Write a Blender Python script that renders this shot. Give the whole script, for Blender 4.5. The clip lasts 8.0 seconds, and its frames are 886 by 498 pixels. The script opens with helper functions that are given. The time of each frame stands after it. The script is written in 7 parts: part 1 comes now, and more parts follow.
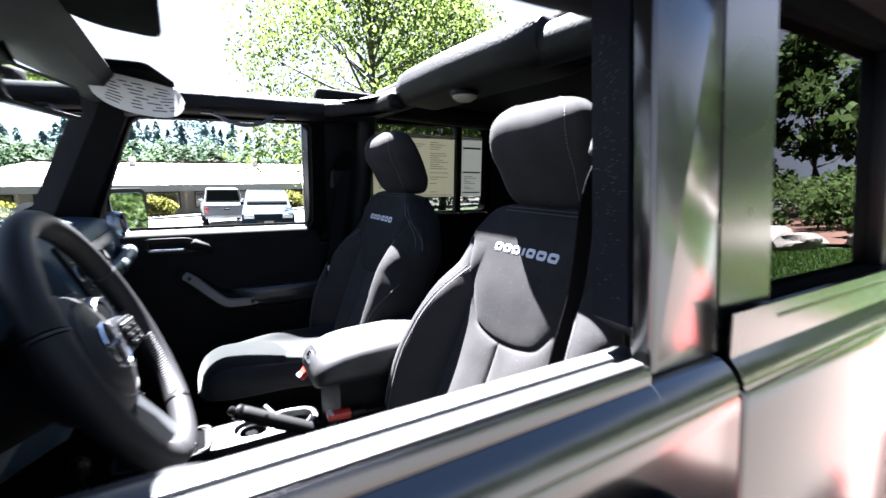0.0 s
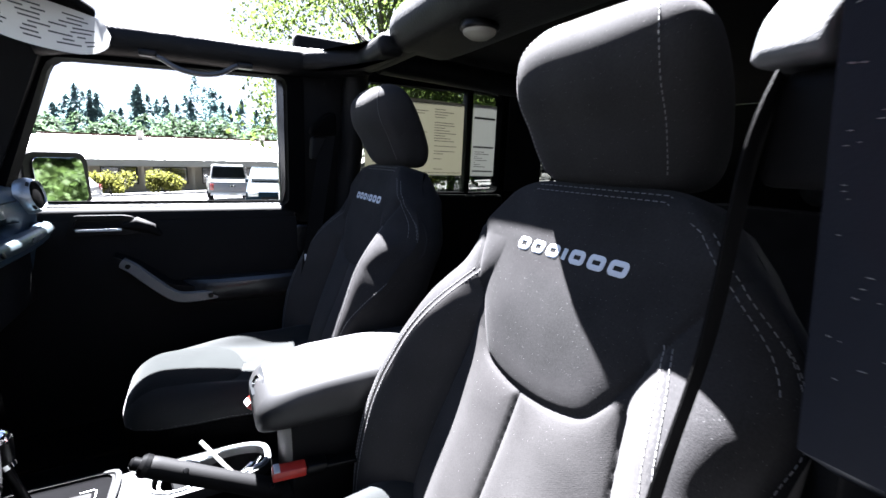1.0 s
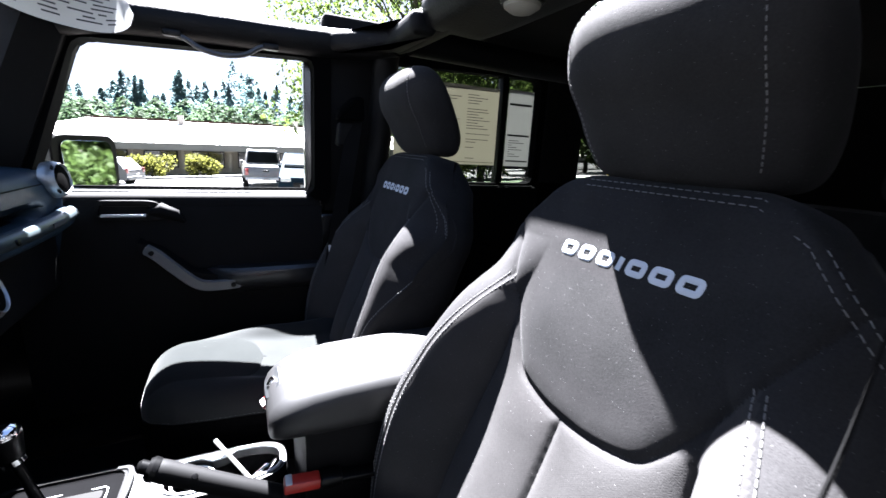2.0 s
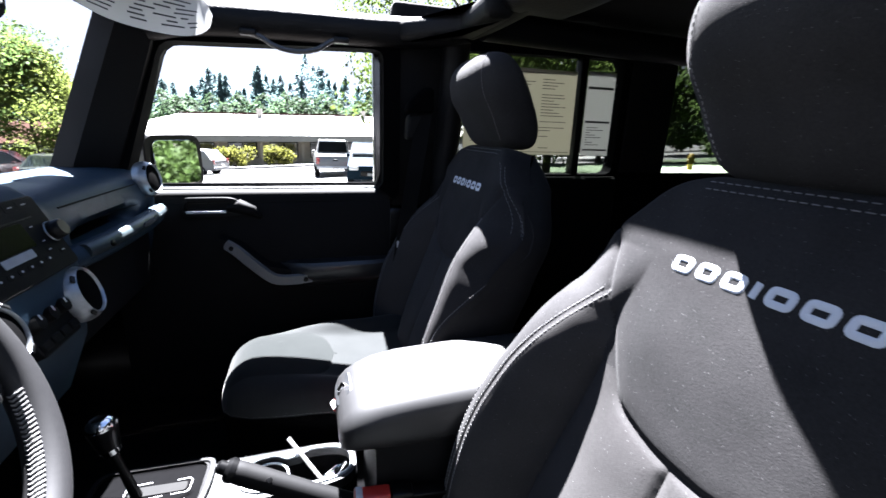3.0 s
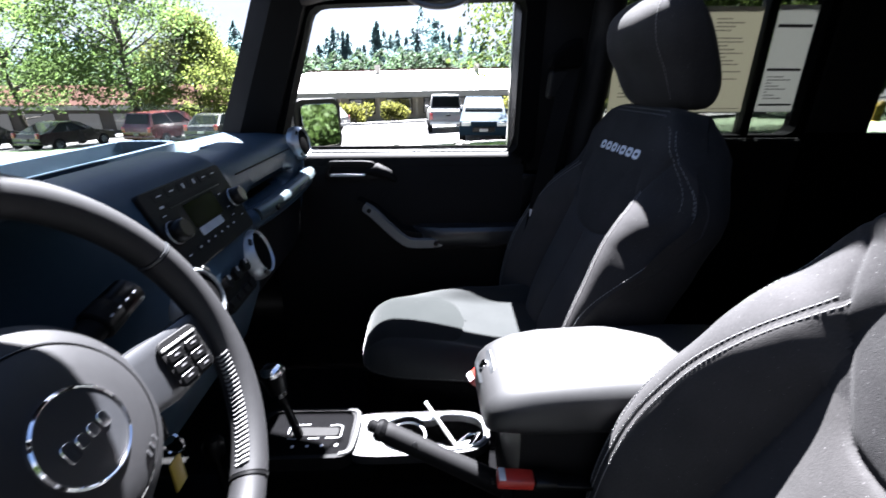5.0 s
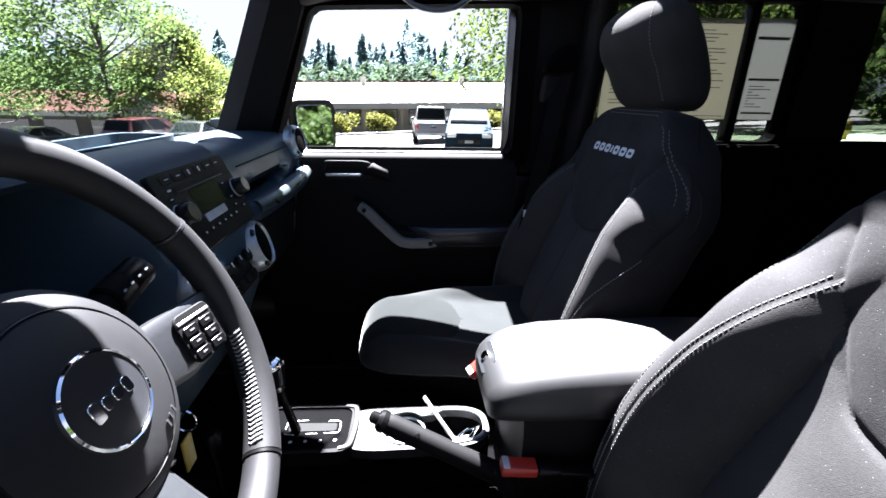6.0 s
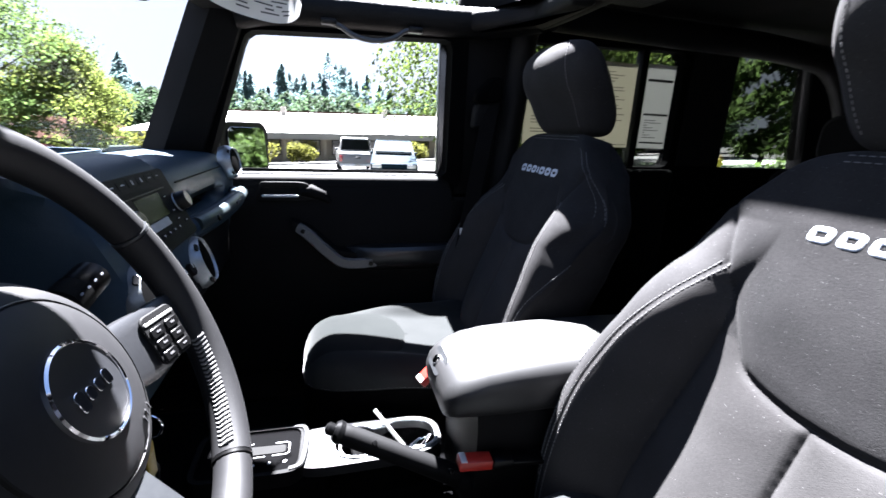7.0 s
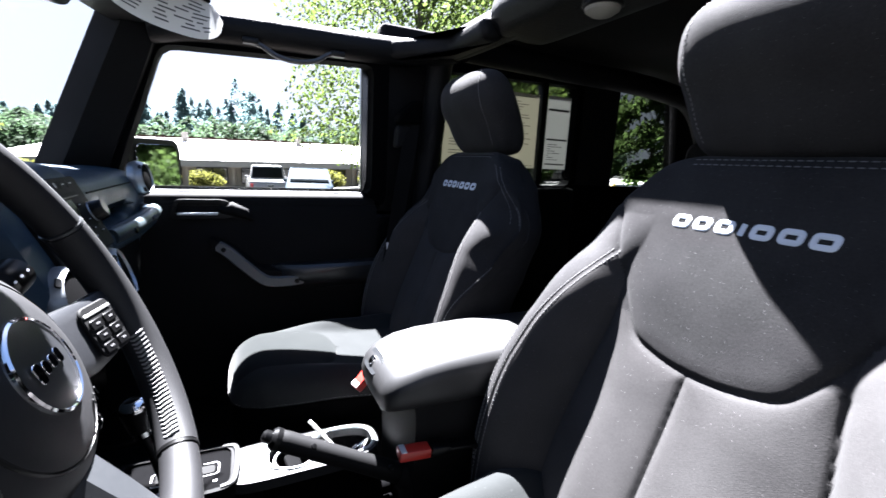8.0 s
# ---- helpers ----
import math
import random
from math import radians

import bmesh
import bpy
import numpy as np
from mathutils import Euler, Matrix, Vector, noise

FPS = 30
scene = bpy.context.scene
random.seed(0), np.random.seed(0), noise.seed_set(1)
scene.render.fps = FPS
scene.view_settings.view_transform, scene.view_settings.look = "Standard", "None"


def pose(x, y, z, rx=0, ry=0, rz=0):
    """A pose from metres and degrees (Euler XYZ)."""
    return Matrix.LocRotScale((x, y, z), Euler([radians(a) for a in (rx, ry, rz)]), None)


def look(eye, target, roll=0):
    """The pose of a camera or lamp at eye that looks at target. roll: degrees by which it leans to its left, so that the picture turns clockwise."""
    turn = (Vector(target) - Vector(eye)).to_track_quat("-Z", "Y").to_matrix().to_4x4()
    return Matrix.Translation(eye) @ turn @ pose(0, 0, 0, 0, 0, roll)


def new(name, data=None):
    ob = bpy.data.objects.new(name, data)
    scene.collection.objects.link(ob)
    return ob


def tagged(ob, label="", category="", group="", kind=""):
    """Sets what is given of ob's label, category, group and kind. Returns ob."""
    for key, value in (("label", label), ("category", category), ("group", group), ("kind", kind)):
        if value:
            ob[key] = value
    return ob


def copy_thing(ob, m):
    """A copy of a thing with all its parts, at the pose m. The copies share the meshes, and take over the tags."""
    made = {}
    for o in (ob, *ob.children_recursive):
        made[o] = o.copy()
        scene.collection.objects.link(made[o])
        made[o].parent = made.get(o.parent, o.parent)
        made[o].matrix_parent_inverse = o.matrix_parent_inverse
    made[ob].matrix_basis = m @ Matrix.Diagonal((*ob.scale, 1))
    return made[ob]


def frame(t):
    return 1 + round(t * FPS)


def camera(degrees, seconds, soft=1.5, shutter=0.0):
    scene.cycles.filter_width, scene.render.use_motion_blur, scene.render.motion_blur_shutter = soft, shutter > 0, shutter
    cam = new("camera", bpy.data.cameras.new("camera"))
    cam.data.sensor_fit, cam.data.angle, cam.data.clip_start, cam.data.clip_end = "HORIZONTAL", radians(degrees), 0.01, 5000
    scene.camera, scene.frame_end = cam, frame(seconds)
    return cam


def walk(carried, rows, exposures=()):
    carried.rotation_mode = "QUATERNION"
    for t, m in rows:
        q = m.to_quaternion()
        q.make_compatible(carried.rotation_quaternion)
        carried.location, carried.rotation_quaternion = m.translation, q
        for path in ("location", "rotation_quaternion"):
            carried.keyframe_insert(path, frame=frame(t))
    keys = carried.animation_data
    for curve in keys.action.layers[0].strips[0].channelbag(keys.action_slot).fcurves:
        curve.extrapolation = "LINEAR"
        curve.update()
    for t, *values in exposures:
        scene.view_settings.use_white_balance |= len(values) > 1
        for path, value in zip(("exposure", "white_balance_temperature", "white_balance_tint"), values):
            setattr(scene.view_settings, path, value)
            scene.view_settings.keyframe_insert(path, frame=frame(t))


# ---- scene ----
cam = camera(92.2, 8.0, shutter=0.5)
PATH = [
    (0, (-0.578, -1.026, 1.441), (0.432, 0.67, 1.119), 0.8),
    (0.5, (-0.459, -0.85, 1.415), (0.544, 0.852, 1.108), 2.0),
    (1, (-0.411, -0.77, 1.409), (0.567, 0.929, 1.011), 2.4),
    (2.5, (-0.376, -0.67, 1.414), (0.365, 1.124, 0.935), 3.0),
    (3, (-0.377, -0.634, 1.426), (0.208, 1.204, 0.897), 1.8),
    (3.5, (-0.371, -0.607, 1.445), (0.117, 1.242, 0.86), 1.4),
    (4, (-0.391, -0.582, 1.452), (-0.019, 1.274, 0.809), 1.5),
    (4.5, (-0.413, -0.572, 1.453), (-0.176, 1.298, 0.785), 1.2),
    (5, (-0.44, -0.568, 1.442), (-0.345, 1.293, 0.714), -0.0),
    (5.2, (-0.449, -0.571, 1.434), (-0.395, 1.281, 0.679), -0.4),
    (6.3, (-0.485, -0.594, 1.409), (-0.228, 1.284, 0.771), 0.9),
    (6.5, (-0.496, -0.602, 1.406), (-0.173, 1.273, 0.789), 0.4),
    (7, (-0.518, -0.629, 1.391), (-0.009, 1.23, 0.857), 2.4),
    (7.5, (-0.541, -0.657, 1.375), (0.153, 1.162, 0.917), 2.5),
    (8, (-0.555, -0.682, 1.36), (0.307, 1.08, 0.968), 2.8),
]
walk(cam, [(t, look(eye, target, roll)) for t, eye, target, roll in PATH], exposures=[(0.0, 5.35, 5850, 14), (1.0, 5.4, 5850, 14), (2.5, 5.25, 5850, 14), (3.5, 5.1, 5850, 14), (8.0, 5.08, 5850, 14)])

# world and sun
SUN_TO = Vector((0.035, 0.565, 1.0)).normalized()
world = bpy.data.worlds.new("sky")
scene.world = world
world.use_nodes = True
wn = world.node_tree.nodes
sky = wn.new("ShaderNodeTexSky")
sky.sky_type = "NISHITA"
sky.sun_disc = False
sky.sun_elevation = math.asin(SUN_TO.z)
sky.sun_rotation = math.atan2(SUN_TO.x, SUN_TO.y)
sky.dust_density = 0.4
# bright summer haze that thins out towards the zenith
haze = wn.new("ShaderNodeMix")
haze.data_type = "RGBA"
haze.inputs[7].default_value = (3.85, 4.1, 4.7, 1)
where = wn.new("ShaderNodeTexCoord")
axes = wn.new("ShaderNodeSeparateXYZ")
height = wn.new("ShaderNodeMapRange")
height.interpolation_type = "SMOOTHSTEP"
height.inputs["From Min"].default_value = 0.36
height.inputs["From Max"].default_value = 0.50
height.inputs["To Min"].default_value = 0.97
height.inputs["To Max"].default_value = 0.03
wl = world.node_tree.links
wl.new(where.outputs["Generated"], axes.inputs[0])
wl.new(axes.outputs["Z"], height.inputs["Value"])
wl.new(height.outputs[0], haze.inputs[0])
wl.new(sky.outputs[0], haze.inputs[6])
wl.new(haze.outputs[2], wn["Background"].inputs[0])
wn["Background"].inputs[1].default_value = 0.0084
sun_data = bpy.data.lights.new("sun", "SUN")
sun_data.energy = 5.0
sun_data.angle = radians(0.6)
sun_data.color = (1.0, 0.96, 0.9)
sun = new("sun", sun_data)
sun.matrix_world = look(SUN_TO * 50, (0, 0, 0))

# ---- materials ----
def surf(name, c1, c2=None, rough=0.6, scale=3.0, fine=60.0, bump=0.1, bscale=None, metal=0.0, coat=0.0, spec=0.5, rvar=0.1, dist=0.001, sheen=0.0, speck=0.0):
    """A principled surface with mottling at two sizes and a fine relief."""
    m = bpy.data.materials.new(name)
    m.use_nodes = True
    nt = m.node_tree
    nd, ln = nt.nodes, nt.links
    b = nd["Principled BSDF"]
    tc = nd.new("ShaderNodeTexCoord")
    n1 = nd.new("ShaderNodeTexNoise")
    n1.inputs["Scale"].default_value = scale
    n1.inputs["Detail"].default_value = 4
    n2 = nd.new("ShaderNodeTexNoise")
    n2.inputs["Scale"].default_value = fine
    n2.inputs["Detail"].default_value = 3
    ln.new(tc.outputs["Object"], n1.inputs["Vector"])
    ln.new(tc.outputs["Object"], n2.inputs["Vector"])
    add = nd.new("ShaderNodeMath")
    add.operation = "ADD"
    ln.new(n1.outputs["Fac"], add.inputs[0])
    ln.new(n2.outputs["Fac"], add.inputs[1])
    ramp = nd.new("ShaderNodeValToRGB")
    ramp.color_ramp.elements[0].position = 0.35
    ramp.color_ramp.elements[1].position = 0.65
    half = nd.new("ShaderNodeMath")
    half.operation = "MULTIPLY"
    half.inputs[1].default_value = 0.5
    ln.new(add.outputs[0], half.inputs[0])
    ln.new(half.outputs[0], ramp.inputs["Fac"])
    c2 = c2 or tuple(v * 0.75 for v in c1)
    ramp.color_ramp.elements[0].color = (*c1, 1)
    ramp.color_ramp.elements[1].color = (*c2, 1)
    colour = ramp.outputs["Color"]
    if speck:
        vo = nd.new("ShaderNodeTexVoronoi")
        vo.inputs["Scale"].default_value = 330.0
        ln.new(tc.outputs["Object"], vo.inputs["Vector"])
        lt = nd.new("ShaderNodeMath")
        lt.operation = "LESS_THAN"
        lt.inputs[1].default_value = 0.13
        ln.new(vo.outputs["Distance"], lt.inputs[0])
        sel = nd.new("ShaderNodeSeparateColor")
        ln.new(vo.outputs["Color"], sel.inputs[0])
        gt = nd.new("ShaderNodeMath")
        gt.operation = "GREATER_THAN"
        gt.inputs[1].default_value = 1.0 - speck
        ln.new(sel.outputs[0], gt.inputs[0])
        mu = nd.new("ShaderNodeMath")
        mu.operation = "MULTIPLY"
        ln.new(lt.outputs[0], mu.inputs[0])
        ln.new(gt.outputs[0], mu.inputs[1])
        mx = nd.new("ShaderNodeMix")
        mx.data_type = "RGBA"
        ln.new(mu.outputs[0], mx.inputs[0])
        ln.new(colour, mx.inputs[6])
        mx.inputs[7].default_value = (*[min(0.5, v * 3 + 0.03) for v in c1], 1)
        colour = mx.outputs[2]
    ln.new(colour, b.inputs["Base Color"])
    mr = nd.new("ShaderNodeMapRange")
    mr.inputs["To Min"].default_value = max(0.02, rough - rvar)
    mr.inputs["To Max"].default_value = min(1.0, rough + rvar)
    ln.new(n1.outputs["Fac"], mr.inputs["Value"])
    ln.new(mr.outputs[0], b.inputs["Roughness"])
    b.inputs["Metallic"].default_value = metal
    b.inputs["Coat Weight"].default_value = coat
    b.inputs["Coat Roughness"].default_value = 0.04
    b.inputs["Coat IOR"].default_value = 1.6
    b.inputs["Specular IOR Level"].default_value = spec
    if sheen:
        b.inputs["Sheen Weight"].default_value = sheen
        b.inputs["Sheen Roughness"].default_value = 0.4
    if bump:
        n3 = nd.new("ShaderNodeTexNoise")
        n3.inputs["Scale"].default_value = bscale or fine * 3
        n3.inputs["Detail"].default_value = 2
        ln.new(tc.outputs["Object"], n3.inputs["Vector"])
        bp = nd.new("ShaderNodeBump")
        bp.inputs["Strength"].default_value = bump
        bp.inputs["Distance"].default_value = dist
        ln.new(n3.outputs["Fac"], bp.inputs["Height"])
        ln.new(bp.outputs[0], b.inputs["Normal"])
    return m


def weave(name, c1, c2, pitch=0.0016, bump=0.5, sheen=0.03, speck=0.12, rib=0.0):
    """Woven cloth: two crossed waves as relief, mottling and a little lint."""
    m = surf(name, c1, c2, rough=0.95, scale=14, fine=420, bump=0, spec=0.03, sheen=sheen, speck=speck)
    nt = m.node_tree
    nd, ln = nt.nodes, nt.links
    tc = nd.new("ShaderNodeTexCoord")
    n = nd.new("ShaderNodeTexNoise")
    n.inputs["Scale"].default_value = 0.9 / pitch
    n.inputs["Detail"].default_value = 2
    ln.new(tc.outputs["Object"], n.inputs["Vector"])
    height = n.outputs["Fac"]
    if rib:
        w = nd.new("ShaderNodeTexWave")
        w.bands_direction = "DIAGONAL"
        w.inputs["Scale"].default_value = 0.314 / rib
        w.inputs["Distortion"].default_value = 1.0
        ln.new(tc.outputs["Object"], w.inputs["Vector"])
        ad = nd.new("ShaderNodeMath")
        ad.operation = "MULTIPLY_ADD"
        ad.inputs[1].default_value = 0.07
        ln.new(w.outputs["Fac"], ad.inputs[0])
        ln.new(height, ad.inputs[2])
        height = ad.outputs[0]
    bp = nd.new("ShaderNodeBump")
    bp.inputs["Strength"].default_value = bump
    bp.inputs["Distance"].default_value = 0.0006
    ln.new(height, bp.inputs["Height"])
    ln.new(bp.outputs[0], nd["Principled BSDF"].inputs["Normal"])
    return m


def pane_glass(name, tint=(0.95, 0.97, 0.95), rough=0.0, ior=1.5):
    """Thin window glass: clear or tinted, with a mirror gloss by Fresnel."""
    m = bpy.data.materials.new(name)
    m.use_nodes = True
    nt = m.node_tree
    nd, ln = nt.nodes, nt.links
    nd.remove(nd["Principled BSDF"])
    tr = nd.new("ShaderNodeBsdfTransparent")
    tr.inputs["Color"].default_value = (*tint, 1)
    gl = nd.new("ShaderNodeBsdfGlossy")
    gl.inputs["Roughness"].default_value = rough
    fr = nd.new("ShaderNodeFresnel")
    fr.inputs["IOR"].default_value = ior
    mx = nd.new("ShaderNodeMixShader")
    ln.new(fr.outputs[0], mx.inputs[0])
    ln.new(tr.outputs[0], mx.inputs[1])
    ln.new(gl.outputs[0], mx.inputs[2])
    ln.new(mx.outputs[0], nd["Material Output"].inputs["Surface"])
    return m


def leaf_mat(name, c1, c2, trans=0.35):
    m = surf(name, c1, c2, rough=0.65, scale=2.0, fine=11, bump=0, spec=0.06)
    nt = m.node_tree
    nd, ln = nt.nodes, nt.links
    b = nd["Principled BSDF"]
    geo = nd.new("ShaderNodeNewGeometry")
    hsv = nd.new("ShaderNodeHueSaturation")
    mr = nd.new("ShaderNodeMapRange")
    mr.inputs["To Min"].default_value = 0.72
    mr.inputs["To Max"].default_value = 1.25
    ln.new(geo.outputs["Random Per Island"], mr.inputs["Value"])
    ln.new(mr.outputs[0], hsv.inputs["Value"])
    src = b.inputs["Base Color"].links[0].from_socket
    ln.new(src, hsv.inputs["Color"])
    ln.new(hsv.outputs[0], b.inputs["Base Color"])
    tl = nd.new("ShaderNodeBsdfTranslucent")
    ln.new(hsv.outputs[0], tl.inputs["Color"])
    mx = nd.new("ShaderNodeMixShader")
    mx.inputs[0].default_value = trans
    ln.new(b.outputs[0], mx.inputs[1])
    ln.new(tl.outputs[0], mx.inputs[2])
    ln.new(mx.outputs[0], nd["Material Output"].inputs["Surface"])
    return m


def paper(name, c, trans):
    """Paper that lets some light through."""
    m = surf(name, c, tuple(v * 0.93 for v in c), rough=0.8, scale=6, fine=80, bump=0.05)
    nt = m.node_tree
    tl = nt.nodes.new("ShaderNodeBsdfTranslucent")
    tl.inputs["Color"].default_value = (*c, 1)
    mx = nt.nodes.new("ShaderNodeMixShader")
    mx.inputs[0].default_value = trans
    nt.links.new(nt.nodes["Principled BSDF"].outputs[0], mx.inputs[1])
    nt.links.new(tl.outputs[0], mx.inputs[2])
    nt.links.new(mx.outputs[0], nt.nodes["Material Output"].inputs["Surface"])
    return m


M_CLOTH = weave("black_seat_cloth", (0.0225, 0.022, 0.0225), (0.0142, 0.0139, 0.0144), pitch=0.0010, bump=0.55, speck=0.22)
M_MESH = weave("ribbed_seat_cloth", (0.031, 0.030, 0.0302), (0.0225, 0.0218, 0.022), pitch=0.0011, rib=0.0016, speck=0.08, bump=0.5)
M_INSERT = weave("cushion_cloth", (0.0082, 0.0092, 0.0090), (0.0070, 0.0079, 0.0078), pitch=0.0022, speck=0.03, sheen=0.1)
M_THREAD = surf("grey_thread", (0.13, 0.13, 0.13), rough=0.7, fine=900, bump=0)
M_CUSHION = weave("cushion_side_cloth", (0.0139, 0.0148, 0.0148), (0.012, 0.0129, 0.0129), speck=0.04, sheen=0.1)
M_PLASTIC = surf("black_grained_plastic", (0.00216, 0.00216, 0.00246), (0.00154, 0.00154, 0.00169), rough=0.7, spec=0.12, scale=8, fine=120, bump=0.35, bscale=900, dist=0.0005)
# Charcoal plastic; its strong blue is reflected sky put into the base colour.
M_DASHPL = surf("sky_tinted_charcoal_plastic", (0.0155, 0.0300, 0.0470), (0.0130, 0.0255, 0.0405), rough=0.48, spec=0.16, scale=6, fine=140, bump=0.35, bscale=800, dist=0.0006)
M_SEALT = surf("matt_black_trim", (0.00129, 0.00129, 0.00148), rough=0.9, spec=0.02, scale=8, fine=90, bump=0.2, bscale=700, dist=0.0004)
# Blue of this base imitates sky reflected in the black frame; specks are dust.
M_FRAME = surf("dusty_sky_tinted_frame", (0.003, 0.0041, 0.0078), (0.0024, 0.0033, 0.0064), rough=0.55, spec=0.1, scale=8, fine=90, bump=0.3, bscale=500, dist=0.0004, speck=0.12)
M_TRIM = surf("black_smooth_plastic", (0.002, 0.002, 0.0022), rough=0.34, spec=0.16, scale=8, fine=90, bump=0.1, bscale=700, dist=0.0004)
M_SILVER = surf("satin_silver_plastic", (0.42, 0.435, 0.45), (0.36, 0.375, 0.39), rough=0.38, metal=0.15, scale=9, fine=200, bump=0.03)
M_RING = surf("satin_silver_metal", (0.30, 0.32, 0.34), (0.25, 0.27, 0.29), rough=0.36, metal=0.75, scale=9, fine=200, bump=0.05)
M_BARFACE = surf("brushed_blue_grey_face", (0.05, 0.066, 0.073), (0.04, 0.054, 0.061), rough=0.42, metal=0.55, scale=9, fine=160, bump=0.12, bscale=700)
M_DECK = surf("satin_console_deck", (0.0155, 0.016, 0.0168), (0.013, 0.0134, 0.0142), rough=0.55, spec=0.2, scale=9, fine=200, bump=0.03)
M_CHROME = surf("chrome", (0.85, 0.85, 0.86), (0.8, 0.8, 0.82), rough=0.07, metal=1.0, rvar=0.03, bump=0)
M_GRIP = surf("grey_grab_bar_plastic", (0.104, 0.104, 0.1), (0.0866, 0.0866, 0.0849), rough=0.45, scale=12, fine=160, bump=0.15, bscale=600)
M_LEATHER = surf("black_leather", (0.0085, 0.0085, 0.0092), (0.0068, 0.0068, 0.0075), rough=0.55, spec=0.2, scale=10, fine=150, bump=0.12, bscale=900, dist=0.0005)
# Dark trim made pale: the bright sun on it is part of this colour.
M_SUNTRIM = surf("sunlit_pale_trim", (0.04, 0.041, 0.0431), (0.0339, 0.0348, 0.037), rough=0.5, scale=10, fine=160, bump=0.3, bscale=500, dist=0.0005)
M_VINYL = surf("armrest_vinyl", (0.0105, 0.0105, 0.011), (0.009, 0.009, 0.0095), rough=0.5, spec=0.4, scale=10, fine=160, bump=0.2, bscale=900, dist=0.0004)
M_PAINT = surf("black_car_paint", (0.0037, 0.0037, 0.004), (0.00308, 0.00308, 0.00339), rough=0.25, coat=1.0, scale=2, fine=500, bump=0, metal=0.2)
M_PAINT.node_tree.nodes["Principled BSDF"].inputs["Coat Roughness"].default_value = 0.17
M_SPOKE = surf("satin_charcoal_plastic", (0.012, 0.0125, 0.014), (0.0098, 0.0102, 0.0115), rough=0.34, scale=10, fine=200, bump=0.05)
M_RUBBER = surf("black_rubber", (0.00246, 0.00246, 0.00246), rough=0.8, spec=0.15, scale=8, fine=200, bump=0.2)
M_PAD = surf("roll_bar_padding", (0.00191, 0.00203, 0.00246), (0.00139, 0.00154, 0.00185), rough=0.6, spec=0.15, scale=7, fine=180, bump=0.6, bscale=160, dist=0.0015)
M_HARDTOP = surf("hardtop_liner", (0.00246, 0.00246, 0.00262), (0.00185, 0.00185, 0.002), rough=0.9, spec=0.2, scale=5, fine=300, bump=0.5, bscale=500)
M_CARPET = surf("black_carpet", (0.00246, 0.00246, 0.00246), rough=0.95, spec=0.1, scale=7, fine=500, bump=0.8, bscale=700, dist=0.002)
M_PAPER = paper("white_paper", (0.42, 0.42, 0.41), 0.5)
M_PAPERB = paper("cream_paper", (0.40, 0.385, 0.33), 0.55)
M_INK = surf("grey_ink", (0.037, 0.037, 0.04), rough=0.8, bump=0)
M_RED = surf("red_buckle_plastic", (0.286, 0.0185, 0.0115), (0.254, 0.0139, 0.00924), rough=0.4, bump=0.05)
M_YELLOW = surf("yellow_tag", (0.289, 0.2, 0.0115), rough=0.5, bump=0.05)
M_WEB = surf("seat_belt_webbing", (0.00154, 0.00154, 0.00169), rough=0.8, spec=0.08, scale=20, fine=700, bump=0.5, bscale=900)
M_DISPLAY = surf("radio_display", (0.00246, 0.00308, 0.00216), (0.00185, 0.00246, 0.00185), rough=0.2, spec=0.05, scale=30, bump=0)
M_ICON = surf("white_print", (0.42, 0.42, 0.43), rough=0.6, bump=0)
M_LCD = surf("pale_label_strip", (0.254, 0.268, 0.305), rough=0.5, bump=0)
M_LOGO = surf("silver_embroidery", (0.50, 0.53, 0.58), (0.44, 0.47, 0.52), rough=0.5, fine=900, bump=0.4, bscale=1500)
M_SATIN = surf("satin_grey_plastic", (0.016, 0.017, 0.0185), (0.013, 0.014, 0.0155), rough=0.4, spec=0.35, scale=9, fine=200, bump=0.03)
M_MIRROR = surf("mirror_glass", (0.8, 0.82, 0.82), (0.8, 0.82, 0.82), rough=0.03, metal=1.0, rvar=0.01, bump=0)
M_GLASS = pane_glass("windscreen_glass", (0.97, 0.99, 0.975), ior=1.08)
M_TINT = pane_glass("tinted_glass", (0.19, 0.20, 0.185))
M_CLEAR = pane_glass("clear_face", (0.98, 0.98, 0.98), ior=1.001)
M_TINT_DARK = pane_glass("dark_tinted_glass", (0.105, 0.11, 0.10))
M_CARGLASS = surf("dark_car_glass", (0.004, 0.0055, 0.006), rough=0.06, bump=0, coat=0.0, rvar=0.0, spec=0.07)

# ---- mesh tools ----
ROOT = {}


def thing(name, base, label, category, group="", kind=""):
    ob = new(name)
    ob.location = base
    ob.empty_display_size = 0.05
    ROOT[ob.name] = Vector(base)
    return tagged(ob, label, category, group, kind)


def finish(me, mat, smooth, angle):
    me.materials.append(mat)
    if smooth:
        me.polygons.foreach_set("use_smooth", [True] * len(me.polygons))
        me.set_sharp_from_angle(angle=radians(angle))


def part(name, bm, mat, parent, label="", smooth=True, angle=38):
    """Links a bmesh, given in world metres, as one mesh under a thing or under a part."""
    base = ROOT[parent.name]
    bmesh.ops.translate(bm, vec=-base, verts=bm.verts)
    me = bpy.data.meshes.new(name)
    bm.to_mesh(me)
    bm.free()
    finish(me, mat, smooth, angle)
    ob = new(name, me)
    ob.parent = parent
    ROOT[ob.name] = base
    if label:
        ob["label"] = label
    return ob


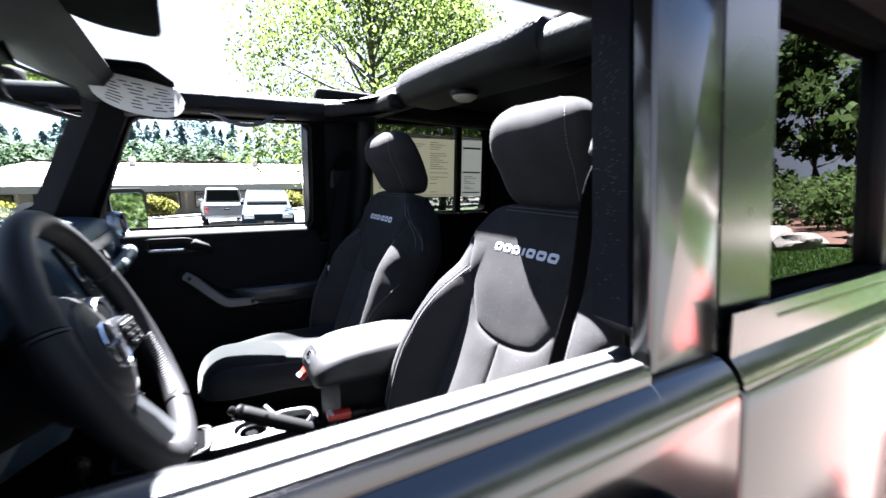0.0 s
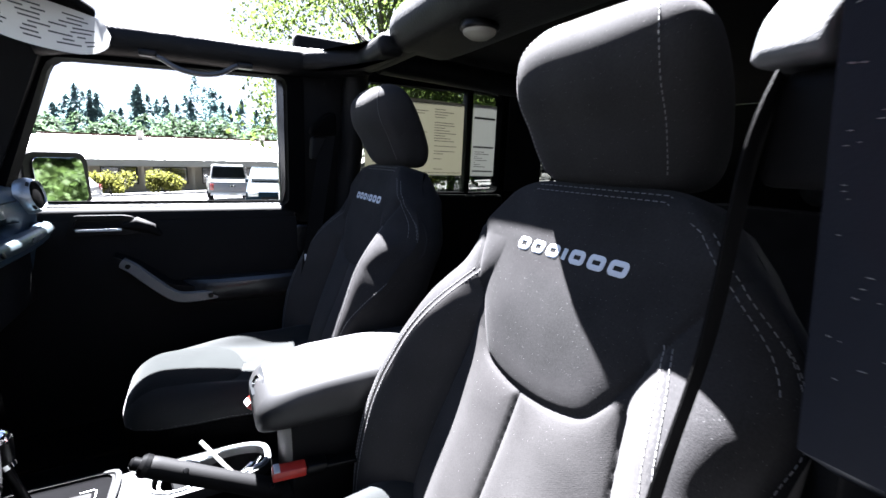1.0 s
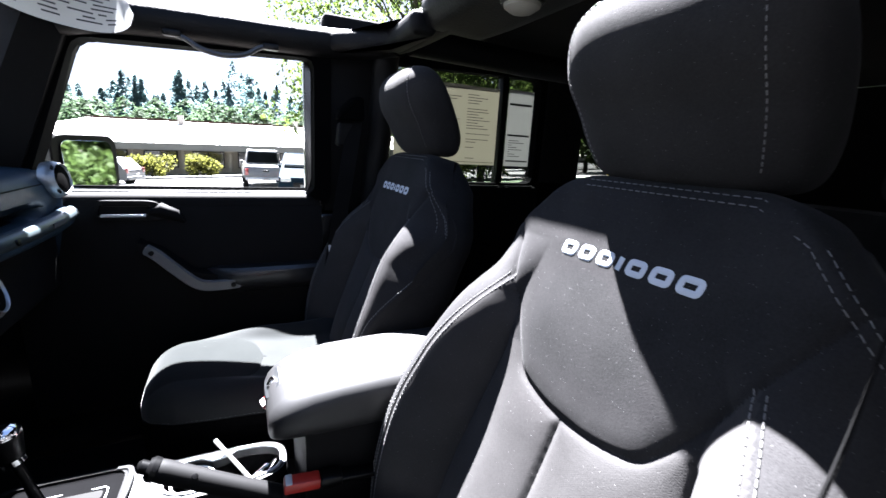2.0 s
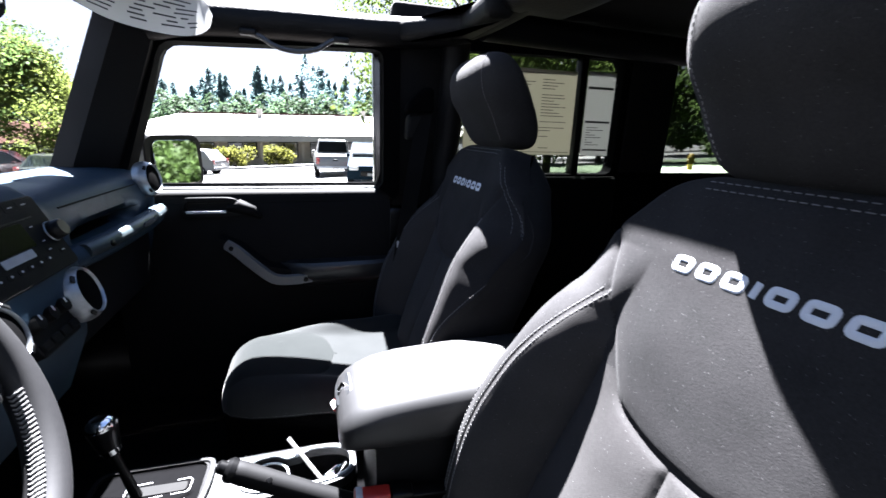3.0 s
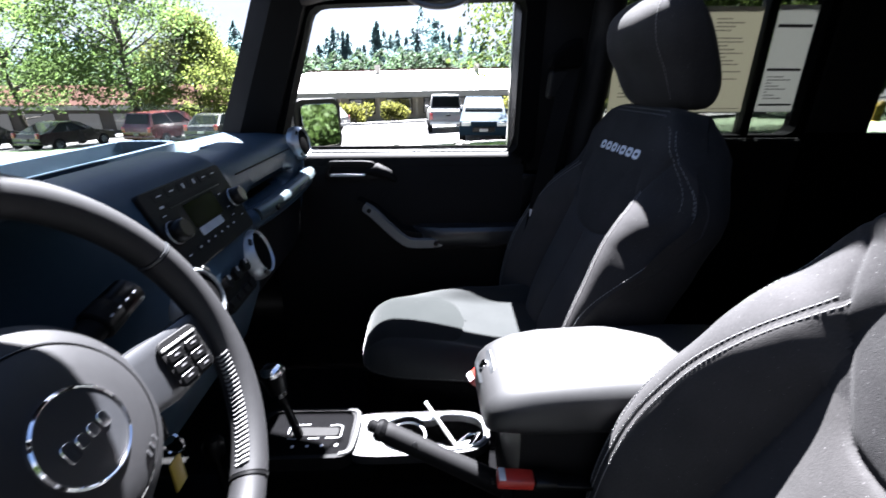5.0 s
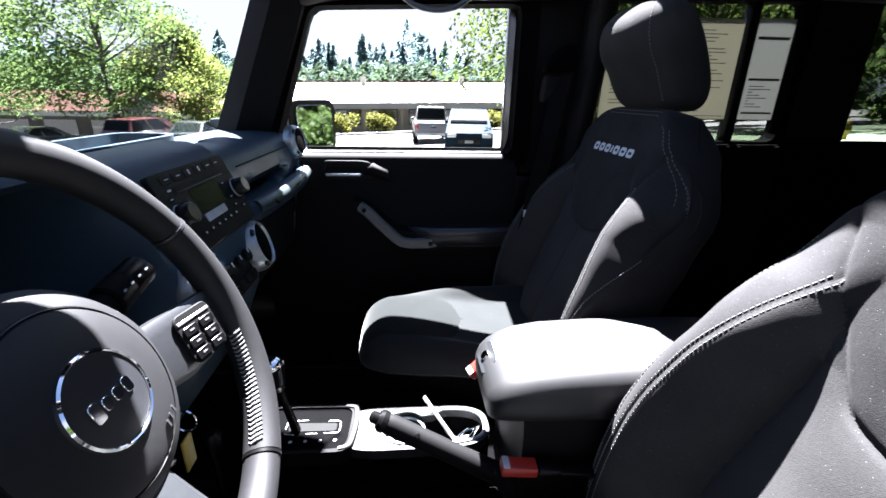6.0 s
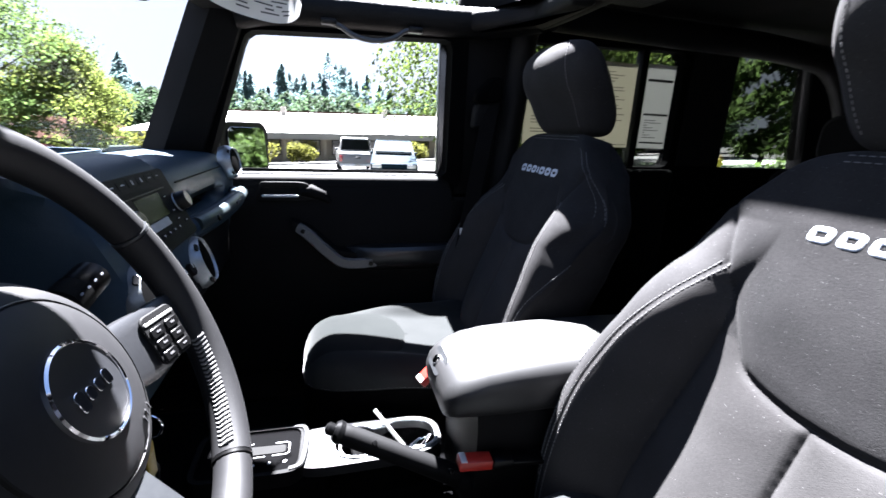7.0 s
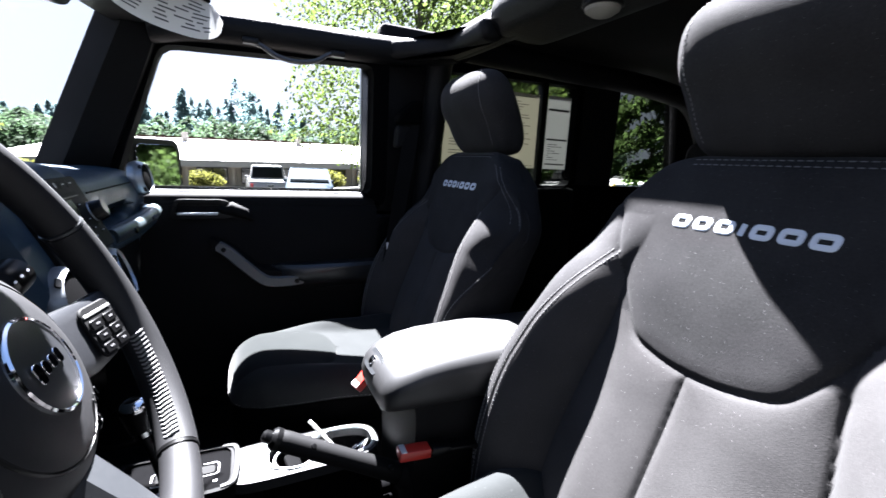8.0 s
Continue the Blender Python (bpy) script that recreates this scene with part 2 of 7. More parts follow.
def solo(name, bm, mat, label, category, group="", kind="", smooth=True, angle=38, base=None):
    """One mesh as a thing of its own."""
    base = Vector(base or (0, 0, 0))
    bmesh.ops.translate(bm, vec=-base, verts=bm.verts)
    me = bpy.data.meshes.new(name)
    bm.to_mesh(me)
    bm.free()
    finish(me, mat, smooth, angle)
    ob = new(name, me)
    ob.location = base
    ROOT[ob.name] = base
    return tagged(ob, label, category, group, kind)


def pane(name, corners, mat, parent, away, label=""):
    """A thin pane; the face on the viewer's side carries the gloss, away points to the other side."""
    away = Vector(away)
    c = [Vector(p) for p in corners]
    n = len(c)
    bm = bmesh.new()
    a = [bm.verts.new(p) for p in c]
    b = [bm.verts.new(p + away * 0.004) for p in c]
    fs = [bm.faces.new(a), bm.faces.new(list(reversed(b)))]
    for i in range(n):
        fs.append(bm.faces.new((a[i], b[i], b[(i + 1) % n], a[(i + 1) % n])))
    bmesh.ops.recalc_face_normals(bm, faces=bm.faces)
    for f in fs[1:]:
        f.material_index = 1
    ob = part(name, bm, mat, parent, label, smooth=False)
    ob.data.materials.append(M_CLEAR)
    return ob


def raw(verts, faces):
    me = bpy.data.meshes.new("tmp")
    me.from_pydata(verts, [], faces)
    bm = bmesh.new()
    bm.from_mesh(me)
    bpy.data.meshes.remove(me)
    return bm


def box(lo, hi, bevel=0.004, seg=2, bm=None, m=None):
    bm = bm or bmesh.new()
    lo, hi = Vector(lo), Vector(hi)
    tr = Matrix.Translation((lo + hi) / 2) @ Matrix.Diagonal((*(hi - lo), 1))
    if m is not None:
        tr = m @ tr
    g = bmesh.ops.create_cube(bm, size=1, matrix=tr)
    if bevel:
        es = list({e for v in g["verts"] for e in v.link_edges})
        bmesh.ops.bevel(bm, geom=es, offset=bevel, segments=seg, affect="EDGES", profile=0.5)
    return bm


def loft(rings, bm=None, cap=True, closed=True):
    """Skin through rings of equal length."""
    bm = bm or bmesh.new()
    vs = [[bm.verts.new(p) for p in r] for r in rings]
    n = len(rings[0])
    for a, b in zip(vs, vs[1:]):
        for i in range(n if closed else n - 1):
            j = (i + 1) % n
            bm.faces.new((a[i], a[j], b[j], b[i]))
    if cap and closed:
        bm.faces.new(list(reversed(vs[0])))
        bm.faces.new(vs[-1])
    bmesh.ops.recalc_face_normals(bm, faces=bm.faces)
    return bm


def prism(poly, axis, lo, hi, bevel=0.0, seg=2, bm=None):
    """A polygon in the plane across an axis, drawn out along it."""
    bm = bm or bmesh.new()

    def at(p, h):
        if axis == "x":
            return (h, p[0], p[1])
        if axis == "y":
            return (p[0], h, p[1])
        return (p[0], p[1], h)

    a = [bm.verts.new(at(p, lo)) for p in poly]
    b = [bm.verts.new(at(p, hi)) for p in poly]
    fs = [bm.faces.new(a), bm.faces.new(list(reversed(b)))]
    n = len(poly)
    for i in range(n):
        fs.append(bm.faces.new((a[i], b[i], b[(i + 1) % n], a[(i + 1) % n])))
    bmesh.ops.recalc_face_normals(bm, faces=fs)
    if bevel:
        es = list({e for f in fs[:2] for e in f.edges})
        bmesh.ops.bevel(bm, geom=es, offset=bevel, segments=seg, affect="EDGES", profile=0.5)
    return bm


def spline(pts, n=8, closed=False):
    """Catmull-Rom through points."""
    P = [Vector(p) for p in pts]
    out = []
    m = len(P)
    for i in range(m if closed else m - 1):
        if closed:
            a, b, c, d = P[(i - 1) % m], P[i], P[(i + 1) % m], P[(i + 2) % m]
        else:
            a, b, c, d = P[max(i - 1, 0)], P[i], P[i + 1], P[min(i + 2, m - 1)]
        for k in range(n):
            t = k / n
            out.append(0.5 * (2 * b + (c - a) * t + (2 * a - 5 * b + 4 * c - d) * t * t + (3 * b - a - 3 * c + d) * t ** 3))
    if not closed:
        out.append(P[-1])
    return out


def tube(path, r, seg=10, bm=None, flat=1.0, closed=False, up=(0, 0, 1), power=2.0):
    """A round or flattened bar along a path; r a number or one for each point; flat squashes it along up."""
    P = [Vector(p) for p in path]
    n = len(P)
    rings = []
    up = Vector(up)
    for i, p in enumerate(P):
        if closed:
            d = (P[(i + 1) % n] - P[i - 1]).normalized()
        else:
            d = (P[min(i + 1, n - 1)] - P[max(i - 1, 0)]).normalized()
        side = d.cross(up)
        if side.length < 1e-4:
            side = d.cross(Vector((1, 0, 0.01)))
        side.normalize()
        top = side.cross(d).normalized()
        rr = r[i] if isinstance(r, (list, tuple)) else r
        ring = []
        for k in range(seg):
            a = 2 * math.pi * k / seg
            c, s = math.cos(a), math.sin(a)
            e = 2.0 / power
            c = math.copysign(abs(c) ** e, c)
            s = math.copysign(abs(s) ** e, s)
            ring.append(p + side * c * rr + top * s * rr * flat)
        rings.append(ring)
    if closed:
        rings.append(rings[0])
        bm2 = loft(rings, cap=False)
        bmesh.ops.remove_doubles(bm2, verts=bm2.verts, dist=1e-6)
        if bm is None:
            return bm2
        merge(bm, bm2)
        return bm
    return loft(rings, bm)


def merge(bm, other):
    me = bpy.data.meshes.new("tmp")
    other.to_mesh(me)
    other.free()
    bm.from_mesh(me)
    bpy.data.meshes.remove(me)
    return bm


def lathe(profile, m, seg=32, bm=None):
    """A profile of (radius, height) turned about the local z of the pose m."""
    rings = []
    for r, h in profile:
        rings.append([m @ Vector((r * math.cos(2 * math.pi * k / seg), r * math.sin(2 * math.pi * k / seg), h)) for k in range(seg)])
    return loft(rings, bm)


def ring_pose(centre, axis):
    q = Vector(axis).normalized().to_track_quat("Z", "Y")
    return Matrix.Translation(centre) @ q.to_matrix().to_4x4()


def rounded(w, h, r, n=5):
    """A rounded rectangle round the origin."""
    out = []
    for cx, cy, a0 in ((w / 2 - r, h / 2 - r, 0), (-w / 2 + r, h / 2 - r, 90), (-w / 2 + r, -h / 2 + r, 180), (w / 2 - r, -h / 2 + r, 270)):
        for k in range(n + 1):
            a = radians(a0 + 90 * k / n)
            out.append((cx + r * math.cos(a), cy + r * math.sin(a)))
    return out


def plate(outline, m, thick, bevel=0.001, bm=None, seg=1):
    """A flat outline in the local xy of m, thickened along local z."""
    b2 = prism(outline, "z", 0, thick, bevel, seg)
    bmesh.ops.transform(b2, matrix=m, verts=b2.verts)
    if bm is None:
        return b2
    return merge(bm, b2)


def frame_with_hole(outer, hole, axis, lo, hi, bm=None):
    """A flat ring between two outlines with the same count of points, drawn out along an axis."""
    bm = bm or bmesh.new()

    def at(p, h):
        return (h, p[0], p[1]) if axis == "x" else (p[0], h, p[1]) if axis == "y" else (p[0], p[1], h)

    n = len(outer)
    A = [[bm.verts.new(at(p, h)) for p in ring] for ring in (outer, hole) for h in (lo, hi)]
    o0, o1, h0, h1 = A
    for i in range(n):
        j = (i + 1) % n
        bm.faces.new((o0[i], o0[j], h0[j], h0[i]))
        bm.faces.new((o1[j], o1[i], h1[i], h1[j]))
        bm.faces.new((o0[j], o0[i], o1[i], o1[j]))
        bm.faces.new((h0[i], h0[j], h1[j], h1[i]))
    bmesh.ops.recalc_face_normals(bm, faces=bm.faces)
    return bm


def resample(pts, n):
    """A closed outline with n points evenly along it."""
    P = [Vector((p[0], p[1], 0)) for p in pts]
    L = [(P[(i + 1) % len(P)] - P[i]).length for i in range(len(P))]
    tot = sum(L)
    out = []
    i, acc = 0, 0.0
    for k in range(n):
        s = tot * k / n
        while acc + L[i] < s and i < len(P) - 1:
            acc += L[i]
            i += 1
        q = P[i].lerp(P[(i + 1) % len(P)], (s - acc) / max(L[i], 1e-9))
        out.append((q.x, q.y))
    return out


def round_poly(pts, r, n=4):
    """Rounds the corners of a polygon; r a number or one for each corner."""
    out = []
    m = len(pts)
    for i in range(m):
        p = Vector((pts[i][0], pts[i][1]))
        a = Vector((pts[i - 1][0], pts[i - 1][1])) - p
        b = Vector((pts[(i + 1) % m][0], pts[(i + 1) % m][1])) - p
        rr = r[i] if isinstance(r, (list, tuple)) else r
        rr = min(rr, a.length * 0.49, b.length * 0.49)
        s, e = p + a.normalized() * rr, p + b.normalized() * rr
        for k in range(n + 1):
            t = k / n
            q = s * (1 - t) ** 2 + p * 2 * t * (1 - t) + e * t * t
            out.append((q.x, q.y))
    return out

# ---- the car: shell ----
WIN_F = [(-0.845, 1.25), (-0.158, 1.25), (-0.155, 1.648), (-0.715, 1.625)]
WIN_FD = [(-0.845, 1.25), (-0.178, 1.25), (-0.178, 1.648), (-0.715, 1.625)]
WIN_R = [(0.085, 1.292), (0.706, 1.292), (0.706, 1.69), (0.085, 1.672)]
WIN_Q = [(0.952, 1.330), (1.35, 1.330), (1.275, 1.715), (0.952, 1.70)]


def lean_in(ob):
    """The driver's window frames lean inwards above the belt line."""
    z0 = ROOT[ob.name].z
    for v in ob.data.vertices:
        v.co.y += 0.09 * max(0.0, v.co.z + z0 - 1.25)


def side_shell(s, car):
    """One flank: s is -1 on the driver's side, 1 on the passenger's."""
    yi, yo = 0.715 * s, 0.79 * s
    a, b = min(yi, yo), max(yi, yo)
    body = box((-1.45, a, 0.45), (1.95, b, 1.19), 0.02, 3)
    part("side_panel", body, M_PAINT, car, "glossy black flank below the windows")
    part("rear_side_panel", box((0.06, a + 0.001, 1.192), (1.95, b - 0.001, 1.286), 0.012, 3), M_PAINT, car)
    post = part("b_pillar", box((-0.125, (a - 0.008 if s > 0 else -0.75), 1.192), (0.05, (0.75 if s > 0 else b + 0.008), 1.699), 0.008, 3), M_PLASTIC, car)
    if s < 0:
        lean_in(post)
    part("c_pillar", box((0.735, a + 0.002, 1.288), (0.94, b - 0.002, 1.76), 0.012, 3), M_HARDTOP, car)
    part("d_pillar", prism([(1.36, 1.288), (1.95, 1.288), (1.88, 1.76), (1.285, 1.76)], "y", a + 0.003, b - 0.003, 0.01), M_HARDTOP, car)
    part("roof_side_rail", box((-0.12, a + 0.004, 1.72), (1.9, b - 0.004, 1.79), 0.015, 3), M_HARDTOP, car)
    part("cargo_side_trim", prism([(0.72, 0.505), (1.94, 0.505), (1.94, 1.30), (0.72, 1.30)], "y", *sorted((0.7135 * s, 0.70 * s)), 0.004), M_SEALT, car, "matt black cargo side trim")
    pane("quarter_window", [(p[0], yi + 0.03 * s, p[1]) for p in WIN_Q], M_TINT_DARK, car, (0, 1, 0))


def bar_frame(outline, y0, y1, width, mat, name, parent, r=0.04, label="", open_below=0.0):
    """A window surround: the outline rounded, and the same set outwards by width."""
    hole = resample(round_poly(outline, r, 6), 96)
    cx = sum(p[0] for p in outline) / 4
    cz = sum(p[1] for p in outline) / 4
    big = []
    for p in outline:
        big.append((p[0] + math.copysign(width, p[0] - cx), p[1] + math.copysign(width, p[1] - cz)))
    outer = resample(round_poly(big, r + width * 0.6, 6), 96)
    if open_below:
        # only the uprights and the top: the sill is the door's own
        ids = [i for i in range(96) if hole[i][1] > open_below]
        cut = next((k for k in range(1, len(ids)) if ids[k] != ids[k - 1] + 1), 0)
        ids = ids[cut:] + ids[:cut]
        bm = loft([[(outer[i][0], y0, outer[i][1]), (outer[i][0], y1, outer[i][1]), (hole[i][0], y1, hole[i][1]), (hole[i][0], y0, hole[i][1])] for i in ids])
    else:
        bm = frame_with_hole(outer, hole, "y", min(y0, y1), max(y0, y1))
    return part(name, bm, mat, parent, label, angle=28)


car = thing("off_road_car", (0, 0, 0.0), "black four-door off-road car with its front roof panels off", "car")
for s in (-1, 1):
    side_shell(s, car)
part("floor_pan", box((-1.6, -0.71, 0.42), (1.9, 0.71, 0.50), 0.01), M_CARPET, car, "black carpeted floor")
part("transmission_tunnel", box((-1.25, -0.15, 0.50), (-0.2, 0.16, 0.66), 0.05, 3), M_CARPET, car)
part("firewall", box((-1.42, -0.712, 0.505), (-1.36, 0.712, 1.2), 0.01), M_CARPET, car)
part("cowl", box((-1.42, -0.712, 1.195), (-1.0, 0.712, 1.245), 0.01), M_PLASTIC, car, "black cowl below the windscreen")
part("tailgate", box((1.952, -0.78, 0.5), (2.0, 0.78, 1.753), 0.02), M_HARDTOP, car)
part("hardtop_roof", box((0.115, -0.713, 1.755), (2.0, 0.713, 1.80), 0.015, 3), M_HARDTOP, car, "dark hardtop over the rear seats")
# bonnet and cowl seen through the windscreen
hood = loft([[(x, y, z) for x, y, z in ((-1.30, -w, 1.16), (-1.30, -w * 0.8, 1.235), (-1.30, 0, 1.25), (-1.30, w * 0.8, 1.235), (-1.30, w, 1.16), (-1.30, 0, 1.05))] if k == 0 else
             [(-2.6, -w, 1.06), (-2.6, -w * 0.8, 1.10), (-2.6, 0, 1.115), (-2.6, w * 0.8, 1.10), (-2.6, w, 1.06), (-2.6, 0, 0.9)] for k, w in ((0, 0.70), (1, 0.58))])
part("bonnet", hood, M_PAINT, car, "glossy black bonnet")
for s in (-1, 1):
    pil = []
    for t in (0, 0.25, 0.5, 0.75, 1):
        fx = -0.965 + (-0.775 + 0.965) * t
        rx = -0.86 + (-0.69 + 0.86) * t
        z = 1.27 + (1.72 - 1.27) * t
        y0 = (0.655 - 0.02 * t) * s
        pil.append([(fx, y0, z), (fx + 0.02, y0 - 0.012 * s, z), (rx, y0 + 0.025 * s, z), (rx + 0.015, 0.735 * s, z), (rx, 0.775 * s, z), (fx - 0.04, 0.76 * s, z), (fx - 0.045, y0 + 0.03 * s, z)])
    part("windscreen_pillar", loft(pil), M_PLASTIC, car, "black trimmed windscreen pillar")
# Below y = 0.35 the front edge is extended, added to shade the dash.
part("windscreen_header", loft([[(-0.912 if y < 0.35 else -0.885, y, 1.70), (-0.80, y, 1.652), (-0.742, y, 1.66), (-0.72, y, 1.695), (-0.74, y, 1.735), (-0.80, y, 1.745)] for y in (-0.66, -0.3, 0, 0.3, 0.4, 0.66)]), M_PLASTIC, car)
pane("windscreen", [(-1.02, -0.655, 1.235), (-1.02, 0.655, 1.235), (-0.82, 0.635, 1.70), (-0.82, -0.635, 1.70)], M_GLASS, car, (-1, 0, 0.4), "clear laminated windscreen")
for s in (-1, 1):
    for x in (-2.05, 0.95):
        wheel = part("wheel", lathe([(0.20, -0.12), (0.38, -0.125), (0.405, -0.08), (0.405, 0.08), (0.38, 0.125), (0.20, 0.12)], ring_pose((x, 0.74 * s, 0.405), (0, s, 0)), 36), M_RUBBER, car)
        part("rim", lathe([(0.03, -0.1), (0.205, -0.1), (0.205, 0.1), (0.15, 0.06), (0.03, 0.07)], ring_pose((x, 0.74 * s, 0.405), (0, s, 0)), 24), M_SILVER, wheel)

# padded sport bar
for s in (-1, 1):
    o = 0.085 if s > 0 else 0.012
    path = spline([(-0.74, (0.59 + o) * s, 1.66), (-0.64, (0.594 + o) * s, 1.68), (-0.45, (0.595 + o) * s, 1.688), (-0.2, (0.595 + o) * s, 1.692), (-0.06, (0.593 + o) * s, 1.698), (0.0, (0.58 + o * 0.6) * s, 1.70), (0.06, 0.55 * s, 1.702)], 6)
    part("door_surround", box((-0.76, min((0.64 + o) * s, 0.79 * s), 1.7), (0.075, max((0.64 + o) * s, 0.79 * s), 1.724), 0.008, 3), M_SEALT, car, "black rail over the door")
    bm = tube(path, 0.045 if s > 0 else 0.043, 16, flat=0.92)
    rail = part("side_bar", bm, M_PAD, car, "black padded side bar")
path = spline([(0.02, -0.585, 1.70), (0.07, -0.52, 1.712), (0.09, -0.3, 1.72), (0.09, 0, 1.722), (0.09, 0.3, 1.72), (0.07, 0.52, 1.712), (0.02, 0.585, 1.70)], 8)
part("cross_bar", tube(path, 0.042, 18, flat=1.0), M_PAD, car, "black padded cross bar behind the front seats")
# padded corner where the passenger side bar meets the cross bar
sec = round_poly([(0.0, 0.30), (0.012, 0.50), (-0.12, 0.64), (-0.12, 0.70), (0.07, 0.70), (0.07, 0.30)], 0.02, 4)
part("corner_pad", prism(sec, "z", 1.668, 1.722, 0.018, 3), M_PAD, car, "black padded corner of the sport bar")
# wide sound bar wrapped round the middle of the cross bar
sb = []
for y, k in ((-0.345, 0.55), (-0.335, 0.82), (-0.31, 0.96), (-0.25, 1.0), (0, 1.0), (0.25, 1.0), (0.30, 0.96), (0.325, 0.82), (0.335, 0.55)):
    sec = round_poly([(-0.115, -0.012), (-0.098, 0.044), (0.10, 0.05), (0.125, -0.03), (0.05, -0.062), (-0.09, -0.055)], 0.02, 5)
    sb.append([(0.131 + p[0] * k, y, 1.733 + 0.006 * (1 - (y / 0.34) ** 2) + p[1] * k) for p in sec])
part("sound_bar", loft(sb), M_PAD, car, "black padded sound bar over the seats")
for s in (-1, 1):
    path = spline([(0.05, 0.59 * s, 1.72), (0.055, 0.655 * s, 1.66), (0.05, 0.675 * s, 1.5), (0.03, 0.685 * s, 1.2), (0.02, 0.685 * s, 0.6)], 6)
    part("upright_bar", tube(path, 0.04, 14), M_PAD, car, "black padded upright bar")
    path = spline([(0.10, 0.56 * s, 1.71), (0.5, 0.58 * s, 1.705), (1.0, 0.58 * s, 1.69), (1.25, 0.585 * s, 1.62), (1.45, 0.60 * s, 1.3), (1.5, 0.6 * s, 1.0)], 6)
    part("rear_side_bar", tube(path, 0.04, 14), M_PAD, car)

# ---- doors ----
def flank(x0, x1, s):
    """Outer skin of a door: slightly leaning, with rounded edges."""
    prof = [(0.745, 0.6), (0.84, 0.6), (0.846, 0.61), (0.846, 0.66), (0.838, 0.8), (0.8265, 1.0), (0.8145, 1.18), (0.8125, 1.198), (0.81, 1.203), (0.745, 1.203)]
    e = 0.005
    return loft([[(x, (y - d * (y > 0.8)) * s, z) for y, z in prof] for x, d in ((x0, e), (x0 + 0.002, 0.0015), (x0 + e, 0), (x1 - e, 0), (x1 - 0.002, 0.0015), (x1, e))])


def front_door(s):
    yi, yo = 0.705 * s, 0.785 * s
    lab = ("driver's" if s < 0 else "passenger's")
    d = thing("front_door", (-0.5, 0.745 * s, 0.5), "closed %s door with black trim and lowered window" % lab, "car door", "front doors")
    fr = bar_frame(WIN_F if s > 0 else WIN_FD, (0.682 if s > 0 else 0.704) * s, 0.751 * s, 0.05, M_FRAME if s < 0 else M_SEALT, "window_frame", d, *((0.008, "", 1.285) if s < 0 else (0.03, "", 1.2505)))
    end = -0.114 if s > 0 else -0.188
    part("outer_panel", flank(-0.93, -0.05, s), M_PAINT, d, "glossy black outer panel")
    # shoulder of the door skin, turning up to the belt line
    part("shoulder", loft([[(x, 0.8095 * s, 1.204), (x, 0.808 * s, 1.212), (x, 0.803 * s, 1.222), (x, 0.795 * s, 1.231), (x, 0.787 * s, 1.237), (x, 0.784 * s, 1.2385), (x, 0.745 * s, 1.2385), (x, 0.745 * s, 1.204)] for x in (-0.92, -0.052)]), M_PAINT, d)
    part("belt_moulding", loft([[(x, 0.787 * s, 1.239), (x, 0.7865 * s, 1.252), (x, 0.7835 * s, 1.2565), (x, 0.770 * s, 1.2572), (x, 0.767 * s, 1.256), (x, 0.767 * s, 1.239)] for x in (-0.90, end)]), M_PAINT, d, "glossy belt moulding")
    # Cap painted in the sunlit tone on the driver's side, black on the other.
    part("moulding_cap", box((-0.89, min(0.7685 * s, 0.7815 * s), 1.2575), (end - 0.006, max(0.7685 * s, 0.7815 * s), 1.2605), 0.001), M_SUNTRIM if s < 0 else M_SEALT, d, "strip on the moulding")
    part("outer_belt_seal", loft([[(x, 0.7665 * s, 1.238), (x, 0.766 * s, 1.249), (x, 0.757 * s, 1.2515), (x, 0.748 * s, 1.249), (x, 0.7475 * s, 1.238)] for x in (-0.88, end - 0.012)]), M_VINYL, d, "dark rubber seal")
    skin = part("frame_skin", prism(round_poly([(-0.176, 1.2395), (-0.050, 1.2395), (-0.050, 1.70), (-0.176, 1.70)], 0.006), "y", *sorted((0.7515 * s, 0.780 * s)), 0.006, 3), M_PAINT, d, "glossy black skin of the window frame")
    if s < 0:
        lean_in(fr)
        lean_in(skin)
    # inner trim with a rounded top ledge
    prof = [(0.7415, 0.62), (0.7415, 1.212), (0.70, 1.212), (0.694, 1.19), (0.694, 1.06), (0.69, 1.03), (0.69, 0.68), (0.70, 0.62)]
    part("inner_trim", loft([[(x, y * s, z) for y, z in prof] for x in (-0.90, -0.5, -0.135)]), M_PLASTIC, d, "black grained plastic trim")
    prof = [(0.740, 1.2125), (0.7405, 1.238), (0.735, 1.246), (0.726, 1.2475), (0.714, 1.245), (0.705, 1.236), (0.701, 1.222), (0.7005, 1.2125)]
    # Driver's ledge takes the sunlit colour, the passenger's the black one.
    part("sill_ledge", loft([[(x, y * s, z) for y, z in prof] for x in (-0.89, -0.5, -0.14)]), M_SUNTRIM if s < 0 else M_PLASTIC, d, "padded ledge below the window")
    # armrest that swells out of the trim
    arm = []
    for x, w, z0, z1 in ((-0.47, 0.012, 1.0, 1.03), (-0.44, 0.045, 0.985, 1.035), (-0.38, 0.062, 0.975, 1.035), (-0.2, 0.062, 0.975, 1.035), (-0.15, 0.05, 0.98, 1.035), (-0.138, 0.02, 0.99, 1.03)):
        arm.append([(x, 0.696 * s, z0 - 0.03), (x, (0.696 - w * 0.8) * s, z0), (x, (0.696 - w) * s, z0 + 0.015), (x, (0.696 - w) * s, z1 - 0.01), (x, (0.696 - w * 0.85) * s, z1), (x, 0.696 * s, z1)])
    part("armrest", loft(arm), M_SPOKE, d, "padded black armrest")
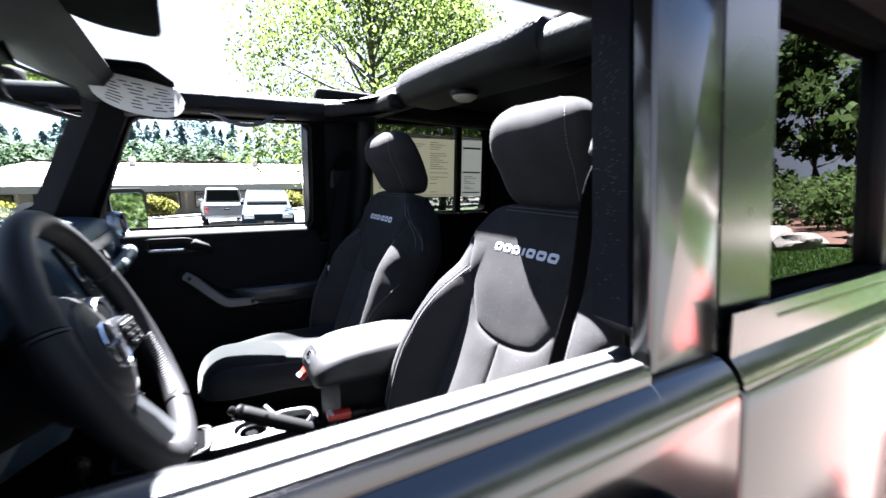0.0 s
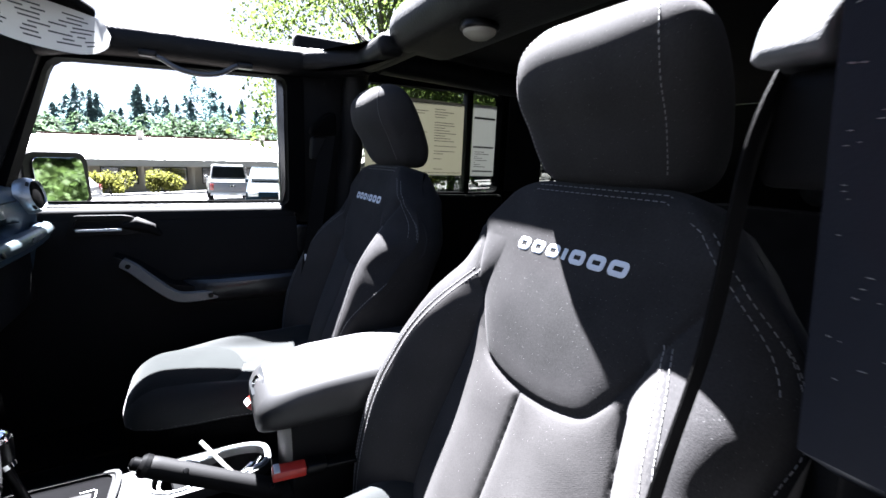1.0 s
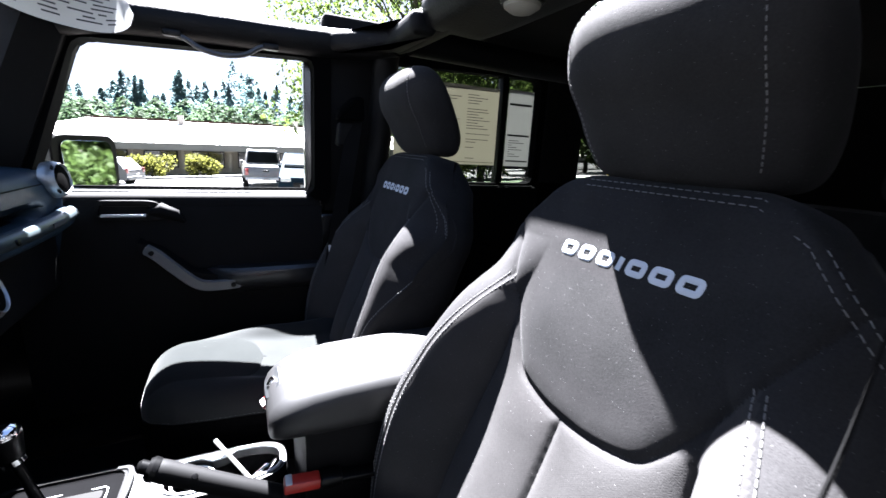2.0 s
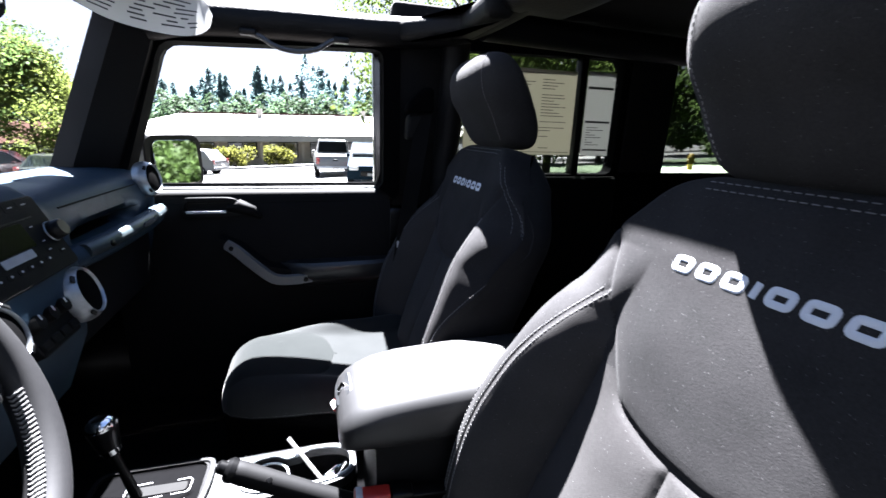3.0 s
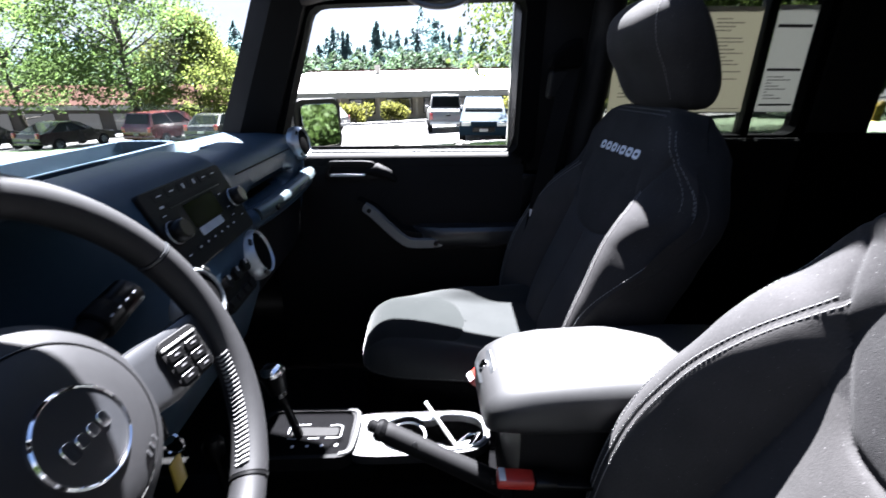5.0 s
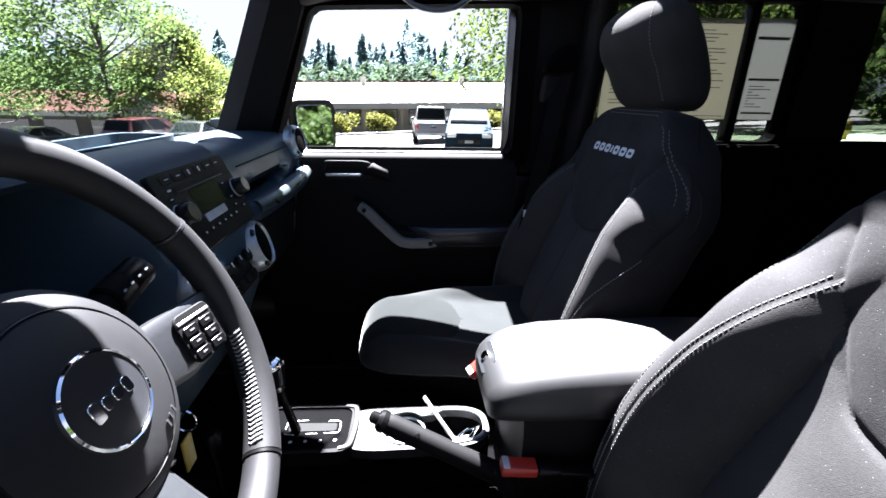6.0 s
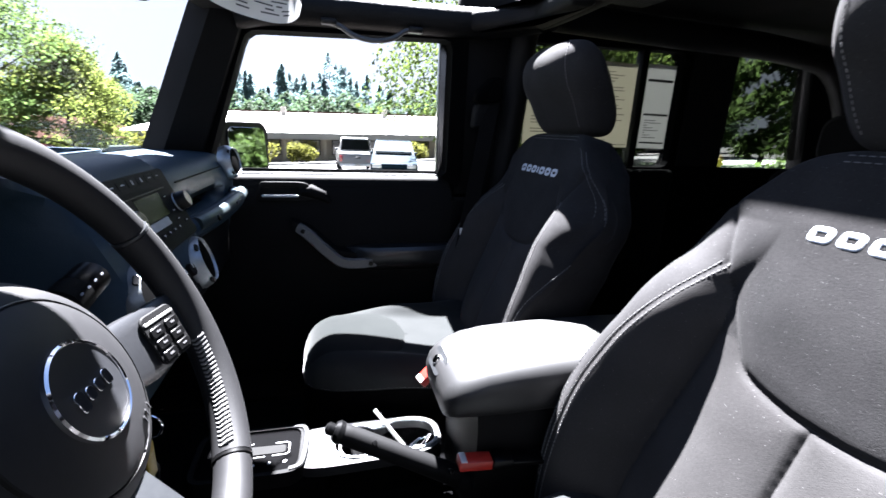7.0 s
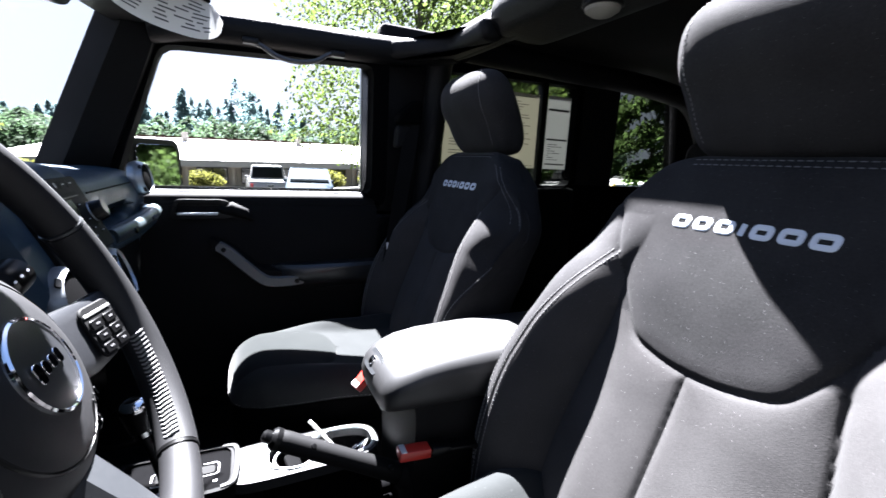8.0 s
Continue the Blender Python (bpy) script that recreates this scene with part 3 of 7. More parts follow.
    # map pocket and upper pull recess
    bez = round_poly([(-0.725, 1.176), (-0.575, 1.176), (-0.555, 1.19), (-0.575, 1.225), (-0.60, 1.23), (-0.71, 1.23)], 0.012)
    hole = round_poly([(-0.712, 1.19), (-0.60, 1.19), (-0.585, 1.20), (-0.597, 1.219), (-0.61, 1.221), (-0.702, 1.221)], 0.008)
    y0, y1 = sorted((0.696 * s, 0.682 * s))
    br = part("release_bezel", frame_with_hole(resample(bez, 60), resample(hole, 60), "y", y0, y1), M_TRIM, d, "black door release surround")
    part("release_lever", box((-0.705, min(0.69 * s, 0.680 * s), 1.186), (-0.605, max(0.69 * s, 0.680 * s), 1.1935), 0.002), M_SILVER, br, "silver door release lever")
    part("bezel_scoop", tube([(-0.60, 0.69 * s, 1.2), (-0.57, 0.688 * s, 1.204), (-0.535, 0.69 * s, 1.19), (-0.515, 0.693 * s, 1.17)], [0.012, 0.02, 0.016, 0.006], 10), M_PLASTIC, br)
    # slanted grab handle with two bolts
    line = spline([(-0.612, 0.655 * s, 1.103), (-0.585, 0.648 * s, 1.085), (-0.545, 0.642 * s, 1.045), (-0.50, 0.64 * s, 1.003), (-0.47, 0.64 * s, 0.99), (-0.42, 0.642 * s, 0.988), (-0.378, 0.648 * s, 0.99)], 5)
    rings = []
    n = len(line)
    for i, p in enumerate(line):
        dd = (line[min(i + 1, n - 1)] - line[max(i - 1, 0)]).normalized()
        up = Vector((-dd.z, 0, dd.x))
        w = 0.0165
        e = 0.35 if i in (0, n - 1) else 1.0
        rings.append([p + up * w * e * c + Vector((0, s * 0.012 * q, 0)) for c, q in ((1, 0.3), (0.75, -0.6), (-0.75, -0.6), (-1, 0.3), (-0.7, 1.6), (0.7, 1.6))])
    hd = part("grab_handle", loft(rings), M_GRIP, d, "slanted grey grab handle")
    for q in ((-0.595, 0.645, 1.092), (-0.40, 0.636, 0.989)):
        part("bolt", lathe([(0.0045, -0.004), (0.007, -0.003), (0.007, 0.003), (0.002, 0.0035)], ring_pose((q[0], q[1] * s, q[2]), (0, -s, 0)), 14), M_TRIM, hd)
    part("handle_mount", loft([[(x, (0.694) * s, z - h), (x, 0.652 * s, z - h * 0.8), (x, 0.652 * s, z + h * 0.8), (x, 0.694 * s, z + h)] for x, z, h in ((-0.625, 1.105, 0.02), (-0.575, 1.075, 0.026), (-0.5, 1.005, 0.03), (-0.42, 0.99, 0.028), (-0.37, 0.995, 0.018))]), M_PLASTIC, hd)
    return d


front_door(1)
door_d = front_door(-1)
rnd = random.Random(12)
dust = bmesh.new()
for k in range(120):
    z = 1.30 + 0.30 * rnd.random() ** 0.7
    y = -0.7275 + rnd.uniform(-0.020, 0.020) + 0.09 * (z - 1.25)
    L, tilt = rnd.uniform(0.0003, 0.0013), rnd.uniform(-0.35, 0.1)
    box((-L, -0.0002, -0.00016), (L, 0.0002, 0.00016), 0, bm=dust, m=Matrix.Translation((-0.1782, y, z)) @ Matrix.Rotation(radians(90), 4, "Z") @ Matrix.Rotation(tilt, 4, "Y"))
part("dust_flecks", dust, M_THREAD, door_d, "pale dust flecks", smooth=False)["kind"] = "stuff"


def rear_door(s):
    d = thing("rear_door", (0.35, 0.745 * s, 0.5), "closed rear door with dark tinted window", "car door", "rear doors")
    fr = bar_frame(WIN_R, 0.722 * s, 0.774 * s, 0.045, M_SEALT, "window_frame", d, 0.035)
    bar = part("window_divider", box((0.538, min(0.73 * s, 0.775 * s), 1.285), (0.565, max(0.73 * s, 0.770 * s), 1.695), 0.004), M_TRIM, d)
    glass = pane("window_pane", [(p[0], 0.748 * s if s > 0 else -0.752, p[1]) for p in WIN_R], M_TINT, d, (0, 1, 0), "dark tinted glass")
    part("inner_trim", box((0.05, min(0.69 * s, 0.713 * s), 0.62), (0.715, max(0.69 * s, 0.713 * s), 1.285), 0.015, 3), M_PLASTIC, d)
    part("outer_panel", flank(-0.042, 0.70, s), M_PAINT, d, "glossy black outer panel")
    part("shoulder", loft([[(x, 0.8095 * s, 1.204), (x, 0.808 * s, 1.212), (x, 0.803 * s, 1.222), (x, 0.795 * s, 1.231), (x, 0.7905 * s, 1.236), (x, 0.788 * s, 1.29), (x, 0.7865 * s, 1.29), (x, 0.7865 * s, 1.204)] for x in (-0.040, 0.70)]), M_PAINT, d)
    # painted post between the doors, turning outwards to the rear window
    post = part("door_post", prism([(-0.040, 0.762 * s), (-0.037, 0.775 * s), (0.0, 0.7765 * s), (0.081, 0.7785 * s), (0.083, 0.777 * s), (0.083, 0.762 * s)], "z", 1.2385, 1.70), M_PAINT, d)
    if s < 0:
        for ob in (fr, bar, glass, post):
            lean_in(ob)
    return d


for s in (-1, 1):
    rear_door(s)
part("door_handle", tube(spline([(-0.33, -0.812, 1.13), (-0.315, -0.842, 1.138), (-0.215, -0.842, 1.138), (-0.2, -0.812, 1.13)], 5), 0.012, 10), M_TRIM, door_d, "black outside handle")

# ---- seats ----
SEAT_TILT = radians(15.0)
S_UP = Vector((math.sin(SEAT_TILT), 0, math.cos(SEAT_TILT)))
S_OUT = Vector((-math.cos(SEAT_TILT), 0, math.sin(SEAT_TILT)))


def smooth(a, b, x):
    t = min(1.0, max(0.0, (x - a) / (b - a)))
    return t * t * (3 - 2 * t)


def lerp_table(tab, x):
    if x <= tab[0][0]:
        return tab[0][1]
    for (x0, y0), (x1, y1) in zip(tab, tab[1:]):
        if x <= x1:
            return y0 + (y1 - y0) * (x - x0) / (x1 - x0)
    return tab[-1][1]


HALF_KEYS = [(-0.56, 0.252), (-0.45, 0.274), (-0.35, 0.276), (-0.27, 0.277), (-0.2, 0.280), (-0.15, 0.277), (-0.1, 0.280), (-0.045, 0.260), (0.003, 0.222), (0.04, 0.190), (0.068, 0.166), (0.087, 0.145), (0.098, 0.12), (0.102, 0.1)]
HALF_W = [(p.x, p.y) for p in spline([(a, b, 0) for a, b in HALF_KEYS], 12)]
YOKE_CURVE = [(0.0, -0.194), (0.03, -0.1925), (0.065, -0.186), (0.092, -0.1755), (0.112, -0.152), (0.135, -0.115), (0.163, -0.063), (0.19, -0.005), (0.215, 0.04), (0.235, 0.0725)]
YOKE_FINE = [(p.x, p.y) for p in spline([(a, b, 0) for a, b in YOKE_CURVE], 24)]
YOKE_W = [(b, a) for a, b in YOKE_FINE] + [(0.11, 0.25)]


CREST = [(p.x, p.y, p.z) for p in spline([(-0.56, 0.252, 0.05), (-0.45, 0.250, 0.068), (-0.36, 0.2475, 0.078), (-0.30, 0.243, 0.079), (-0.25, 0.235, 0.075), (-0.2, 0.2225, 0.069), (-0.157, 0.207, 0.058), (-0.12, 0.1925, 0.041), (-0.095, 0.181, 0.027), (-0.066, 0.167, 0.012), (-0.04, 0.158, 0.006), (0.0, 0.15, 0.0)], 10)]
CREST_W = [(p[0], p[1]) for p in CREST]
CREST_D = [(p[0], p[2]) for p in CREST]


def seat_depth(s, h):
    """How far the padding stands out of the plane of the backrest."""
    a = abs(s)
    w = lerp_table(HALF_W, h)
    ridge = lerp_table(CREST_D, h)
    crest = lerp_table(CREST_W, h)
    q = (a - crest) / max(0.03, crest - bolster_w(h))
    bol = ridge * (1.0 + 0.1 * min(1.0, q) if q > 0 else max(0.0, 1 - ((q * q + 0.03) ** 0.7 - 0.0859) / 0.935))
    # outer flank: rounded over the crest, then steep; near the top a small roll at the edge
    low = smooth(0.03, -0.02, h)
    R = 0.030 + 0.075 * smooth(-0.17, -0.05, h) if s < 0 else 0.046 + 0.075 * smooth(-0.20, -0.06, h)
    u = max(0.0, a - crest)
    flank = R - math.sqrt(R * R - u * u) if u < 0.89 * R else 0.544 * R + 1.95 * (u - 0.89 * R)
    edge = min(1.0, max(0.0, (a - (w - 0.024)) / 0.024))
    d = bol - min(flank, 0.095) * low - 0.062 * (1 - math.sqrt(max(0.0, 1 - edge ** 2.8))) * (1 - low)
    top = max(0.0, (h - 0.062) / 0.04)
    d -= 0.035 * (1 - math.sqrt(max(0.0, 1 - min(top, 1.0) ** 2)))
    d += 0.032 * math.exp(-((h + 0.46) / 0.2) ** 2) * (1 - 0.5 * smooth(0.08, 0.18, a))
    d -= 0.014 * smooth(0.0, 0.08, h) * 0.4
    d += 0.005 * math.exp(-((a - 0.07) / 0.05) ** 2) * (1 - smooth(-0.24, -0.17, h))
    d += 0.005 * math.exp(-((h + 0.09) / 0.07) ** 2) * (1 - smooth(0.08, 0.17, a))
    return d


def bolster_w(h):
    return 0.139 + 0.030 * smooth(-0.10, -0.40, h) + 0.035 * smooth(-0.13, 0.0, h)


YOKE_LINE = [(sg * a, b) for sg in (-1, 1) for a, b in YOKE_FINE]
SEAMS = [np.array(YOKE_LINE), np.array([(0.008, h) for h in [-0.56 + 0.366 * k / 160 for k in range(161)]]),
         np.array([(sg * bolster_w(h), h) for sg in (-1, 1) for h in [-0.56 + 0.41 * k / 140 for k in range(141)]])]
RIDGE = [(sg * lerp_table(CREST_W, h), h) for sg in (-1, 1) for h in [-0.56 + 0.50 * k / 150 for k in range(151)]]
TOP_SEAM = np.array([(-0.125 + 0.25 * k / 90, 0.086) for k in range(91)] + RIDGE)
SEAM_PTS = np.vstack(SEAMS)


def seam_gap(s, h):
    g = float(np.sqrt(((SEAM_PTS - (s, h)) ** 2).sum(axis=1).min()))
    t = float(np.sqrt(((TOP_SEAM - (s, h)) ** 2).sum(axis=1).min()))
    return g, t


def panel_of(s, h):
    """Which cover panel a point of the backrest belongs to."""
    a = abs(s)
    yw = lerp_table(YOKE_W, h)
    side = "_a" if s > 0 else "_b"
    if h > -0.20 and a < yw:
        return "yoke"
    if a > bolster_w(h) and h < -0.062 and a < lerp_table(CREST_W, h):
        return "bolster_in" + side
    if a > bolster_w(h) or h > -0.145:
        return "bolster" + side
    return "lower_panel_a" if s > 0.008 else "lower_panel_b"


def seat_point(s, h, extra=0.0, groove=True):
    d = seat_depth(s, h) + extra
    if groove:
        g, t = seam_gap(s, h)
        d -= 0.0032 * math.exp(-(g / 0.0042) ** 2) + 0.0022 * math.exp(-(g / 0.014) ** 2) + 0.0012 * math.exp(-(t / 0.0038) ** 2)
    return S_UP * h + S_OUT * d + Vector((0, s, 0))


def stitch_row(pts, origin, bm, length=0.006, gap=0.0035, r=0.0009):
    """Short threads laid along a line of points."""
    P = [Vector(p) for p in pts]
    run = [0.0]
    for a, b in zip(P, P[1:]):
        run.append(run[-1] + (b - a).length)
    k = 0

    def along(d):
        nonlocal k
        while k < len(P) - 2 and run[k + 1] < d:
            k += 1
        L = run[k + 1] - run[k]
        return P[k].lerp(P[k + 1], (d - run[k]) / L if L > 1e-9 else 0.0)

    d = 0.0
    while d + length < run[-1]:
        p = along(d)
        q = along(d + length)
        tube([origin + p, origin + q], [r, r], 4, bm)
        d += length + gap


def front_seat(yc, name_label):
    org = Vector((0.0, yc, 1.30))
    seat = thing("front_seat", (-0.25, yc, 0.50), name_label, "car seat", "front seats")
    # backrest front, panel by panel
    NS, H0, H1, NH = 190, -0.56, 0.102, 240
    grid = {}
    faces = {}
    for j in range(NH + 1):
        h = H0 + (H1 - H0) * j / NH
        w = lerp_table(HALF_W, h)
        for i in range(NS + 1):
            u = -1 + 2 * i / NS
            u = math.copysign(abs(u) ** 0.92, u)
            grid[i, j] = (u * w, h)
    pts = {k: org + seat_point(*v) for k, v in grid.items()}
    for j in range(NH):
        for i in range(NS):
            s = (grid[i, j][0] + grid[i + 1, j + 1][0]) / 2
            h = (grid[i, j][1] + grid[i, j + 1][1]) / 2
            faces.setdefault(panel_of(s, h), []).append((i, j))
    names = {"yoke": ("yoke_panel", M_CLOTH, "smooth black cloth shoulder panel"), "bolster_a": ("side_bolster", M_CLOTH, ""), "bolster_b": ("side_bolster", M_CLOTH, ""), "bolster_in_a": ("inner_bolster", M_MESH, ""), "bolster_in_b": ("inner_bolster", M_MESH, ""),
             "lower_panel_a": ("lower_panel", M_MESH, ""), "lower_panel_b": ("lower_panel", M_MESH, "")}
    for key, fl in faces.items():
        idx, vs, fs = {}, [], []
        for i, j in fl:
            f = []
            for q in ((i, j), (i, j + 1), (i + 1, j + 1), (i + 1, j)):
                if q not in idx:
                    idx[q] = len(vs)
                    vs.append(pts[q])
                f.append(idx[q])
            fs.append(f)
        n, m, lab = names[key]
        part(n, raw(vs, fs), m, seat, lab, angle=70)
    # rear shell of the backrest, closing it behind
    rings = []
    for j in range(0, 21):
        h = H0 + (H1 - H0) * j / 20
        w = lerp_table(HALF_W, h)
        ring = []
        back = -0.160 + 0.045 * smooth(0.03, 0.102, h)
        front = seat_depth(w, h) - 0.001
        for k in range(29):
            c, q = -math.cos(math.pi * k / 28), math.sin(math.pi * k / 28)
            ring.append(org + S_UP * h + S_OUT * (front + (back - front) * abs(q) ** 0.6) + Vector((0, math.copysign(abs(c) ** 0.6, c) * w, 0)))
        rings.append(ring)
    part("backrest_shell", loft(rings, closed=False, cap=False), M_CLOTH, seat, "black cloth back cover", angle=60)
    part("top_welt", loft([rings[-1], [org + seat_point(-0.1 + 0.2 * k / 28, 0.102) for k in range(29)]], closed=False, cap=False), M_CLOTH, seat, angle=60)
    # stitching
    bm = bmesh.new()
    zero = Vector()
    for off in (0.0055, -0.0055):
        for sg in (1, -1):
            line = []
            for k in range(200):
                h = -0.062 - 0.49 * k / 199
                line.append(seat_point(sg * (lerp_table(CREST_W, h) + off), h, 0.0008 if off > 0 else 0.0003, True))
            stitch_row(line, org, bm, 0.005, 0.002, 0.0007)
        edge = [(sg_ * (lerp_table(HALF_W, h) - 0.017 - off), h) for sg_, h in [(-1, -0.07 + 0.125 * k / 30) for k in range(31)]]
        arch = [(u, 0.086 - off * 0.8) for u in [-0.105 + 0.21 * k / 50 for k in range(51)]]
        stitch_row([seat_point(u, h, 0.0006, True) for u, h in edge[:31] + arch], org, bm, r=0.0006)
    for sg in (1, -1):
        stitch_row([seat_point(sg * (lerp_table(HALF_W, h) - 0.010), h, 0.0008, False) for h in [-0.03 - 0.45 * k / 90 for k in range(91)]], org, bm, 0.0045, 0.0025, 0.0007)
    part("stitching", bm, M_THREAD, seat, "pale grey double stitching")["kind"] = "stuff"
    # embroidered word mark as plain slanted blocks
    widths = (0.024, 0.023, 0.023, 0.0075, 0.024, 0.025, 0.026)
    s = 0.093
    mark = part("word_mark", raw([org + seat_point(0.092 - 0.001 * k, -0.013 - 0.0003 * (k % 2), 0.0008, False) for k in range(4)], [(0, 1, 2, 3)]), M_CLOTH, seat, "silver embroidered mark of plain blocks")
    for w in widths:
        hh = 0.0095
        path = []
        for px, pz in (rounded(w - 0.0065, hh * 2 - 0.0065, 0.003, 3) if w > 0.01 else [(0, hh - 0.002), (0, 0), (0, -hh + 0.002)]):
            path.append(org + seat_point(s - w / 2 - px - 0.18 * pz, pz - 0.002, 0.0003, False))
        part("block", tube(path, 0.0034, 6, flat=0.22, closed=w > 0.01, up=S_OUT), M_LOGO, mark)
        s -= w + 0.0058
    # headrest
    hr = []
    prof = [(1.384, 0.060, 0.118, 0.088), (1.390, 0.046, 0.132, 0.108), (1.405, 0.030, 0.141, 0.121), (1.432, 0.013, 0.143, 0.128), (1.462, -0.002, 0.134, 0.132), (1.492, -0.021, 0.121, 0.135), (1.520, -0.029, 0.108, 0.134), (1.545, -0.029, 0.094, 0.130), (1.563, -0.022, 0.081, 0.123), (1.578, -0.009, 0.068, 0.109), (1.588, 0.004, 0.055, 0.090), (1.593, 0.018, 0.041, 0.062)]
    for z, x0, x1, w in prof:
        ring = []
        for k in range(48):
            a = 2 * math.pi * k / 48
            c, sn = math.cos(a), math.sin(a)
            c = math.copysign(abs(c) ** 0.64, c)
            sn = math.copysign(abs(sn) ** 0.64, sn)
            ring.append(Vector(((x0 + x1) / 2 - (x1 - x0) / 2 * c, yc + w * sn, z)))
        hr.append(ring)
    fine = []
    for a in range(48):
        fine.append(spline([r[a] for r in hr], 4))
    rings2 = [[fine[a][k] for a in range(48)] for k in range(len(fine[0]))]
    part("headrest", loft(rings2), M_CLOTH, seat, "black cloth headrest", angle=60)
    for sg in (6, 18, 42):
        bm = bmesh.new()
        stitch_row([p + Vector((-0.0008, 0.0, 0.0005)) for p in fine[sg][8:]], zero, bm, 0.004, 0.003, r=0.0006)
        part("headrest_stitching", bm, M_THREAD, seat)["kind"] = "stuff"
    for sg in (-1, 1):
        part("headrest_post", tube([(0.098, yc + 0.05 * sg, 1.34), (0.086, yc + 0.05 * sg, 1.40)], 0.007, 10), M_CHROME, seat)
    # cushion: narrow rounded nose, widening and dipping towards the back
    CX0, CX1 = -0.592, -0.02
    HW = [(-0.592, 0.05), (-0.584, 0.092), (-0.565, 0.118), (-0.52, 0.143), (-0.44, 0.17), (-0.33, 0.198), (-0.2, 0.228), (-0.02, 0.25)]

    def top_z(x):
        nose = math.sqrt(max(0.0, 1 - (1 - min(1.0, (x - CX0) / 0.085)) ** 2.2))
        return 0.812 + (0.897 - 0.812 - 0.044 * smooth(-0.52, -0.2, x)) * nose

    def width_at(x):
        for (a, wa), (b, wb) in zip(HW, HW[1:]):
            if x <= b:
                return wa + (wb - wa) * (x - a) / (b - a)
        return HW[-1][1]

    def base_z(x):
        return 0.812 + 0.022 * smooth(-0.58, -0.33, x)

    def cushion_z(x, u, lift=0.0):
        a = min(1.0, abs(u))
        z1 = top_z(x) + 0.036 * smooth(0.5, 0.8, a) * smooth(-0.50, -0.30, x)
        z1 -= 0.004 * math.exp(-((a - 0.60) / 0.02) ** 2) * smooth(-0.36, -0.34, x)
        return base_z(x) + (z1 - base_z(x)) * (1 - a ** 4.2) ** (1 / 2.0) + lift

    secs = []
    for k in range(61):
        x = CX0 + (CX1 - CX0) * (k / 60) ** 1.35
        secs.append([(x, yc + width_at(x) * u, cushion_z(x, u)) for u in [math.sin(math.pi / 2 * (-1 + 2 * q / 56)) for q in range(57)]])
    part("cushion", loft(secs, closed=False, cap=False), M_CUSHION, seat, "cloth seat cushion", angle=60)
    skirt = [[(x, yc + width_at(x) * u * 0.985, z) for u, z in ((-1, base_z(x) + 0.002), (1, base_z(x) + 0.002), (0.93, 0.62), (-0.93, 0.62))] for x in (CX0 + 0.004, -0.58, -0.56, -0.52, -0.44, -0.33, -0.2, CX1)]
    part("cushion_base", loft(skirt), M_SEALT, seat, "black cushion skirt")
    part("seat_plinth", box((CX0 + 0.14, yc - 0.17, 0.50), (CX1 - 0.05, yc + 0.17, 0.622), 0.01), M_PLASTIC, seat)
    # smooth front insert panel with a rounded rear end
    vs, fs = [], []
    for k in range(33):
        x = CX0 + 0.012 + 0.25 * k / 32
        end = math.sqrt(max(0.0, 1 - max(0.0, (x + 0.40) / 0.0605) ** 2.6))
        w = (0.094 + 0.014 * smooth(-0.58, -0.4, x)) * max(end, 0.02)
        w = min(w, width_at(x) * 0.86)
        for q in range(25):
            u = -1 + 2 * q / 24
            vs.append((x, yc + w * u, cushion_z(x, w * u / width_at(x), 0.0042 - 0.005 * abs(u) ** 10 - 0.004 * smooth(0.75, 0.97, (k / 32) ** 3))))
    for k in range(32):
        for q in range(24):
            i = k * 25 + q
            fs.append((i, i + 25, i + 26, i + 1))
    part("cushion_insert", raw(vs, fs), M_INSERT, seat, "smooth cloth cushion insert", angle=60)
    for dz in (0.003, 0.010):
        bm = bmesh.new()
        stitch_row([Vector((x, yc - width_at(x) * 1.002 + 0.35 * dz, base_z(x) + dz)) for x in [CX0 + 0.015 + 0.5 * q / 50 for q in range(51)]], zero, bm, r=0.0007)
        part("cushion_stitching", bm, M_THREAD, seat)["kind"] = "stuff"
    return seat


driver_seat = front_seat(-0.379, "black cloth front seat with grey stitching and embroidered mark")
passenger_seat = copy_thing(driver_seat, pose(-0.25, 0.372, 0.507))
ROOT[passenger_seat.name] = Vector((-0.25, 0.372, 0.507))

# ---- dashboard ----
dash = thing("dashboard", (-0.95, 0, 1.0), "charcoal grained plastic dashboard with silver trims", "dashboard")
SEC_PASS = [(-1.06, 1.25), (-1.05, 1.302), (-0.98, 1.318), (-0.88, 1.318), (-0.832, 1.312), (-0.803, 1.298), (-0.787, 1.28), (-0.780, 1.252), (-0.792, 1.237), (-0.85, 1.233), (-0.855, 1.216), (-0.81, 1.206), (-0.785, 1.196), (-0.79, 1.15), (-0.81, 1.06), (-0.87, 0.98), (-0.92, 0.92), (-1.06, 0.90)]
SEC_MID = [(-1.06, 1.25), (-1.05, 1.306), (-0.98, 1.326), (-0.88, 1.336), (-0.835, 1.334), (-0.812, 1.328), (-0.796, 1.316), (-0.788, 1.306), (-0.782, 1.294), (-0.772, 1.271), (-0.762, 1.248), (-0.752, 1.225), (-0.744, 1.205), (-0.738, 1.17), (-0.75, 1.08), (-0.79, 0.98), (-0.87, 0.94), (-1.06, 0.90)]
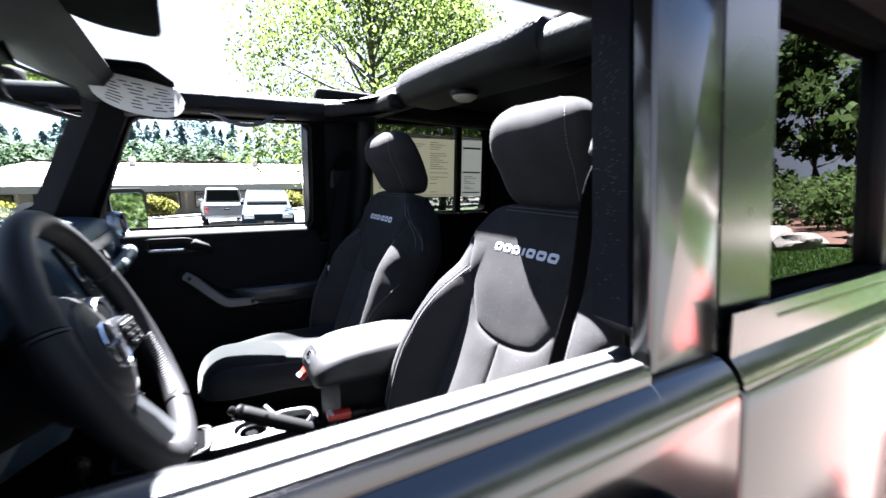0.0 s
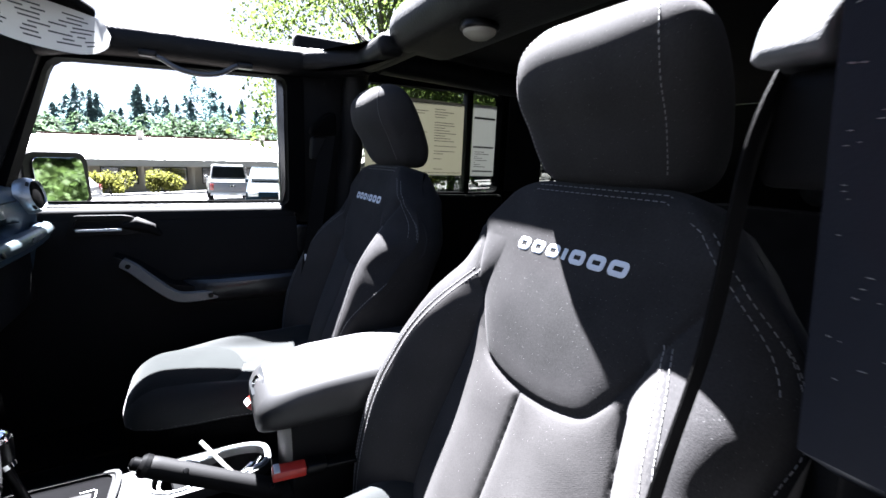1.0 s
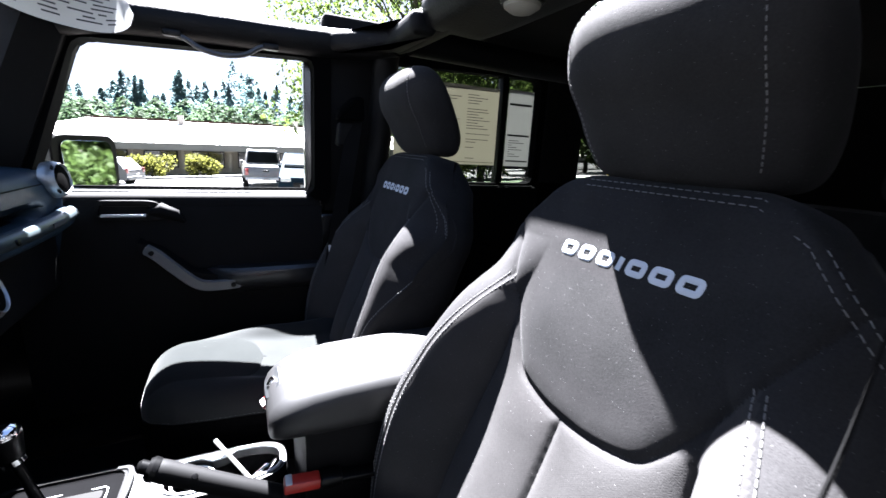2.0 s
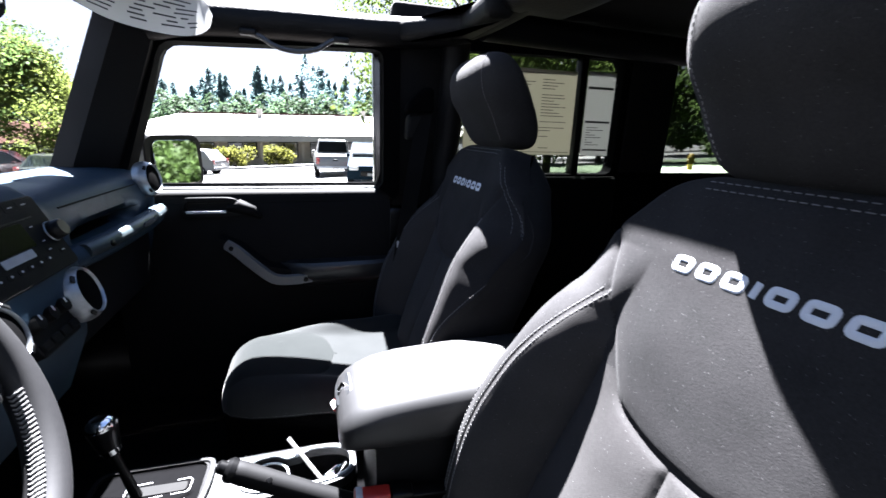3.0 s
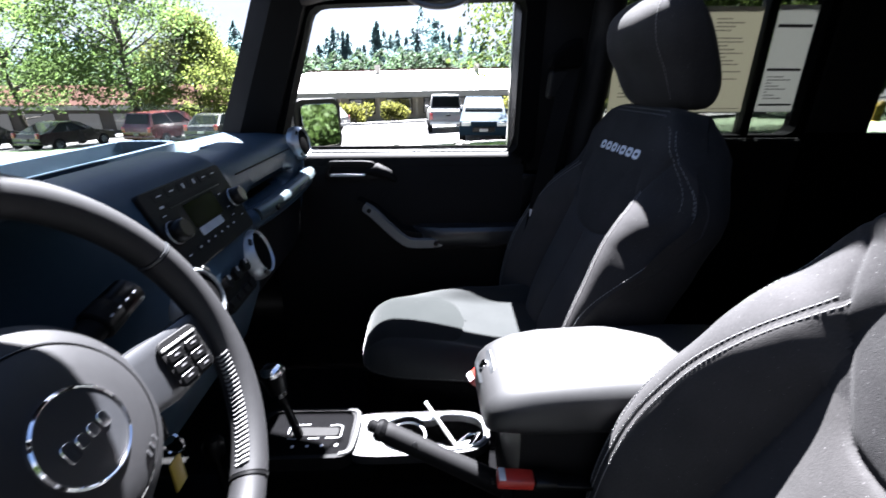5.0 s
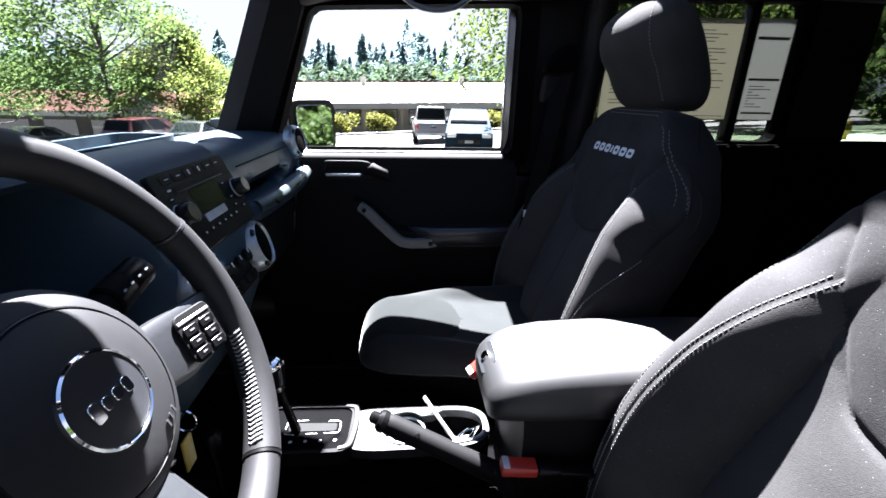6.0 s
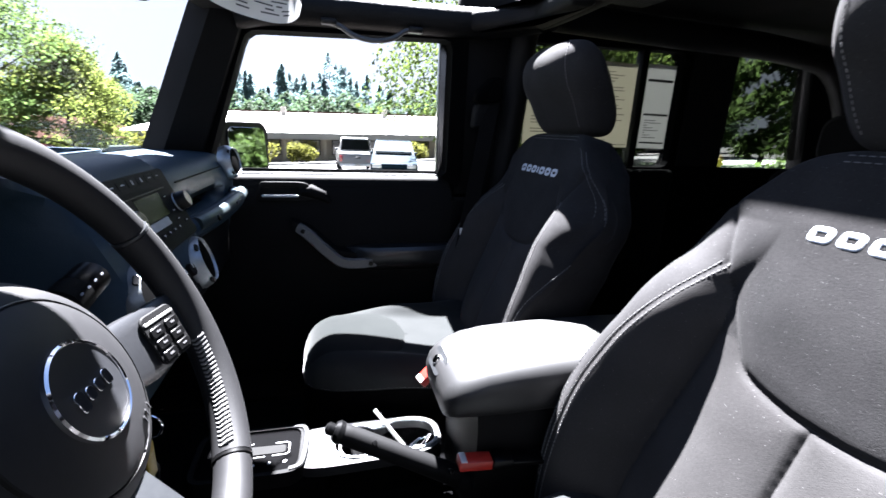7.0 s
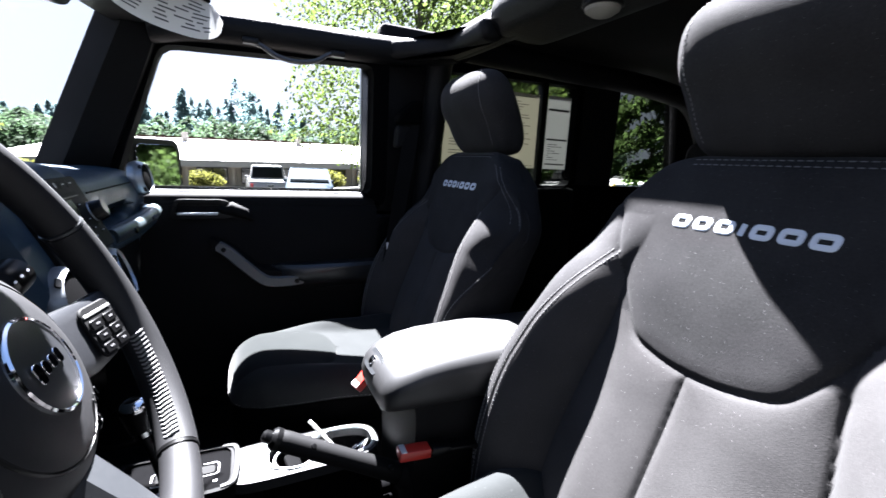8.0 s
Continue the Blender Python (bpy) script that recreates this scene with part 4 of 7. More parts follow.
SEC_DRIVE = [(-1.06, 1.25), (-1.05, 1.306), (-0.98, 1.33), (-0.88, 1.345), (-0.83, 1.347), (-0.808, 1.344), (-0.80, 1.336), (-0.806, 1.329), (-0.85, 1.325), (-0.92, 1.31), (-0.93, 1.25), (-0.92, 1.17), (-0.83, 1.14), (-0.80, 1.12), (-0.81, 1.06), (-0.87, 0.98), (-0.92, 0.92), (-1.06, 0.90)]


def dash_section(y):
    a = smooth(0.175, 0.215, y)
    b = smooth(-0.10, -0.17, y)
    c = smooth(-0.50, -0.58, y)
    out = []
    for p, m_, r in zip(SEC_PASS, SEC_MID, SEC_DRIVE):
        x, z = m_[0] + (p[0] - m_[0]) * a, m_[1] + (p[1] - m_[1]) * a
        x, z = x + (r[0] - x) * b, z + (r[1] - z) * b
        x, z = x + (p[0] - x) * c, z + (p[1] - z) * c
        sag = 0.004 * (y / 0.7) ** 2
        fill = smooth(0.50, 0.575, abs(y)) if abs(y) > 0.5 else 0.0
        if 1.20 < p[1] < 1.245 and p[0] < -0.79 and (a > 0.5 or c > 0.5):
            x += (-0.782 - x) * max(fill, 1 - smooth(0.255, 0.31, y) if y > 0 else 0)
        if m_[0] < -0.97 and m_[1] > 1.26:
            sink = smooth(-0.175, -0.152, y) * (1 - smooth(0.332, 0.355, y))
            z -= (z - 1.280) * sink
            x += 0.025 * sink if m_[0] > -1.0 else 0.0
        out.append((x, y, z - sag))
    return out


ys = sorted({-0.70, -0.66, -0.62, -0.58, -0.56, -0.54, -0.52, -0.50, -0.45, -0.36, -0.25, -0.20, -0.175, -0.163, -0.152, -0.135, -0.12, -0.10, -0.05, 0.05, 0.12, 0.165, 0.175, 0.185, 0.195, 0.205, 0.215, 0.225, 0.235, 0.25, 0.265, 0.28, 0.295, 0.31, 0.33, 0.355, 0.42, 0.49, 0.51, 0.53, 0.55, 0.575, 0.60, 0.615, 0.63, 0.645, 0.66, 0.70})
part("body", loft([dash_section(y) for y in ys]), M_DASHPL, dash, "charcoal moulded dash with the sky's blue in its colour", angle=50)
part("instrument_panel", box((-0.925, -0.52, 1.17), (-0.915, -0.19, 1.315), 0.004), M_TRIM, dash)
# open tray on top with a rim
t_o = resample(round_poly([(-1.045, -0.16), (-0.918, -0.16), (-0.918, 0.31), (-0.945, 0.345), (-1.045, 0.345)], 0.02), 60)
t_i = resample(round_poly([(-1.035, -0.15), (-0.928, -0.15), (-0.928, 0.305), (-0.953, 0.335), (-1.035, 0.335)], 0.018), 60)
part("tray_rim", frame_with_hole(t_o, t_i, "z", 1.272, 1.3325), M_DASHPL, dash)
part("tray_mat", prism(t_i, "z", 1.284, 1.287), M_SEALT, dash, "dark tray mat")

# Black sheet added in the shallow pocket, standing for the shade of a deeper one.
part("pocket_shade_liner", prism([(-0.792, 1.2355), (-0.846, 1.2315), (-0.850, 1.2175), (-0.812, 1.2085), (-0.813, 1.2105), (-0.847, 1.2192), (-0.8435, 1.2295), (-0.792, 1.2335)], "y", 0.315, 0.495), M_SEALT, dash, "black sheet that darkens the pocket above the grab bar")

# radio on its sloping face
R_AX = Vector((0.91, 0, 0.40)).normalized()
R_UP = Vector((-0.40, 0, 0.91)).normalized()
R_M = Matrix.Translation((-0.764, 0.058, 1.254)) @ Matrix(((0, R_UP.x, R_AX.x), (1, 0, 0), (0, R_UP.z, R_AX.z))).to_4x4()
radio = thing("radio", (-0.764, 0.058, 1.19), "black car radio with two knobs and a small display", "radio")
part("face", plate([(p[0] + 0.003, p[1] + 0.006) for p in rounded(0.222, 0.116, 0.008)], R_M @ Matrix.Translation((0, 0, -0.012)), 0.0175, 0.0015), M_PLASTIC, radio)


def on_radio(name, x, y, w, h, mat, parent, z=0.0055, t=0.0015, r=0.002, label=""):
    return part(name, plate(rounded(w, h, min(r, w * 0.45, h * 0.45), 2), R_M @ Matrix.Translation((x, y, z)), t, 0.0004), mat, parent, label)


on_radio("disc_slot", 0.006, 0.038, 0.146, 0.006, M_RUBBER, radio, t=0.0006)
on_radio("slot_lip", 0.006, 0.0335, 0.146, 0.0016, M_TRIM, radio, t=0.002)
on_radio("display", 0.004, 0.012, 0.088, 0.036, M_DISPLAY, radio, t=0.0006, label="dim green display")
on_radio("label_strip", -0.002, -0.0135, 0.068, 0.012, M_LCD, radio, t=0.0012, label="pale strip under the display")
on_radio("title_bar", 0.0, 0.0275, 0.04, 0.0022, M_ICON, radio, t=0.0005, r=0.0005)
on_radio("eject_button", -0.078, 0.039, 0.009, 0.003, M_ICON, radio, r=0.001, t=0.0008)
for k in range(6):
    on_radio("switch", -0.071 + 0.0304 * k, 0.053, 0.027, 0.0125, M_PLASTIC, radio, t=0.0009)
    on_radio("switch_mark", -0.071 + 0.0304 * k, 0.053, 0.010 if k in (0, 1, 4, 5) else 0.004, 0.0017 if k in (0, 1, 4, 5) else 0.007, M_ICON, radio, z=0.0066, t=0.0004, r=0.001)
for k in range(6):
    on_radio("preset_button", -0.058 + 0.022 * k, -0.029, 0.015, 0.008, M_PLASTIC, radio, t=0.0009)
    on_radio("preset_mark", -0.058 + 0.022 * k, -0.029, 0.004, 0.003, M_ICON, radio, z=0.0066, t=0.0004, r=0.001)
for x, y in ((-0.085, 0.028), (-0.06, 0.016), (-0.055, -0.004), (0.062, 0.02), (0.066, -0.004), (0.066, -0.018), (-0.088, -0.03), (0.092, -0.026)):
    on_radio("side_button", x, y, 0.013, 0.006, M_PLASTIC, radio, t=0.0009)
    on_radio("side_mark", x, y, 0.007, 0.0015, M_ICON, radio, z=0.0066, t=0.0004, r=0.0006)
for x, y in ((-0.085, 0.004), (0.1, 0.004)):
    part("knob", lathe([(0.006, 0), (0.0155, 0), (0.0155, 0.004), (0.014, 0.016), (0.012, 0.018), (0.003, 0.018)], R_M @ Matrix.Translation((x, y, 0.0056)), 24), M_TRIM, radio, "black radio knob")
    part("knob_ring", lathe([(0.0145, 0), (0.0163, 0), (0.0163, 0.001), (0.0155, 0.002)], R_M @ Matrix.Translation((x, y, 0.0056)), 24), M_RING, radio)
# climate panel below
climate = thing("climate_panel", (-0.76, 0.036, 1.08), "black climate control panel with three knobs", "control panel")
C_M = Matrix.Translation((-0.742, 0.058, 1.15)) @ Matrix(((0, R_UP.x, R_AX.x), (1, 0, 0), (0, R_UP.z, R_AX.z))).to_4x4()
part("face", plate(rounded(0.10, 0.075, 0.006), C_M @ Matrix.Translation((0, 0, -0.02)), 0.024, 0.002), M_PLASTIC, climate)
for x in (-0.032, 0.0, 0.032):
    part("knob", lathe([(0.004, 0), (0.0115, 0), (0.010, 0.014), (0.003, 0.015)], C_M @ Matrix.Translation((x, 0.008, 0.004)), 18), M_PLASTIC, climate)
    part("knob_mark", plate(rounded(0.003, 0.008, 0.001, 2), C_M @ Matrix.Translation((x, 0.014, 0.0192)), 0.0006, 0), M_ICON, climate)
for k in range(4):
    part("rocker_switch", plate(rounded(0.02, 0.012, 0.002, 2), C_M @ Matrix.Translation((-0.036 + 0.024 * k, -0.024, 0.004)), 0.004, 0.001), M_PLASTIC, climate)


def air_vent(c, axis, r, clips=4):
    v = thing("air_vent", c, "round air vent with satin silver ring", "air vent", "dash vents")
    m = ring_pose(c, axis)
    part("ring", lathe([(r * 0.75, 0.002), (r * 0.77, 0.014), (r * 0.81, 0.0165), (r * 0.95, 0.006), (r, -0.004), (r * 0.97, -0.014), (r * 0.74, -0.01)], m, 40), M_RING, v, "satin silver ring")
    part("barrel", lathe([(r * 0.77, 0.006), (r * 0.75, 0.0125), (r * 0.6, 0.0135), (r * 0.3, 0.0145), (0.002, 0.015)], m, 32), M_SEALT, v, "black vent flap")
    for k in range(clips):
        a = radians(45 + 360 * k / clips)
        part("clip", plate(rounded(r * 0.26, r * 0.15, r * 0.04, 2), m @ pose(0, 0, 0.0, 0, 0, math.degrees(a) + 90) @ Matrix.Translation((0, -r * 0.885, 0.0125)) @ pose(0, 0, 0, 32, 0, 0), 0.003, 0.0006), M_TRIM, v)
    return v


air_vent((-0.738, 0.152, 1.158), (0.93, 0.1, 0.3), 0.047)
air_vent((-0.738, -0.060, 1.177), (0.93, -0.1, 0.3), 0.047)
air_vent((-0.776, 0.656, 1.286), (0.95, -0.15, 0.15), 0.045)
air_vent((-0.79, -0.655, 1.287), (0.95, 0.15, 0.15), 0.045)

# passenger grab bar over a dark pocket
bar = thing("dash_grab_bar", (-0.76, 0.45, 1.18), "silver-faced grab bar across the passenger side dash", "grab bar")
path = spline([(-0.795, 0.215, 1.19), (-0.77, 0.235, 1.196), (-0.753, 0.33, 1.200), (-0.747, 0.45, 1.202), (-0.75, 0.56, 1.202), (-0.765, 0.64, 1.200), (-0.795, 0.668, 1.198)], 6)
part("grip", tube(path, 0.020, 12, flat=1.1), M_DASHPL, bar)
face = [p + Vector((0.0125, 0, 0.009)) for p in path[6:-6]]
part("silver_face", tube(face, 0.0135, 12, flat=1.05), M_BARFACE, bar, "satin silver face")
for y in (0.265, 0.615):
    part("bolt", lathe([(0.002, 0), (0.006, 0), (0.006, 0.004), (0.002, 0.005)], ring_pose((-0.7265 if y < 0.5 else -0.735, y, 1.211), (1, 0, 0.3)), 12), M_TRIM, bar)
part("pocket_mark", box((-0.7225, 0.42, 1.207), (-0.7195, 0.49, 1.217), 0.001), M_INK, bar)
part("glovebox_lid", box((-0.825, 0.225, 1.02), (-0.788, 0.65, 1.175), 0.012, 3), M_PLASTIC, bar, "black glovebox lid")
part("upper_seam", tube([(-0.7875, 0.245, 1.2815), (-0.787, 0.40, 1.281), (-0.7885, 0.60, 1.279)], 0.0016, 6), M_RUBBER, bar)

# ---- steering wheel ----
W_C = Vector((-0.679, -0.327, 1.2195))
WT, WY = radians(23.5), radians(0)
W_N = Vector((math.cos(WT) * math.cos(WY), math.cos(WT) * math.sin(WY), math.sin(WT)))
W_R = Vector((0, 1, 0)) - W_N * W_N.y
W_R.normalize()
W_U = W_N.cross(W_R)
W_M = Matrix.Translation(W_C) @ Matrix((W_R, W_U, W_N)).transposed().to_4x4()
sw = thing("steering_wheel", W_C, "black leather steering wheel with chrome-ringed hub", "steering wheel")


def wp(x, y, z=0.0):
    return W_M @ Vector((x, y, z))


def rim_arc(a0, a1, r, mat, name, n=40, label=""):
    pts = [wp(0.176 * math.cos(radians(a0 + (a1 - a0) * k / n)), 0.176 * math.sin(radians(a0 + (a1 - a0) * k / n))) for k in range(n + 1)]
    return part(name, tube(pts, r, 16, up=W_N, flat=1.05), mat, sw, label)


rim_arc(24, 156, 0.0165, M_LEATHER, "rim_top", label="smooth black leather rim")
for a0, a1 in ((-62, 22), (158, 242)):
    rim_arc(a0, a1, 0.0172, M_LEATHER, "rim_side", 30)
rim_arc(244, 296, 0.0165, M_LEATHER, "rim_bottom")
for a in (23, 157, -63, 243):
    rim_arc(a - 0.5, a + 0.5, 0.0176, M_SATIN if a > 0 else M_TRIM, "rim_seam", 2)
for a0, a1 in ((-60, -18), (198, 240)):
    bm = bmesh.new()
    n = 26
    for k in range(n):
        a = radians(a0 + (a1 - a0) * k / n)
        b = radians(a0 + (a1 - a0) * (k + 0.8) / n)
        m_ = (a + b) / 2
        tube([wp(0.1612 * math.cos(a), 0.1612 * math.sin(a), 0.0035), wp(0.1585 * math.cos(m_), 0.1585 * math.sin(m_), 0.0062), wp(0.1612 * math.cos(b), 0.1612 * math.sin(b), 0.0105)], 0.0012, 5, bm)
        tube([wp(0.1585 * math.cos(m_), 0.1585 * math.sin(m_), 0.0062), wp(0.1588 * math.cos(a), 0.1588 * math.sin(a), 0.0), wp(0.1600 * math.cos(m_), 0.1600 * math.sin(m_), -0.003)], 0.0012, 5, bm)
    part("rim_lacing", bm, M_THREAD, sw, "pale grey lacing")["kind"] = "stuff"
# airbag cover: a domed disc with a dark groove
tag = thing("hang_tag", (-0.765, 0.222, 1.12), "small yellow and white paper tag hanging by the vent", "tag")
part("card", box((-0.772, 0.208, 1.125), (-0.7705, 0.238, 1.165), 0), M_PAPER, tag, smooth=False)
part("band", box((-0.7725, 0.208, 1.165), (-0.770, 0.238, 1.182), 0), M_YELLOW, tag, "yellow band", smooth=False)
dome = [(0.002, 0.046), (0.03, 0.0455), (0.05, 0.043), (0.064, 0.039), (0.0695, 0.036), (0.071, 0.0335), (0.0725, 0.0345), (0.082, 0.030), (0.092, 0.018), (0.094, -0.005), (0.075, -0.03), (0.002, -0.03)]
H_M = W_M @ Matrix.Translation((0, -0.006, -0.047))
part("airbag_cover", lathe(dome, H_M, 64), M_LEATHER, sw, "domed black airbag cover", angle=25)
part("cover_ring", lathe([(0.0698, 0.0335), (0.0712, 0.036), (0.0728, 0.0335)], H_M, 64), M_TRIM, sw)
part("badge_plate", lathe([(0.002, 0.0475), (0.033, 0.047), (0.0335, 0.044)], H_M, 48), M_SPOKE, sw)
part("badge_ring", lathe([(0.033, 0.045), (0.0335, 0.048), (0.0345, 0.0488), (0.036, 0.0475), (0.0365, 0.044)], H_M, 48), M_CHROME, sw, "chrome ring")
bm = bmesh.new()
for k, (w, h) in enumerate(((0.009, 0.015), (0.008, 0.010), (0.008, 0.010), (0.008, 0.012))):
    plate(rounded(w, h, 0.003, 3), H_M @ pose(-0.0155 + 0.0105 * k, -0.001, 0.0476, 0, 0, 0), 0.0016, 0.0004, bm)
part("badge_mark", bm, M_CHROME, sw, "chrome badge as plain blocks")
bm = bmesh.new()
for dx in (0.0, 0.006, 0.012):
    plate(rounded(0.0045, 0.006, 0.001, 2), H_M @ pose(0.028 + dx, -0.050 + dx * 0.4, 0.0425, 0, 25, 0), 0.0008, 0, bm)
part("embossed_mark", bm, M_LEATHER, sw)
for sg in (1, -1):
    rings = []
    for k, (x, h0, h1, z, t) in enumerate(((0.070, -0.050, 0.012, -0.016, 0.02), (0.095, -0.056, 0.010, -0.012, 0.018), (0.125, -0.056, 0.006, -0.006, 0.016), (0.15, -0.050, 0.004, -0.001, 0.014), (0.172, -0.044, 0.0, 0.001, 0.01))):
        ring = []
        for q in range(16):
            a = 2 * math.pi * q / 16
            c, s_ = math.cos(a), math.sin(a)
            c = math.copysign(abs(c) ** 0.6, c)
            s_ = math.copysign(abs(s_) ** 0.6, s_)
            ring.append(wp(sg * x, (h0 + h1) / 2 + (h1 - h0) / 2 * c, z - t / 2 + t / 2 * s_))
        rings.append(ring)
    spoke = part("spoke", loft(rings), M_SPOKE, sw, "satin charcoal spoke")
    pm = W_M @ pose(sg * 0.122, -0.026, -0.0055, 0, sg * -12, sg * -6)
    part("button_pad", plate(rounded(0.046, 0.05, 0.008), pm, 0.003, 0.001), M_PLASTIC, spoke, "black button pad")
    part("pad_trim", plate(rounded(0.042, 0.003, 0.0012, 2), pm @ Matrix.Translation((0, 0.017, 0.003)), 0.001, 0.0003), M_GRIP, spoke)
    for bx in (-0.0105, 0.0105):
        for by in (0.007, -0.005, -0.017):
            b = part("button", plate(rounded(0.018, 0.009, 0.002, 2), pm @ Matrix.Translation((bx, by, 0.003)), 0.002, 0.0006), M_TRIM, spoke)
            part("button_mark", plate(rounded(0.006, 0.0018, 0.0008, 2), pm @ Matrix.Translation((bx, by, 0.0051)), 0.0004, 0), M_INK, spoke)
low = []
for x, w, z in ((-0.068, 0.016, -0.024), (-0.09, 0.014, -0.018), (-0.12, 0.013, -0.010), (-0.165, 0.017, -0.003)):
    low.append([wp(-w - 0.012, x, z - 0.012), wp(-w, x, z), wp(w, x, z), wp(w + 0.012, x, z - 0.012), wp(w, x, z - 0.02), wp(-w, x, z - 0.02)])
part("lower_spoke", loft(low), M_SATIN, sw, "satin grey lower spoke")
col = thing("steering_column", (-0.72, -0.36, 1.10), "black steering column shroud", "steering column")
part("shroud", tube([W_C - W_N * 0.03, W_C - W_N * 0.12, W_C - W_N * 0.30], [0.055, 0.062, 0.07], 18), M_PLASTIC, col)
st = thing("wiper_stalk", (-0.74, -0.30, 1.20), "black wiper stalk with white print", "control stalk")
tip = Vector((-0.750, -0.146, 1.238))
foot = Vector((-0.762, -0.265, 1.205))
part("stem", tube([foot, foot.lerp(tip, 0.55)], [0.012, 0.0135], 12), M_PLASTIC, st)
part("collar", tube([foot.lerp(tip, 0.55), foot.lerp(tip, 0.57), foot.lerp(tip, 0.74)], [0.015, 0.0175, 0.0175], 16), M_PLASTIC, st)
part("tip", tube([foot.lerp(tip, 0.75), foot.lerp(tip, 0.77), foot.lerp(tip, 0.97), tip], [0.0155, 0.0168, 0.0165, 0.012], 16), M_TRIM, st)
bm = bmesh.new()
ax = (tip - foot).normalized()
for k in range(4):
    c = foot.lerp(tip, 0.6 + 0.09 * k) + W_N * 0.0176 + W_U * 0.002
    m = Matrix.Translation(c) @ Matrix((ax, W_N.cross(ax), W_N)).transposed().to_4x4()
    plate(rounded(0.004, 0.0022, 0.0008, 2), m, 0.0004, 0, bm)
part("print_mark", bm, M_LCD, st)["kind"] = "stuff"
keys = thing("ignition_key", (-0.74, -0.22, 1.10), "metal key in the ignition with a yellow tag", "key")
kc = W_C - W_N * 0.07 + W_R * 0.085 + W_U * -0.06
part("lock", lathe([(0.004, 0.0), (0.016, 0.0), (0.016, 0.01), (0.006, 0.012)], ring_pose(kc, W_N + W_R * 0.4), 18), M_CHROME, keys)
part("key_head", box(kc + Vector((0.012, -0.004, -0.012)), kc + Vector((0.034, 0.004, 0.014)), 0.003), M_TRIM, keys)
part("key_ring", tube([kc + Vector((0.036 + 0.010 * math.cos(a), 0, -0.018 + 0.012 * math.sin(a))) for a in [2 * math.pi * k / 16 for k in range(16)]], 0.0012, 6, closed=True, up=(0, 1, 0)), M_CHROME, keys)
part("tag", box(kc + Vector((0.03, -0.006, -0.075)), kc + Vector((0.032, 0.012, -0.04)), 0.0005), M_YELLOW, keys, "yellow card tag")

# ---- centre console ----
con = thing("centre_console", (-0.45, 0.03, 0.52), "black centre console with pale gear surround and cup holders", "centre console")
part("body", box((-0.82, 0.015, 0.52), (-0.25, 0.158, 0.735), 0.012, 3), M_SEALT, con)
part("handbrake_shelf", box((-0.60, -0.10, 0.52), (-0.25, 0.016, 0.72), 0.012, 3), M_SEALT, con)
cx0, cx1, cyc, cw = -0.533, -0.316, 0.080, 0.054
track = []
for k in range(80):
    a = 2 * math.pi * k / 80
    c, s_ = math.cos(a), math.sin(a)
    track.append(((cx0 + cx1) / 2 + math.copysign(abs(c) ** 0.62, c) * (cx1 - cx0) / 2, cyc + math.copysign(abs(s_) ** 0.72, s_) * cw))
wells = []
for k in range(80):
    x, y = track[k]
    u = (x - (cx0 + cx1) / 2) / ((cx1 - cx0) / 2)
    pinch = 1 - 0.42 * math.exp(-((u + 0.12) / 0.2) ** 2)
    wells.append(((cx0 + cx1) / 2 + u * (cx1 - cx0) / 2 * 0.925, cyc + (y - cyc) * 0.86 * pinch))
deck = []
for k in range(80):
    a = 2 * math.pi * k / 80
    c, s_ = math.cos(a), math.sin(a)
    reach = (cx1 - cx0) / 2 if c > 0 else 0.166
    deck.append(((cx0 + cx1) / 2 + math.copysign(abs(c) ** (0.62 if c > 0 else 0.3), c) * reach, cyc + math.copysign(abs(s_) ** (0.72 if c > 0 else 0.42), s_) * (cw + 0.002)))
part("cup_rim", frame_with_hole(deck, wells, "z", 0.786, 0.806), M_DECK, con, "satin silver deck round the cup wells")
part("well_rim", tube([(p[0], p[1], 0.8065) for p in wells], 0.0032, 8, closed=True, up=(0, 0, 1)), M_SILVER, con, "bright rim of the cup wells")
skirt = [((cx0 + cx1) / 2 + (p[0] - (cx0 + cx1) / 2) * 1.01, cyc + (p[1] - cyc) * 1.02) for p in track]
part("cup_skirt", frame_with_hole(skirt, [(p[0] * 1.0, p[1]) for p in wells], "z", 0.735, 0.7855), M_SEALT, con, "black cup holder wall")
part("cup_floor", prism(wells, "z", 0.7355, 0.738), M_RUBBER, con, "dark rubber cup mat")
part("front_block", box((-0.80, 0.018, 0.735), (-0.535, 0.153, 0.785), 0.01, 3), M_SEALT, con)
# gear selector
gear = thing("gear_selector", (-0.66, 0.075, 0.80), "gear lever with glossy black knob and marked plate", "gear lever")
part("surround", frame_with_hole(resample(round_poly([(-0.765, 0.022), (-0.575, 0.02), (-0.57, 0.145), (-0.765, 0.15)], 0.03), 60), resample(round_poly([(-0.757, 0.03), (-0.586, 0.028), (-0.583, 0.137), (-0.757, 0.142)], 0.024), 60), "z", 0.782, 0.812), M_PLASTIC, gear, "black gear surround")
part("end_arc", tube(spline([(-0.60, 0.028, 0.812), (-0.582, 0.034, 0.813), (-0.576, 0.06, 0.814), (-0.574, 0.085, 0.814), (-0.574, 0.115, 0.814), (-0.58, 0.134, 0.813), (-0.598, 0.14, 0.812)], 5), 0.005, 8, flat=0.7), M_DECK, gear, "satin silver arc at the plate end")
part("plate", prism(round_poly([(-0.757, 0.03), (-0.586, 0.028), (-0.583, 0.137), (-0.757, 0.142)], 0.024), "z", 0.79, 0.808), M_SEALT, gear, "black gear plate")
